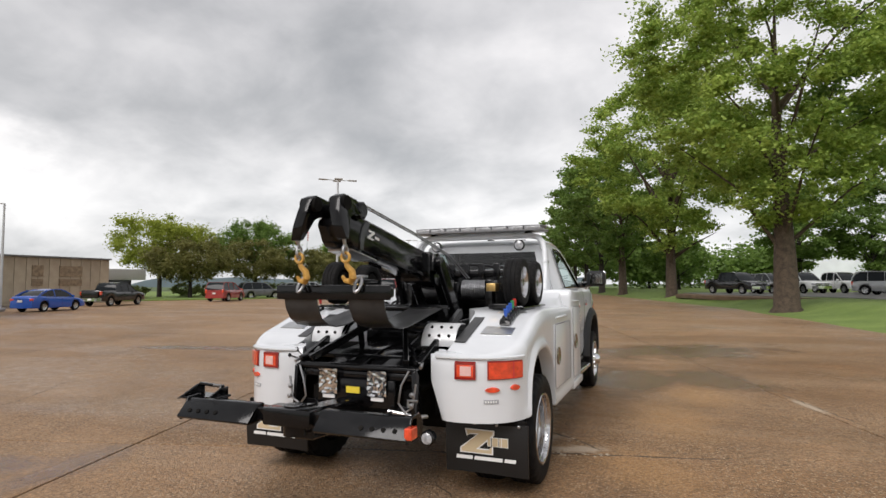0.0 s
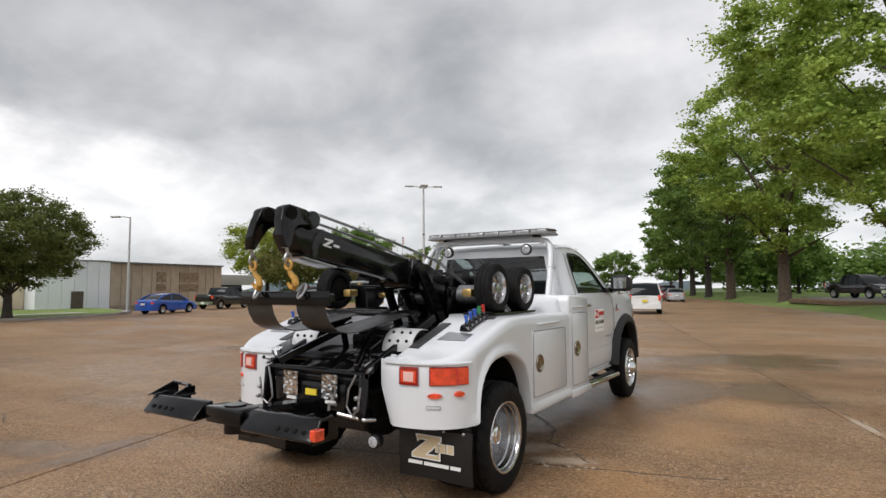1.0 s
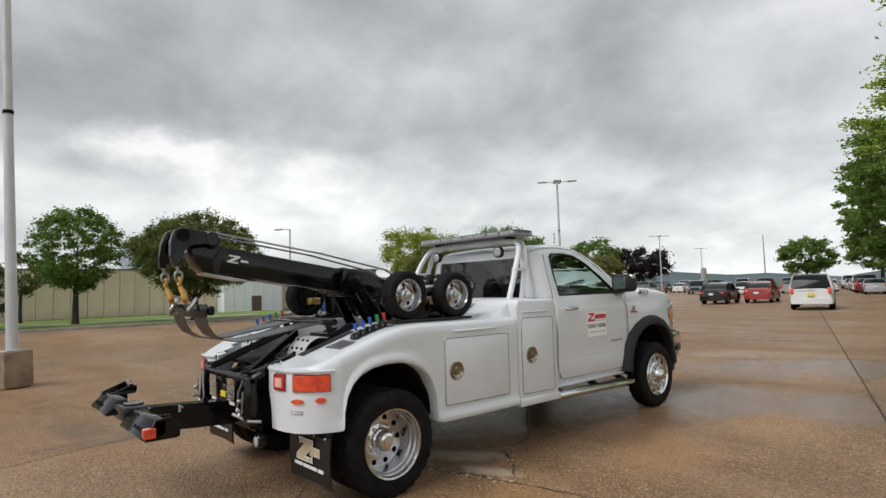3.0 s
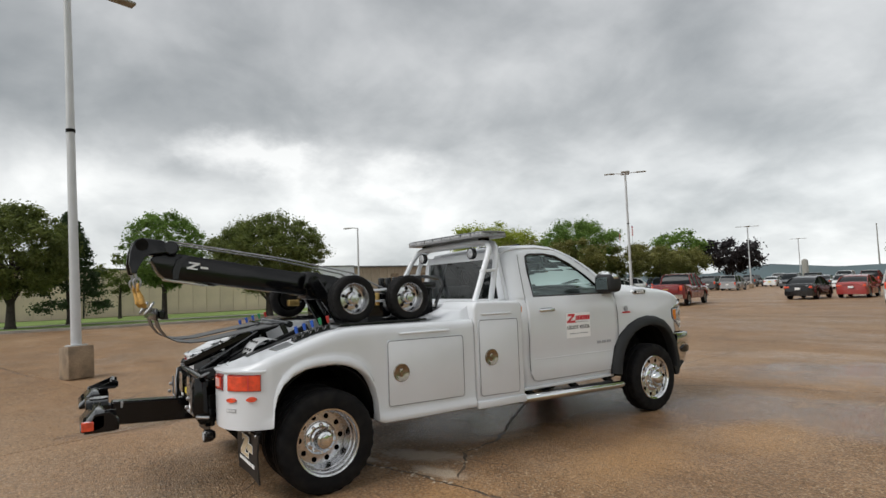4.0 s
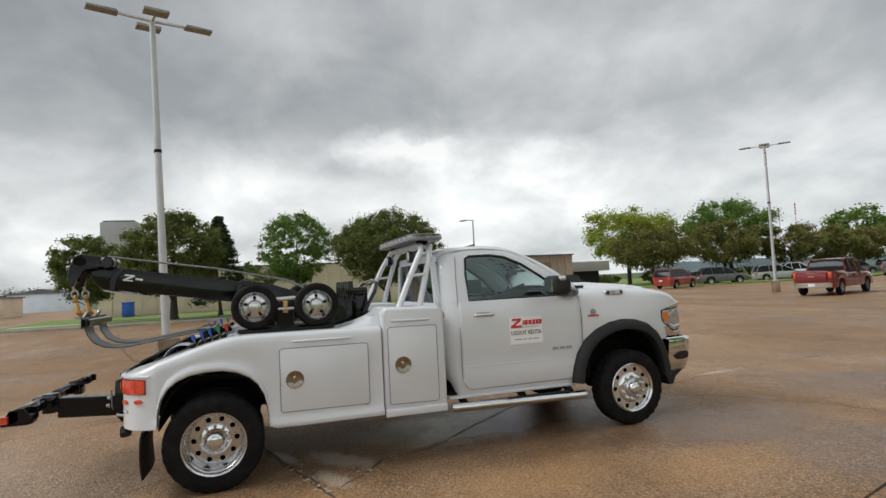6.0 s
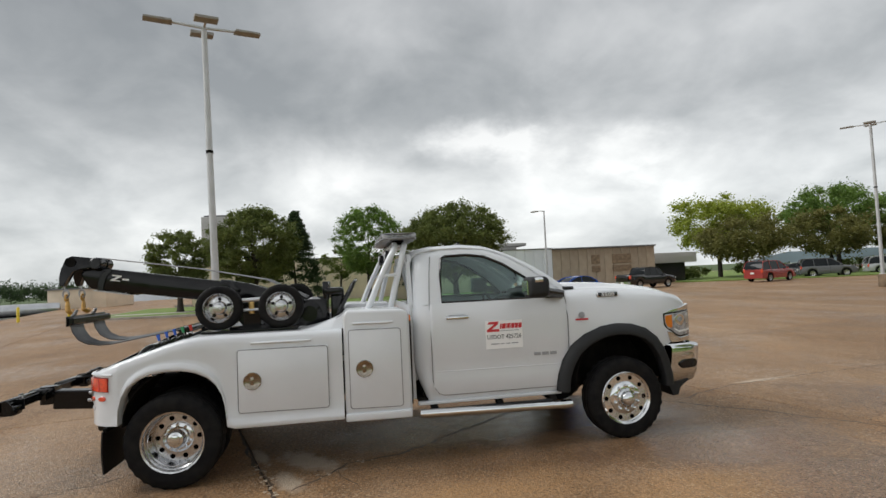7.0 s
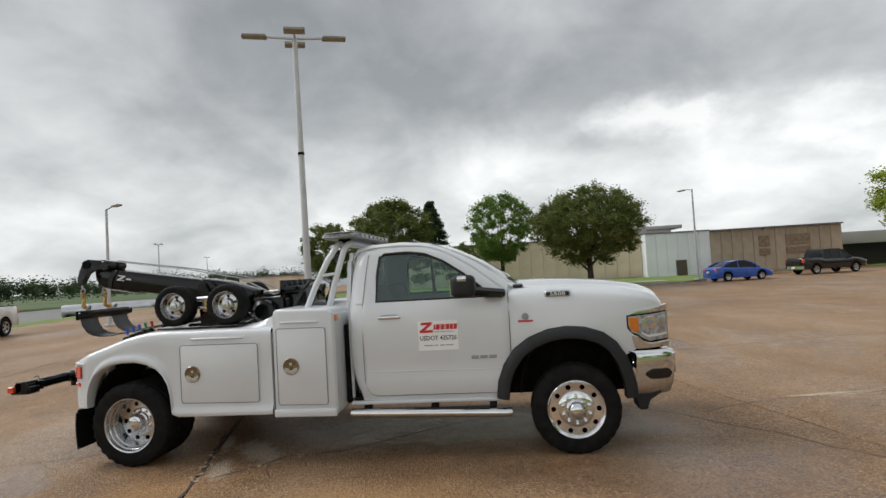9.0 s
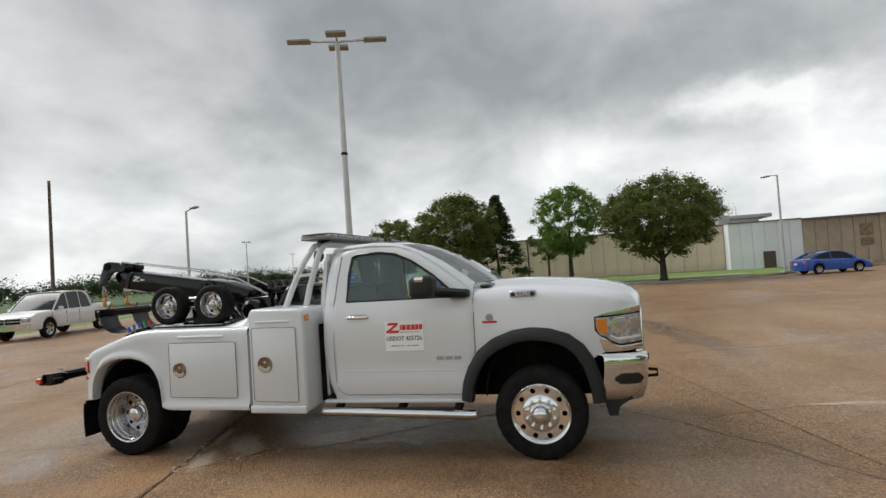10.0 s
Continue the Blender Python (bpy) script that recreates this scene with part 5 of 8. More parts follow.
# grille, bumper, tow eyes
b = B()
box(b, -0.80, 0.80, 5.18, 5.25, 0.86, 1.20, 0.03)
gr = part("grille", b, BLACKF, truck, "black mesh grille in a chrome surround")
for z in (0.92, 1.0, 1.08, 1.16):
    b = B()
    box(b, -0.7, 0.7, 5.24, 5.27, z - 0.012, z + 0.012, 0.005, 1)
    part("grille_bar", b, CHROME, gr)
b = B()
tube(b, [(-0.78, 5.24, 0.86), (0.78, 5.24, 0.86), (0.74, 5.25, 1.21), (-0.74, 5.25, 1.21)], 0.035, 8, True)
part("grille_surround", b, CHROME, gr)
b = B()
rows = []
for k in range(17):
    f = -1 + k / 8
    x = 1.005 * math.sin(f * math.pi / 2 * 0.98) if abs(f) < 1 else 1.005 * f
    y = 5.29 - 0.38 * max(0, abs(f) - 0.7) ** 1.8 / 0.3 ** 1.8
    rows.append([(x * 0.99, y - 0.05, 0.862), (x, y, 0.848), (x * 1.008, y + 0.012, 0.818), (x * 1.003, y + 0.006, 0.72), (x * 0.988, y - 0.012, 0.56), (x * 0.965, y - 0.05, 0.46), (x * 0.945, y - 0.11, 0.44)])
sheet(b, rows, 0.012)
bu = part("front_bumper", b, CHROME, truck, "deep chrome front bumper", 60)
for s in (1, -1):
    b = B()
    box(b, s * 0.60, s * 0.86, 5.18, 5.26, 0.60, 0.72, 0.03)
    part("fog_recess", b, GLOSSB, bu)
    b = B()
    prism(b, [(4.88, 0.47), (5.15, 0.47), (5.06, 0.42), (5.02, 0.40), (5.01, 0.315), (4.93, 0.31), (4.92, 0.40)], "x", s * 0.70, s * 0.95, 0.01, 1)
    part("air_dam", b, PLASTIC, bu)
    b = B()
    tube(b, [(s * 0.45, 5.28, 0.56), (s * 0.45, 5.40, 0.57), (s * 0.45, 5.40, 0.62), (s * 0.45, 5.28, 0.63)], 0.014, 8)
    part("tow_hook", b, BLACKF, bu)
    b = B()
    rows = []
    for k in range(7):
        f = 0.80 + 0.155 * k / 6
        x, y = 1.005 * math.sin(f * math.pi / 2 * 0.98), 5.29 - 0.38 * max(0, f - 0.7) ** 1.8 / 0.3 ** 1.8
        dz = 0.055 * math.sqrt(max(0.05, 1 - (k / 3 - 1) ** 4))
        rows.append([(s * (x - 0.02), y - 0.02, 0.645 - dz), (s * (x + 0.006), y + 0.003, 0.645 - dz * 0.8), (s * (x + 0.007), y + 0.004, 0.645 + dz * 0.8), (s * (x - 0.02), y - 0.02, 0.645 + dz)])
    sheet(b, rows)
    part("corner_recess", b, GLOSSB, bu)
# inside the cab
b = B()
box(b, -0.84, 0.84, 3.45, 3.75, 1.05, 1.40, 0.08, 3)
box(b, -0.85, 0.85, 2.25, 3.6, 0.62, 0.66)
part("dashboard", b, PLASTIC, truck)
for s in (1, -1):
    b = B()
    box(b, s * 0.42 - 0.26, s * 0.42 + 0.26, 2.6, 3.1, 0.85, 1.03, 0.06, 3)
    prism(b, [(2.62, 0.95), (2.46, 1.58), (2.34, 1.58), (2.42, 0.95)], "x", s * 0.42 - 0.25, s * 0.42 + 0.25, 0.04, 3)
    part("cab_seat", b, SEATM, truck)
b = B()
tube(b, [(-0.42 + 0.19 * math.cos(a), 3.33 - 0.07 * math.sin(a), 1.30 + 0.17 * math.sin(a)) for a in [2 * math.pi * k / 20 for k in range(20)]], 0.016, 8, True)
beam(b, (-0.42, 3.34, 1.30), (-0.42, 3.55, 1.2), 0.06, 0.06)
part("steering_wheel", b, GLOSSB, truck)
# roof rack of white tubes with a light bar
for s in (1, -1):
    for y0, y1, x0 in ((1.74, 2.06, 0.86), (1.97, 2.16, 0.84)):
        b = B()
        tube(b, [(s * x0, y0, 1.38), (s * (x0 - 0.01), y0 + (y1 - y0) * 0.3, 1.60), (s * (x0 - 0.045), y0 + (y1 - y0) * 0.72, 1.87), (s * (x0 - 0.08), y1 - 0.03, 1.97), (s * (x0 - 0.14), y1 - 0.005, 2.03), (s * (x0 - 0.24), y1, 2.05), (0, y1, 2.05)], 0.031, 12)
        part("rack_tube", b, GEL, truck)
    b = B()
    beam(b, (s * 0.835, 1.86, 1.72), (s * 0.83, 2.05, 1.735), 0.05, 0.03)
    part("rack_brace", b, GEL, truck)
    b = B()
    box(b, s * 0.84 - 0.06, s * 0.84 + 0.06, 1.68, 2.04, 1.395, 1.412, 0.006, 1)
    part("rack_foot", b, GEL, truck)
    b = B()
    lathe(b, [(0.03, -0.05), (0.062, -0.02), (0.066, 0.02), (0.06, 0.03)], (s * 0.52, 1.99, 1.93), "y", 20, -1)
    wl_ = part("work_lamp", b, GLOSSB, truck, "round work lamp facing the boom")
    b = B()
    lathe(b, [(0.058, 0.026), (0.04, 0.036), (0.0005, 0.04)], (s * 0.52, 1.99, 1.93), "y", 20, -1, False)
    part("lamp_glass", b, CLEARL, wl_)
    b = B()
    box(b, s * 0.60 - 0.03, s * 0.60 + 0.03, 2.04, 2.16, 2.05, 2.10, 0.006, 1)
    part("bar_foot", b, BLACKF, truck)
b = B()
rows_ = [(-0.84, 0.0), (-0.80, 0.16), (-0.72, 0.185), (0.72, 0.185), (0.80, 0.16), (0.84, 0.0), (0.80, -0.16), (0.72, -0.185), (-0.72, -0.185), (-0.80, -0.16)]
prism(b, [(x, 2.10 + y) for x, y in rows_], "z", 2.095, 2.112, 0.004, 1)
lb = part("light_bar", b, mat("grey_lamp_housing", (0.22, 0.22, 0.225), 0.4, var=0.15), truck, "low full-width light bar with clear lenses")
for k in range(8):
    b = B()
    x0 = -0.78 + k * 0.196
    box(b, x0, x0 + 0.186, 2.10 - 0.175, 2.10 + 0.175, 2.112, 2.150, 0.012, 2)
    part("bar_lens", b, CLEARL, lb)
b = B()
prism(b, [(x * 0.985, 2.10 + y * 0.97) for x, y in rows_], "z", 2.150, 2.158, 0.003, 1)
part("bar_lid", b, GREYPRINT, lb)
# ---- boom, sling, wheel lift and dollies ----
boom = tagged(new("tow_boom"), "black steel boom with twin sheave heads")
boom.parent = truck
b = B()
prism(b, [(-1.03, 1.958), (-1.14, 1.935), (-1.165, 1.89), (-1.105, 1.775), (-1.06, 1.735), (0.55, 1.475), (0.62, 1.68), (0.30, 1.742)], "x", -0.118, 0.118, 0.012, 2)
part("boom_tube", b, BLACKP, boom)
b = B()
prism(b, [(-0.90, 1.938), (-0.97, 1.888), (-1.00, 1.80), (-1.00, 1.718), (-0.945, 1.708), (-0.945, 1.79), (-0.92, 1.86), (-0.86, 1.905), (-0.86, 1.93)], "x", -0.128, 0.128, 0.006, 1)
part("nose_collar", b, BLACKP, boom, "raised collar round the boom's nose")
b = B()
prism(b, [(-1.06, 1.728), (-0.70, 1.664), (-0.70, 1.652), (-1.05, 1.712)], "x", -0.10, 0.10, 0.003, 1)
part("wear_pad", b, DULLALU, boom, "bright wear strip under the boom's nose")
b = B()
prism(b, [(0.22, 1.775), (0.20, 1.50), (0.80, 1.42), (0.85, 1.60), (0.5, 1.72)], "x", -0.145, 0.145, 0.012, 2)
part("boom_sleeve", b, BLACKP, boom)
for s in (1, -1):
    b = B()
    prism(b, [(-0.97, 1.955), (-0.97, 2.03), (-1.03, 2.062), (-1.24, 2.084), (-1.315, 2.06), (-1.362, 1.96), (-1.375, 1.86), (-1.352, 1.772), (-1.300, 1.772), (-1.268, 1.86), (-1.225, 1.925), (-1.165, 1.952), (-1.10, 1.94)], "x", s * 0.11 - 0.04, s * 0.11 + 0.04, 0.012, 2)
    for v in b.verts:
        v.co.x += s * 0.28 * max(0.0, 2.02 - v.co.z)
        v.co.y = v.co.y * 0.767 - 0.285
    hd = part("sheave_head", b, BLACKP, boom, "bent black guide head for the winch cable")
    b = B()
    lathe(b, [(0.05, -0.075), (0.062, -0.065), (0.062, 0.065), (0.05, 0.075)], (s * 0.09, -1.01, 1.995), "x", 20)
    part("roller", b, BLACKP, hd)
    b = B()
    lathe(b, [(0.05, -0.058), (0.05, 0.058)], (s * 0.115, -1.24, 2.02), "x", 18)
    part("sheave_pin", b, BLACKF, hd)
    for e in (0.0, 0.03):
        b = B()
        tube(b, [(s * (0.09 + e), -1.01, 2.058), (s * (0.10 + e), 0.0, 1.90), (s * (0.13 + e), 0.7, 1.75), (s * (0.17 + e), 1.12, 1.54)], 0.0065, 6)
        part("winch_cable", b, STEEL, boom)
    # mark on the boom's flank, as a plain shape
    for pts in ([(-0.86, 1.875), (-0.77, 1.861), (-0.77, 1.848), (-0.84, 1.818), (-0.79, 1.810), (-0.79, 1.799), (-0.88, 1.813), (-0.88, 1.823), (-0.81, 1.853), (-0.86, 1.861)], [(-0.765, 1.832), (-0.70, 1.822), (-0.70, 1.803), (-0.765, 1.813)]):
        b = B()
        prism(b, pts, "x", s * 0.1175, s * 0.1205)
        part("print_mark", b, WHITEP, boom, smooth=0)
    # clevis, hook and sling ring
    b = B()
    tube(b, [(s * 0.180, -1.298, 1.79), (s * 0.180, -1.278, 1.72)], 0.012, 8)
    tube(b, [(s * 0.180, -1.278 + 0.028 * math.sin(a), 1.695 + 0.04 * math.cos(a)) for a in [2 * math.pi * k / 14 for k in range(14)]], 0.009, 8, True)
    part("thimble", b, STEEL, boom)
    b = B()
    tube(b, [(s * 0.180 + 0.03 * math.sin(a), -1.273, 1.655 + 0.03 * math.cos(a)) for a in [2 * math.pi * k / 12 for k in range(12)]], 0.011, 8, True)
    tube(b, [(s * 0.180, -1.268, 1.63), (s * 0.180 + 0.005, -1.262, 1.60), (s * 0.180 + 0.035, -1.250, 1.565), (s * 0.180 + 0.04, -1.245, 1.525), (s * 0.180 + 0.01, -1.225, 1.498), (s * 0.180 - 0.03, -1.225, 1.505), (s * 0.180 - 0.045, -1.24, 1.535)], [0.014, 0.018, 0.023, 0.025, 0.022, 0.017, 0.010], 10)
    part("cable_hook", b, HOOKP, boom, "orange-painted cable hook")
    b = B()
    tube(b, [(s * 0.225 + 0.022 * math.sin(a), -1.19 + 0.03 * math.cos(a), 1.475 + 0.048 * math.cos(a)) for a in [2 * math.pi * k / 14 for k in range(14)]], 0.011, 8, True)
    part("sling_ring", b, STEEL, boom)
for y in (-0.80, -0.66):
    b = B()
    z = 1.73 - 0.18 * (y + 0.8)
    tube(b, [(0.06, y, z), (0.06, y, z - 0.035), (0.06, y + 0.012, z - 0.052), (0.06, y + 0.035, z - 0.05), (0.06, y + 0.042, z - 0.03)], 0.006, 6)
    part("chain_hook", b, BLACKP, boom, "small black hook under the boom")
b = B()
box(b, -0.09, 0.09, -0.74, -0.60, 1.655, 1.715, 0.01)
part("hook_block", b, BLACKP, boom)
sling = tagged(new("tow_sling"), "black rubber tow sling hung from two hooks")
sling.parent = truck
b = B()
beam(b, (-0.45, -1.12, 1.425), (0.45, -1.12, 1.425), 0.05, 0.07, 0.012)
box(b, -0.45, 0.45, -1.165, -1.15, 1.375, 1.475, 0.006)
part("sling_bar", b, BLACKP, sling)
SL = [(-1.145, 1.46), (-1.155, 1.40), (-1.13, 1.31), (-1.08, 1.235), (-1.0, 1.19), (-0.90, 1.172), (-0.78, 1.175), (-0.62, 1.20), (-0.40, 1.235), (-0.14, 1.275)]
for s in (1, -1):
    b = B()
    rows = [[(s * 0.26 + w_, y, z + 0.004 * math.sin(w_ * 30)) for w_ in (-0.135, -0.07, 0, 0.07, 0.135)] for y, z in SL]
    sheet(b, rows, 0.008)
    part("sling_strap", b, SHEET, sling, "curved black rubber strap", 60)
b = B()
box(b, -0.5, 0.33, -0.19, -0.05, 1.262, 1.292, 0.01)
tube(b, [(-0.48, -0.05, 1.28), (0.42, -0.05, 1.275)], 0.03, 12)
part("sling_anchor", b, BLACKP, sling)

# mast on the deck
mast = tagged(new("boom_mast"), "black mast frame that carries the boom")
mast.parent = truck
for s in (1, -1):
    for p, q, w_ in (((s * 0.22, 0.26, 1.68), (s * 0.27, 0.62, 1.10), 0.10),):
        b = B()
        beam(b, p, q, 0.05, w_, 0.008)
        part("mast_leg", b, BLACKP, mast)
    b = B()
    prism(b, [(0.16, 1.60), (0.36, 1.56), (0.42, 1.66), (0.32, 1.76), (0.20, 1.75)], "x", s * 0.16, s * 0.19, 0.008)
    part("mast_cheek", b, BLACKP, mast)
    b = B()
    tube(b, [(s * 0.12, 0.75, 1.15), (s * 0.12, 0.45, 1.50)], 0.045, 12)
    part("lift_cylinder", b, BLACKP, mast)
b = B()
tube(b, [(-0.24, 0.27, 1.67), (0.24, 0.27, 1.67)], 0.055, 14)
box(b, -0.42, 0.42, 0.15, 0.95, 1.06, 1.14, 0.012)
box(b, -0.44, 0.44, 0.1, 1.3, 0.95, 1.07, 0.01)
part("mast_base", b, BLACKP, mast)
# winches and valve gear between mast and cab
for s in (1, -1):
    wn_ = tagged(new("winch"), "black hydraulic winch with wire rope on its drum")
    wn_.parent = truck
    b = B()
    box(b, s * 0.05, s * 0.11, 1.0, 1.34, 1.14, 1.50, 0.012)
    part("end_plate", b, BLACKP, wn_)
    b = B()
    box(b, s * 0.40, s * 0.48, 1.0, 1.34, 1.14, 1.52, 0.012)
    part("end_plate", b, BLACKP, wn_)
    b = B()
    lathe(b, [(0.1, 0.0), (0.12, 0.02), (0.12, 0.14), (0.08, 0.17)], (s * 0.48, 1.17, 1.38), "x", 18, s)
    part("winch_motor", b, BLACKP, wn_)
    b = B()
    prof = []
    for k in range(15):
        d = 0.115 + k * 0.02
        prof += [(0.095, d), (0.105, d + 0.01)]
    lathe(b, [(0.02, 0.114)] + prof + [(0.02, 0.40)], (0, 1.17, 1.42), "x", 20, s)
    part("rope_drum", b, STEEL, wn_)
    for k in range(3):
        b = B()
        z = 1.18 + 0.05 * k
        tube(b, [(s * 0.50, 1.15, 1.42), (s * 0.58, 1.10 + 0.05 * k, 1.34), (s * 0.56, 0.85, z), (s * 0.45, 0.5, 1.16), (s * 0.38, 0.3, 1.14)], 0.013, 8)
        part("hydraulic_hose", b, GLOSSB, wn_)
b = B()
box(b, -0.42, 0.42, 1.38, 1.52, 1.14, 1.62, 0.02)
box(b, -0.52, 0.52, 1.33, 1.50, 1.56, 1.63, 0.012)
for k in range(6):
    box(b, -0.45 + k * 0.17, -0.38 + k * 0.17, 1.30, 1.36, 1.50, 1.70, 0.012)
part("valve_cabinet", b, BLACKP, truck, "black valve and gear rack behind the winches")
b = B()
tube(b, [(-0.55, 1.45, 1.36), (-0.5, 1.58, 1.58), (-0.4, 1.62, 1.66), (0.0, 1.66, 1.70), (0.42, 1.62, 1.66), (0.52, 1.58, 1.58), (0.55, 1.45, 1.36)], 0.02, 8)
part("hose_hoop", b, GLOSSB, truck)

# dollies: two wheels each side on a yellow-zinc axle frame
for s in (1, -1):
    dl = tagged(new("tow_dolly"), "stowed tow dolly with two small wheels")
    dl.parent = truck
    for y, z in ((0.36, 1.495), (0.925, 1.485)):
        c = (s * 0.90, y, z)
        wh = tagged(new("dolly_wheel"), "small black tyre on a silver slotted rim")
        wh.parent = dl
        part("tyre", tyre_mesh(B(), c, 0.208, 0.155, s), RUBBER, wh)
        b = B()
        lathe(b, [(0.135, 0.06), (0.141, 0.068), (0.134, 0.070), (0.124, 0.052), (0.118, 0.030), (0.112, -0.004), (0.100, -0.012), (0.066, -0.008), (0.058, 0.012), (0.054, 0.034), (0.036, 0.040), (0.034, 0.062), (0.0005, 0.064)], c, "x", 36, s, False)
        rim = part("rim", b, BARREL, wh)
        for k in range(5):
            a = 2 * math.pi * k / 5 + 0.3
            # black disc stands in for the shade inside a rim slot
            b = B()
            lathe(b, [(0.0165, -0.004), (0.0165, 0.003)], (c[0] - s * 0.0095, y + 0.084 * math.cos(a), z + 0.084 * math.sin(a)), "x", 10, s)
            part("dark_slot_disc", b, BLACKF, rim)
            b = B()
            lathe(b, [(0.008, 0.0), (0.008, 0.014)], (c[0] + s * 0.016, y + 0.047 * math.cos(a), z + 0.047 * math.sin(a)), "x", 6, s)
            part("lug_nut", b, STEEL, rim)
        b = B()
        lathe(b, [(0.11, -0.06), (0.11, -0.02)], c, "x", 20, s)
        part("brake_plate", b, BLACKF, wh)
    b = B()
    beam(b, (s * 0.76, 0.40, 1.50), (s * 0.76, 0.90, 1.49), 0.06, 0.07)
    beam(b, (s * 0.72, 0.64, 1.23), (s * 0.74, 0.64, 1.50), 0.16, 0.16)
    box(b, s * 0.62, s * 0.80, 0.42, 0.88, 1.25, 1.30, 0.01)
    part("dolly_frame", b, BLACKP, dl)
    b = B()
    box(b, s * 0.80, s * 0.85, 0.615, 0.665, 1.42, 1.56, 0.008)
    part("axle_block", b, GOLD, dl, "yellow zinc-plated axle block")
    for y0, y1, z0, z1 in ((0.24, 0.46, 1.40, 1.50), (0.80, 1.02, 1.38, 1.46)):
        b = B()
        box(b, s * 0.64, s * 0.73, y0 + 0.05, y1 - 0.05, z0 + 0.015, z1 - 0.015, 0.01)
        part("axle_block", b, GOLD, dl, "yellow zinc-plated axle block")
    b = B()
    tube(b, [(s * 0.84, 0.50, 1.55), (s * 0.84, 0.80, 1.56)], 0.022, 10)
    tube(b, [(s * 0.84, 0.48, 1.46), (s * 0.84, 0.80, 1.46)], 0.014, 8)
    part("cross_axle", b, DULLALU, dl)
    b = B()
    box(b, s * 0.70, s * 1.0, 0.20, 1.08, 1.262, 1.282, 0.006, 1)
    part("dolly_tray", b, BLACKP, dl)

# control levers on both rear decks
for s in (1, -1):
    cv = tagged(new("control_valve"), "black control valve with coloured lever knobs")
    cv.parent = truck
    b = B()
    for k in range(5):
        y = -0.16 + k * 0.065
        prism(b, [(y - 0.045, top_z(y) - 0.005), (y + 0.02, top_z(y) + 0.01), (y + 0.005, top_z(y) + 0.05), (y - 0.03, top_z(y) + 0.035)], "x", s * 0.90, s * 0.99, 0.006, 1)
    part("valve_block", b, BLACKP, cv)
    b = B()
    prism(b, [(-0.36, top_z(-0.36) + 0.003), (0.16, top_z(0.16) + 0.004), (0.16, top_z(0.16) + 0.009), (-0.36, top_z(-0.36) + 0.008)], "x", s * 0.80, s * 1.04, 0.0)
    part("tread_plate", b, DULLALU, cv)
    for k, mt in enumerate((BLUEP, BLUEP, BLUEP, GREENP, REDP)):
        y = -0.15 + k * 0.07
        b = B()
        tube(b, [(s * 0.945, y, top_z(y) + 0.03), (s * 0.945, y - 0.015, top_z(y) + 0.07)], 0.006, 6)
        lv = part("lever", b, STEEL, cv)
        b = B()
        tube(b, [(s * 0.945, y - 0.014, top_z(y) + 0.06), (s * 0.945, y - 0.026, top_z(y) + 0.115)], [0.012, 0.016], 8)
        part("knob", b, mt, lv)

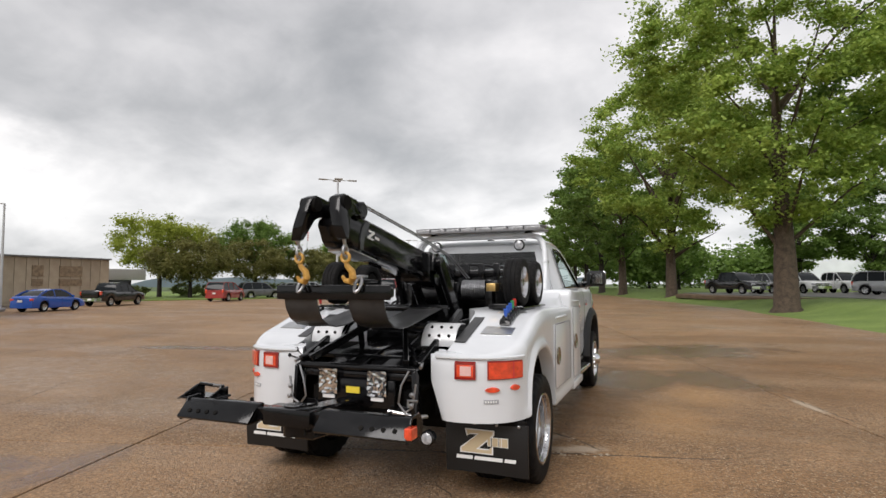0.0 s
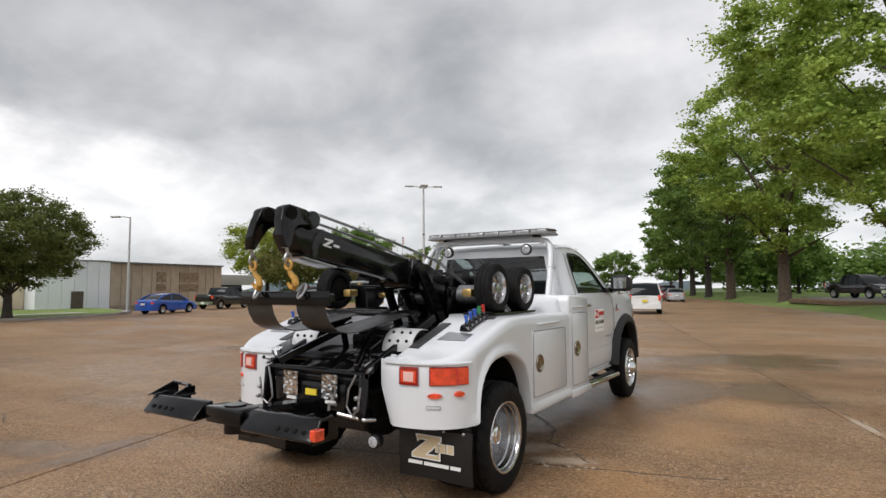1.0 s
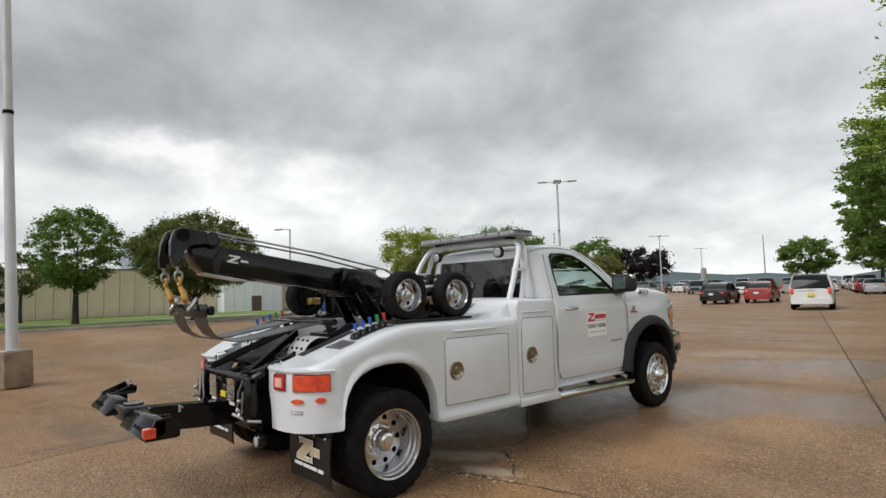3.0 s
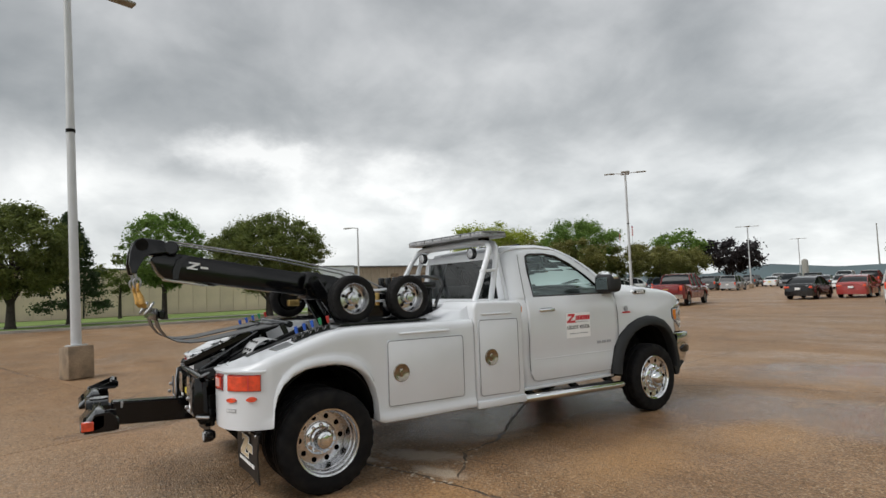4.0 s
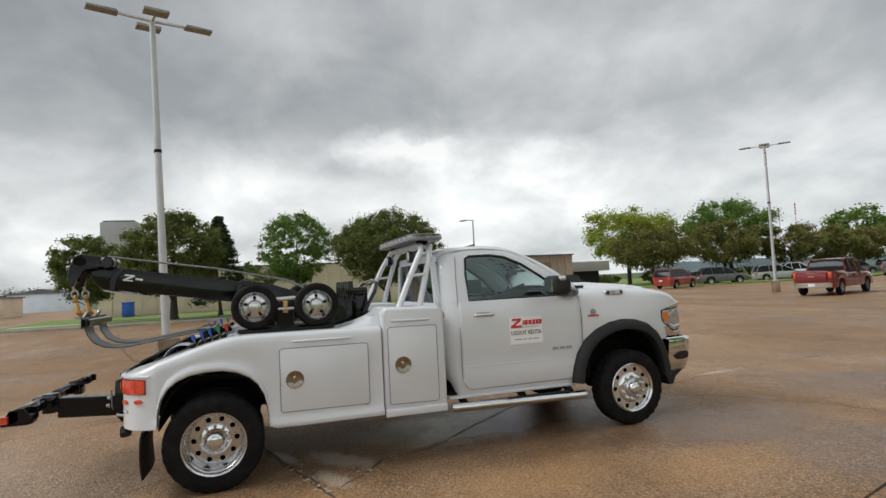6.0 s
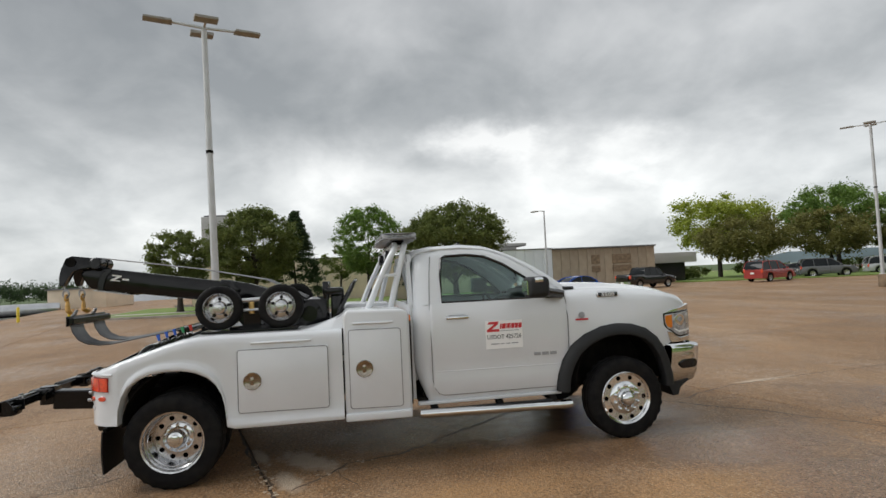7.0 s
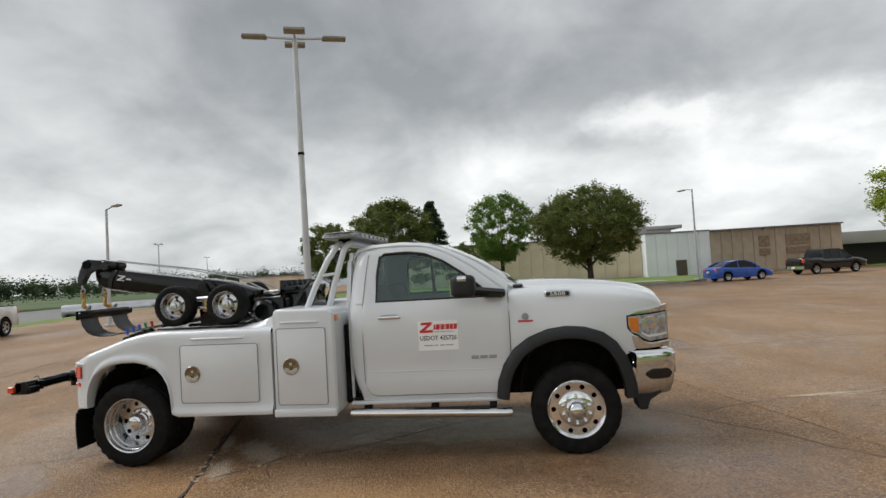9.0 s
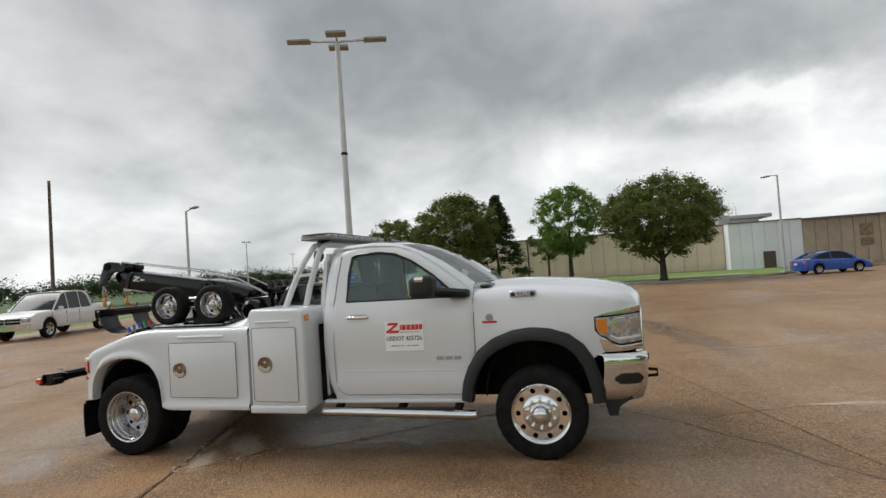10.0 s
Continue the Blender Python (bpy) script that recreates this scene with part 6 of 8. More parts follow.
# tailboard and stowed arms
tail = tagged(new("tailboard"), "black tailboard with bright diamond plates and latches")
tail.parent = truck
b = B()
box(b, -0.31, 0.33, -0.86, -0.80, 0.60, 0.80, 0.015)
box(b, -0.46, 0.48, -0.80, -0.72, 0.47, 0.62, 0.015)
box(b, -0.44, 0.46, -0.84, -0.76, 0.80, 0.85, 0.012)
tube(b, [(-0.48, -0.82, 0.875), (0.50, -0.82, 0.875)], 0.028, 12)
part("board", b, BLACKP, tail)
for s in (1, -1):
    b = B()
    prism(b, [(-0.90, 0.60), (-0.88, 0.88), (-0.80, 0.90), (-0.76, 0.50), (-0.84, 0.50)], "x", s * 0.47, s * 0.50, 0.01)
    part("side_cheek", b, BLACKP, tail)
    b = B()
    rnd = random.Random(5)
    rows = [[(s * 0.20 - 0.075 + 0.0125 * j, -0.882 - 0.007 * rnd.random(), 0.69 + 0.0135 * k) for j in range(13)] for k in range(14)]
    sheet(b, rows, 0.004)
    part("bright_plate", b, ALU, tail, "crinkled bright metal plate", 20)
    b = B()
    box(b, s * 0.20 - 0.05, s * 0.20 + 0.05, -0.875, -0.868, 0.655, 0.68, 0.0)
    part("warning_label", b, WHITEP, tail, smooth=0)
    b = B()
    tube(b, [(s * 0.45, -0.88, 0.88), (s * 0.40, -0.90, 0.78), (s * 0.38, -0.90, 0.66), (s * 0.43, -0.90, 0.60), (s * 0.49, -0.91, 0.64), (s * 0.515, -0.91, 0.80)], 0.008, 6)
    part("safety_chain", b, STEEL, tail)
    b = B()
    beam(b, (s * 0.47, 0.10, 1.24), (s * 0.49, -0.80, 0.90), 0.045, 0.065)
    part("stowed_arm", b, BLACKP, tail)
    b = B()
    beam(b, (s * 0.12, -0.26, 1.19), (s * 0.40, -0.82, 0.92), 0.04, 0.055)
    part("stowed_arm", b, BLACKP, tail)
    b = B()
    beam(b, (s * 0.40, -0.12, 1.28), (s * 0.44, 0.02, 0.95), 0.045, 0.05)
    part("arm_stay", b, BLACKP, tail)
    for k in range(3 if s < 0 else 0):
        b = B()
        tip_ = (-0.60, -0.625 - 0.09 * k, 1.005 - 0.035 * k)
        tube(b, [(-0.505, -0.70 - 0.03 * k, 0.90), tip_], 0.006, 6)
        lathe(b, [(0.002, -0.016), (0.015, 0), (0.012, 0.012), (0.002, 0.018)], tip_, "z", 8)
        part("latch_lever", b, GLOSSB, tail, "short black lever with a round knob")
    b = B()
    prism(b, [(-0.74, 0.86), (-0.40, 0.96), (0.10, 1.00), (0.10, 0.97), (-0.40, 0.93), (-0.74, 0.83)], "x", s * 0.02, s * 0.34, 0.008)
    part("deck_ramp", b, BLACKP, tail)
    b = B()
    tube(b, [(s * 0.36, -0.30, 1.16), (s * 0.30, -0.55, 1.02), (s * 0.42, -0.70, 0.95), (s * 0.48, -0.84, 0.93)], 0.014, 8)
    part("hydraulic_hose", b, GLOSSB, tail)
    b = B()
    tube(b, [(s * 0.46, -0.62, 0.98), (s * 0.52, -0.84, 0.90)], 0.012, 8)
    part("hinge_rod", b, STEEL, tail)
    for k in range(2):
        b = B()
        lathe(b, [(0.016, 0), (0.016, 0.02), (0.009, 0.028)], (s * 0.495, -0.93 + 0.01 * k, 0.66 + 0.07 * k), "y", 10, -1)
        part("bolt", b, STEEL, tail)
    b = B()
    prism(b, [(-0.52, top_z(-0.52) + 0.003), (-0.05, top_z(-0.05) + 0.003), (-0.05, top_z(-0.05) + 0.010), (-0.52, top_z(-0.52) + 0.010)], "x", s * 0.65, s * 0.735, 0.0)
    part("rubber_mat", b, SHEET, tail, "black rubber strip along the deck edge")
    # perforated bright guard
    b = B()
    rows = []
    for k in range(9):
        a = math.pi * 0.62 * k / 8
        rows.append([(s * x, -0.47 + 0.17 * (1 - math.cos(a)), 1.01 + 0.165 * math.sin(a)) for x in (0.36, 0.44, 0.54, 0.635)])
    sheet(b, rows, 0.006)
    gd = part("guard_plate", b, PALEZINC, tail, "curved bright guard with drilled holes")
    # black pegs stand in for the dark of the drilled holes
    for k in (2, 4):
        for x in (0.42, 0.50, 0.58):
            a = math.pi * 0.62 * k / 8
            b = B()
            p = Vector((s * x, -0.47 + 0.17 * (1 - math.cos(a)), 1.01 + 0.165 * math.sin(a)))
            n_ = Vector((0, -math.cos(a), math.sin(a)))
            tube(b, [p - n_ * 0.004, p + n_ * 0.0085], 0.012, 10)
            part("hole", b, BLACKF, gd)
    b = B()
    tube(b, [(s * 0.54, -0.78, 0.56), (s * 0.52, -0.86, 0.57), (s * 0.30, -0.90, 0.60)], 0.014, 8)
    part("grab_bar", b, DULLALU, tail)
    b = B()
    lathe(b, [(0.03, -0.06), (0.05, -0.03), (0.052, 0.02), (0.045, 0.03)], (s * 0.56, -0.80, 0.42), "y", 18, -1)
    lm = part("work_lamp", b, GLOSSB, tail)
    b = B()
    lathe(b, [(0.045, 0.026), (0.03, 0.036), (0.0005, 0.04)], (s * 0.56, -0.80, 0.42), "y", 18, -1, False)
    part("lamp_glass", b, CLEARL, lm)
b = B()
box(b, -0.055, 0.055, -0.872, -0.862, 0.70, 0.745, 0.0)
part("yellow_label", b, YELLOWP, tail, smooth=0)
b = B()
box(b, -0.08, 0.04, -0.872, -0.862, 0.515, 0.535, 0.0)
part("yellow_label", b, YELLOWP, tail, smooth=0)

# wheel lift
lift_ = tagged(new("wheel_lift"), "black wheel lift with crossbar and grid arms")
lift_.parent = truck
b = B()
beam(b, (0.0, -0.70, 0.565), (0.0, -1.46, 0.615), 0.15, 0.19, 0.012)
part("stinger", b, BLACKP, lift_)
b = B()
beam(b, (0.0, -1.1, 0.595), (0.0, -1.54, 0.64), 0.12, 0.11, 0.01)
lathe(b, [(0.07, -0.09), (0.07, 0.09)], (0.0, -1.54, 0.66), "z", 18)
part("stinger_inner", b, BLACKP, lift_)
b = B()
beam(b, (-0.78, -1.56, 0.69), (0.78, -1.56, 0.68), 0.08, 0.085, 0.01)
box(b, -0.17, 0.17, -1.64, -1.48, 0.635, 0.74, 0.012)
part("crossbar", b, BLACKP, lift_)
for s in (1, -1):
    b = B()
    x0, x1 = (0.22, 0.81) if s > 0 else (-0.81, -0.24)
    prism(b, [(-1.53, 0.745), (-1.59, 0.745), (-1.685, 0.645), (-1.67, 0.63), (-1.57, 0.635), (-1.53, 0.66)], "x", x0, x1, 0.008)
    part("lift_pad", b, BLACKP, lift_, "sloped black pad with a row of holes")
    # black pegs give the pad's holes their dark look; nothing is cut
    for k in range(4):
        b = B()
        p = Vector((s * (0.52 + 0.07 * k), -1.652, 0.682))
        n_ = Vector((0, -0.72, 0.69))
        tube(b, [p - n_ * 0.01, p + n_ * 0.004], 0.014, 10)
        part("hole", b, BLACKF, lift_)
    b = B()
    box(b, s * 0.66, s * 0.80, -1.52, -1.44, 0.62, 0.70, 0.01)
    prism(b, [(-1.66, 0.62), (-1.60, 0.75), (-1.50, 0.76), (-1.45, 0.70), (-1.46, 0.62)], "x", s * 0.795, s * 0.81, 0.003, 1)
    box(b, s * 0.60, s * 0.615, -1.60, -1.45, 0.64, 0.74, 0.003, 1)
    part("arm_receiver", b, BLACKP, lift_)
    b = B()
    tube(b, [(s * 0.70, -1.42, 0.76), (s * 0.70, -1.42, 0.80), (s * 0.76, -1.42, 0.80)], 0.008, 6)
    part("pin", b, STEEL, lift_)
    if s > 0:
        b = B()
        box(b, 0.795, 0.842, -1.675, -1.60, 0.645, 0.708, 0.005, 1)
        part("marker_lamp", b, REDL, lift_, "orange-red marker on the bar end")
b = B()
box(b, -0.90, -0.64, -1.56, -1.38, 0.725, 0.74, 0.004, 1)
prism(b, [(-1.60, 0.73), (-1.42, 0.80), (-1.36, 0.80), (-1.36, 0.73)], "x", -0.905, -0.89, 0.002, 1)
prism(b, [(-1.56, 0.73), (-1.42, 0.785), (-1.36, 0.785), (-1.36, 0.73)], "x", -0.70, -0.685, 0.002, 1)
beam(b, (-0.90, -1.40, 0.80), (-0.69, -1.40, 0.79), 0.03, 0.02)
part("stowed_pad", b, BLACKP, lift_)
# ---- lamp posts ----


def area_lamp(at, height, turn, group="area lamps"):
    """A tall square-headed parking lamp with four flat heads on a concrete block."""
    p = thing("parking_lamp", "tall grey parking lamp with four flat heads on a concrete block", "street lamp", at, turn, group)
    bm = B()
    box(bm, -0.245, 0.245, -0.245, 0.245, 0, 0.64, 0.03, 2)
    part("concrete_base", bm, CONC, p, "stained square concrete block")
    bm = B()
    box(bm, -0.16, 0.16, -0.16, 0.16, 0.64, 0.67, 0.008, 1)
    tube(bm, [(0, 0, 0.64), (0, 0, height * 0.45), (0, 0, height - 0.2)], [0.10, 0.085, 0.07], 12)
    part("pole", bm, GALV, p)
    bm = B()
    tube(bm, [(0, 0, 5.02), (0, 0, 5.09)], 0.092, 12)
    part("pole_band", bm, BLACKF, p)
    for k in range(4):
        m = Matrix.Rotation(math.pi / 2 * k, 4, "Z")
        reach = 0.80 if k % 2 == 0 else 0.34
        bm = B()
        beam(bm, (0.05, 0, height - 0.20), (reach, 0, height - 0.17), 0.06, 0.055)
        bmesh.ops.transform(bm, matrix=m, verts=bm.verts[:])
        arm = part("lamp_arm", bm, GALV, p)
        bm = B()
        if k % 2 == 0:
            prism(bm, [(0.76, height - 0.205), (1.45, height - 0.20), (1.43, height - 0.142), (0.80, height - 0.135)], "y", -0.13, 0.13, 0.015)
        else:
            prism(bm, [(0.30, height - 0.22), (0.58, height - 0.21), (0.57, height - 0.13), (0.32, height - 0.12)], "y", -0.29, 0.29, 0.015)
        bmesh.ops.transform(bm, matrix=m, verts=bm.verts[:])
        part("lamp_head", bm, HEADM, arm, "flat grey-brown lamp head")
    return p


def street_lamp(at, height, turn):
    p = thing("street_lamp", "slim grey street lamp with one flat arm", "street lamp", at, turn, "street lamps")
    bm = B()
    box(bm, -0.2, 0.2, -0.2, 0.2, 0, 0.12, 0.02)
    tube(bm, [(0, 0, 0.1), (0, 0, height)], [0.085, 0.055], 10)
    part("pole", bm, GALV, p)
    bm = B()
    tube(bm, [(0, 0, height - 0.05), (0.5, 0, height + 0.03), (0.9, 0, height + 0.05)], 0.03, 8)
    box(bm, 0.8, 1.45, -0.13, 0.13, height, height + 0.09, 0.02)
    part("lamp_head", bm, HEADM, p)
    return p


main = area_lamp((-8.46, -1.64, 0), 8.5, 110)
copy_thing(main, pose(-20.9, 31.75, 0, 0, 0, 40) @ Matrix.Diagonal((1, 1, 1.13, 1)))
copy_thing(main, pose(-35.2, 74.4, 0, 0, 0, 40))
copy_thing(main, pose(-46.0, 112.0, 0, 0, 0, 40))
copy_thing(main, pose(-72.6, -48.3, -1.8, 0, 0, 10) @ Matrix.Diagonal((1, 1, 1.2, 1)))
copy_thing(main, pose(-120.6, -67.7, -1.8, 0, 0, 10) @ Matrix.Diagonal((1, 1, 1.2, 1)))
# the near lamp leans a little
main.matrix_basis = Matrix.Translation((-8.46, -1.64, 0)) @ Matrix.Rotation(radians(-3.2), 4, "Y") @ Matrix.Rotation(radians(1.7), 4, "X") @ Matrix.Rotation(radians(110), 4, "Z") @ Matrix.Diagonal((1, 1, 1.042, 1))
street = street_lamp((-34.15, 16.6, 0.12), 6.28, 200)
copy_thing(street, pose(-19.0, -15.6, 0, 0, 0, 60) @ Matrix.Diagonal((1, 1, 0.91, 1)))
copy_thing(street, pose(-60.0, 84.0, 0, 0, 0, 190))
copy_thing(street, pose(-55.0, 62.0, 0, 0, 0, 190))

# ---- buildings ----
PANELM = mat("beige_ribbed_wall", (0.70, 0.585, 0.445), 0.8, var=0.2, scale=0.5, bump=0.1, bscale=20, fine=0.08, objvar=0.05)
BROWNM = mat("brown_stained_wall", (0.50, 0.42, 0.32), 0.85, var=0.45, scale=0.35, dark=(0.27, 0.21, 0.15), bump=0.1, bscale=14, fine=0.1, objvar=0.07)
SHEDM = mat("white_metal_wall", (0.84, 0.87, 0.92), 0.6, var=0.1, scale=0.6, bump=0.04, objvar=0.03)
ROOFM = mat("grey_roof_felt", (0.2, 0.2, 0.2), 0.9, var=0.3, scale=0.4)
DOORM = mat("brown_steel_door", (0.10, 0.075, 0.06), 0.6, var=0.2)
CONCW = mat("pale_concrete_wall", (0.46, 0.45, 0.43), 0.85, var=0.2, scale=0.2, fine=0.08)
WINM = mat("dark_window", (0.02, 0.022, 0.025), 0.1, var=0.2)


def wall_panels(parent, x, y0, y1, z0, z1, width, material, proud=0.05, name="wall_panel"):
    n = max(1, round((y1 - y0) / width))
    w = (y1 - y0) / n
    bm = B()
    box(bm, x - 0.06, x, 0.0, w - 0.05, z0, z1, 0.012, 1)
    me = None
    for k in range(n):
        if me is None:
            ob = part(name, bm, material, parent)
            me = ob.data
        else:
            ob = new(name, me)
            ob.parent = parent
        ob.location = (0, y0 + k * w, 0)


hall = thing("long_hall", "long low building with beige ribbed walls", "building")
bm = B()
box(bm, -90, -47.26, -12, 15.9, 0, 3.92)
part("wall", bm, PANELM, hall)
bm = B()
box(bm, -90, -47.1, -12.1, 15.85, 3.92, 4.02)
part("roof", bm, ROOFM, hall)
wall_panels(hall, -47.2, -12, 15.9, 0.15, 3.9, 1.1, PANELM)
bm = B()
tube(bm, [(-47.1, -1.0, 0.1), (-47.1, -1.0, 3.85)], 0.06, 8)
part("downpipe", bm, WINM, hall)
shed = thing("white_annex", "white metal-clad annex with a brown door", "building")
bm = B()
box(bm, -62, -45.56, 15.9, 21.4, 0, 3.95)
part("wall", bm, SHEDM, shed)
wall_panels(shed, -45.5, 15.9, 21.4, 0.05, 3.93, 0.9, SHEDM)
bm = B()
box(bm, -62, -45.4, 15.86, 21.38, 3.95, 4.03)
part("roof", bm, ROOFM, shed)
bm = B()
box(bm, -45.5, -45.42, 18.4, 19.3, 0.05, 1.5, 0.01, 1)
part("door", bm, DOORM, shed)
bm = B()
box(bm, -58, -54, 17.0, 20.5, 4.0, 4.75, 0.05)
box(bm, -58.2, -53.8, 16.4, 21.6, 4.75, 5.1, 0.05)
box(bm, -52, -50.5, 16.2, 17.2, 4.0, 5.0, 0.05)
tube(bm, [(-56, 19, 5.1), (-56, 19, 6.0)], 0.03, 6)
part("roof_unit", bm, CONCW, shed, "pale roof ventilator")
brown = thing("brown_hall", "low brown building with stained wall panels", "building")
bm = B()
box(bm, -80, -45.56, 21.4, 32.2, -0.2, 3.85)
part("wall", bm, BROWNM, brown)
wall_panels(brown, -45.5, 21.4, 32.2, 0.2, 3.84, 0.9, BROWNM)
bm = B()
box(bm, -80, -45.35, 21.4, 32.3, 3.85, 3.98)
part("roof", bm, ROOFM, brown)
for y0, y1 in ((25.4, 26.3), (27.6, 29.6)):
    for z0, z1 in ((1.5, 2.1), (2.3, 3.2)):
        bm = B()
        box(bm, -45.5, -45.44, y0, y1, z0, z1, 0.01, 1)
        part("blind_window", bm, CONC, brown)
lobby = thing("recessed_lobby", "recessed entrance with a pale canopy and dark glazing", "building")
bm = B()
box(bm, -75, -51, 32.35, 39, -0.2, 2.1)
part("glazing", bm, WINM, lobby)
bm = B()
box(bm, -76, -49.5, 32.35, 39.5, 2.1, 3.2, 0.03)
part("canopy", bm, CONCW, lobby)
tower = thing("far_tower_block", "pale windowless block far behind the trees", "building")
bm = B()
box(bm, -140, -130, -30.5, -23.5, -1.5, 18, 0.1)
part("wall", bm, CONCW, tower)
bm = B()
box(bm, -139.5, -130.5, -30, -24, 18, 18.4)
part("roof", bm, ROOFM, tower)
tower2 = thing("far_tower_block", "pale windowless block far behind the trees", "building")
bm = B()
box(bm, -140, -130, 27.5, 33.4, -1.5, 13.8, 0.1)
part("wall", bm, mat("blue_grey_cladding", (0.30, 0.36, 0.40), 0.6, var=0.15, scale=0.3), tower2)
gable = thing("white_gable_house", "small white gabled house beyond the parking lot", "house")
bm = B()
prism(bm, [(20, 0.5), (30, 0.5), (30, 4.6), (25, 7.6), (20, 4.6)], "y", 96, 108)
part("wall", bm, SHEDM, gable)
for s in (1, -1):
    bm = B()
    prism(bm, [(25, 7.6), (25 + s * 5.5, 4.3), (25 + s * 5.5, 4.5), (25, 7.85)], "y", 95.5, 108.5)
    part("roof", bm, CONCW, gable)


# ---- trees ----
def leaf_crown(clumps, size, per, seed, droop=0.0):
    """Many small leaf sprays gathered in uneven clumps."""
    rnd = np.random.RandomState(seed)
    c = np.repeat(np.array([k[0] for k in clumps]), per, 0)
    r = np.repeat(np.array([k[1] for k in clumps]), per, 0)
    n = len(c)
    d = rnd.normal(size=(n, 3))
    d /= np.linalg.norm(d, axis=1, keepdims=True)
    rad = np.minimum(np.abs(rnd.normal(0, 0.62, (n, 1))), rnd.uniform(0.9, 1.25, (n, 1)))
    p = c + d * rad * r
    a = rnd.normal(size=(n, 3))
    a[:, 2] *= 0.45
    a[:, 2] -= droop
    a /= np.linalg.norm(a, axis=1, keepdims=True)
    w = np.cross(a, rnd.normal(size=(n, 3)))
    w /= np.linalg.norm(w, axis=1, keepdims=True)
    s = size * rnd.uniform(0.6, 1.35, (n, 1))
    q = np.stack([p - a * s * 0.6, p + w * s * 0.38, p + a * s * 0.8, p - w * s * 0.38], 1).reshape(-1, 3)
    me = bpy.data.meshes.new("crown")
    me.vertices.add(n * 4)
    me.vertices.foreach_set("co", q.ravel())
    me.loops.add(n * 4)
    me.loops.foreach_set("vertex_index", np.arange(n * 4))
    me.polygons.add(n)
    me.polygons.foreach_set("loop_start", np.arange(n) * 4)
    me.update(calc_edges=True)
    return me


def tree(at, height, spread, trunk_r, leaf, bark, seed, label, clear=0.25, clumps=60, per=140, size=0.3, lean=(0, 0), name="tree", shape="round", group="", fork=False, clump_r=0.2):
    rnd = random.Random(seed)
    t = thing(name, label, "tree", at, 0, group)
    top = height * (0.75 if shape != "cone" else 0.97)
    fork_z = height * clear
    bm = B()
    pts = [(0, 0, -0.1), (0, 0, 0.25), (lean[0] * 0.2, lean[1] * 0.2, fork_z), (lean[0] * 0.6 + rnd.uniform(-0.2, 0.2), lean[1] * 0.6 + rnd.uniform(-0.2, 0.2), (fork_z + top) / 2), (lean[0], lean[1], top)]
    tube(bm, pts, [trunk_r * 1.4, trunk_r * 1.0, trunk_r * 0.78, trunk_r * 0.3, trunk_r * 0.05], 10)
    k = 12 if shape != "cone" else 0
    balls = []
    for j in range(clumps):
        for _ in range(30):
            x, y, z = rnd.uniform(-1, 1), rnd.uniform(-1, 1), rnd.uniform(-1, 1)
            q = x * x + y * y + z * z
            if (0.36 if j % 4 else 0.1) < q < 1:
                break
        if shape == "cone":
            f = rnd.random() ** 0.8
            zz = height * (0.12 + 0.86 * f)
            rr = spread * (1 - f) * rnd.uniform(0.55, 1.0) + 0.1
            a = rnd.uniform(0, 6.283)
            cpt = (rr * math.cos(a) + lean[0] * f, rr * math.sin(a) + lean[1] * f, zz - 0.1 * rr)
            rad = (0.16 * spread * (1.3 - f) + 0.1) * np.array([1.2, 1.2, 0.55])
        else:
            zc = fork_z * 0.95 + (height - fork_z) * 0.5
            hz = (height - fork_z * 0.85) * 0.5
            squash = 1.0 if z > 0 else 0.92
            if shape == "tall":
                w_ = spread * (0.60 + 0.40 * math.cos(z * 1.45))
            else:
                w_ = spread
            edge = 1 - clump_r
            cpt = (x * w_ * edge * squash + lean[0] * 0.7, y * w_ * edge * squash + lean[1] * 0.7, zc + z * hz * edge)
            f = rnd.uniform(0.6, 1.25) * clump_r
            rad = np.array([spread * f, spread * f, max(spread, hz) * f * (0.45 if shape == "tall" and spread > 5 else 0.72)])
        balls.append((cpt, rad))
    for j in range(k):
        a = 6.283 * j / k + rnd.uniform(-0.3, 0.3)
        z0 = fork_z * rnd.uniform(0.82, 1.2) + (height - fork_z) * 0.35 * (j % 3) / 2
        ln = spread * (rnd.uniform(0.3, 0.5) if fork else rnd.uniform(0.45, 0.7))
        zz = z0 + (height - z0) * rnd.uniform(0.12, 0.6)
        mid_ = (ln * 0.5 * math.cos(a) + rnd.uniform(-0.3, 0.3), ln * 0.5 * math.sin(a) + rnd.uniform(-0.3, 0.3), z0 + (zz - z0) * 0.6)
        tube(bm, [(lean[0] * 0.3, lean[1] * 0.3, z0), mid_, (ln * math.cos(a), ln * math.sin(a), zz)], [trunk_r * (0.5 if fork else 0.2), trunk_r * (0.15 if fork else 0.09), trunk_r * 0.03], 6, cap=False)
    part("trunk", bm, bark, t)
    me = leaf_crown([(np.array(c), r) for c, r in balls], size, per, seed, 0.15)
    me.materials.append(leaf)
    cr = new("crown", me)
    cr.parent = t
    return t


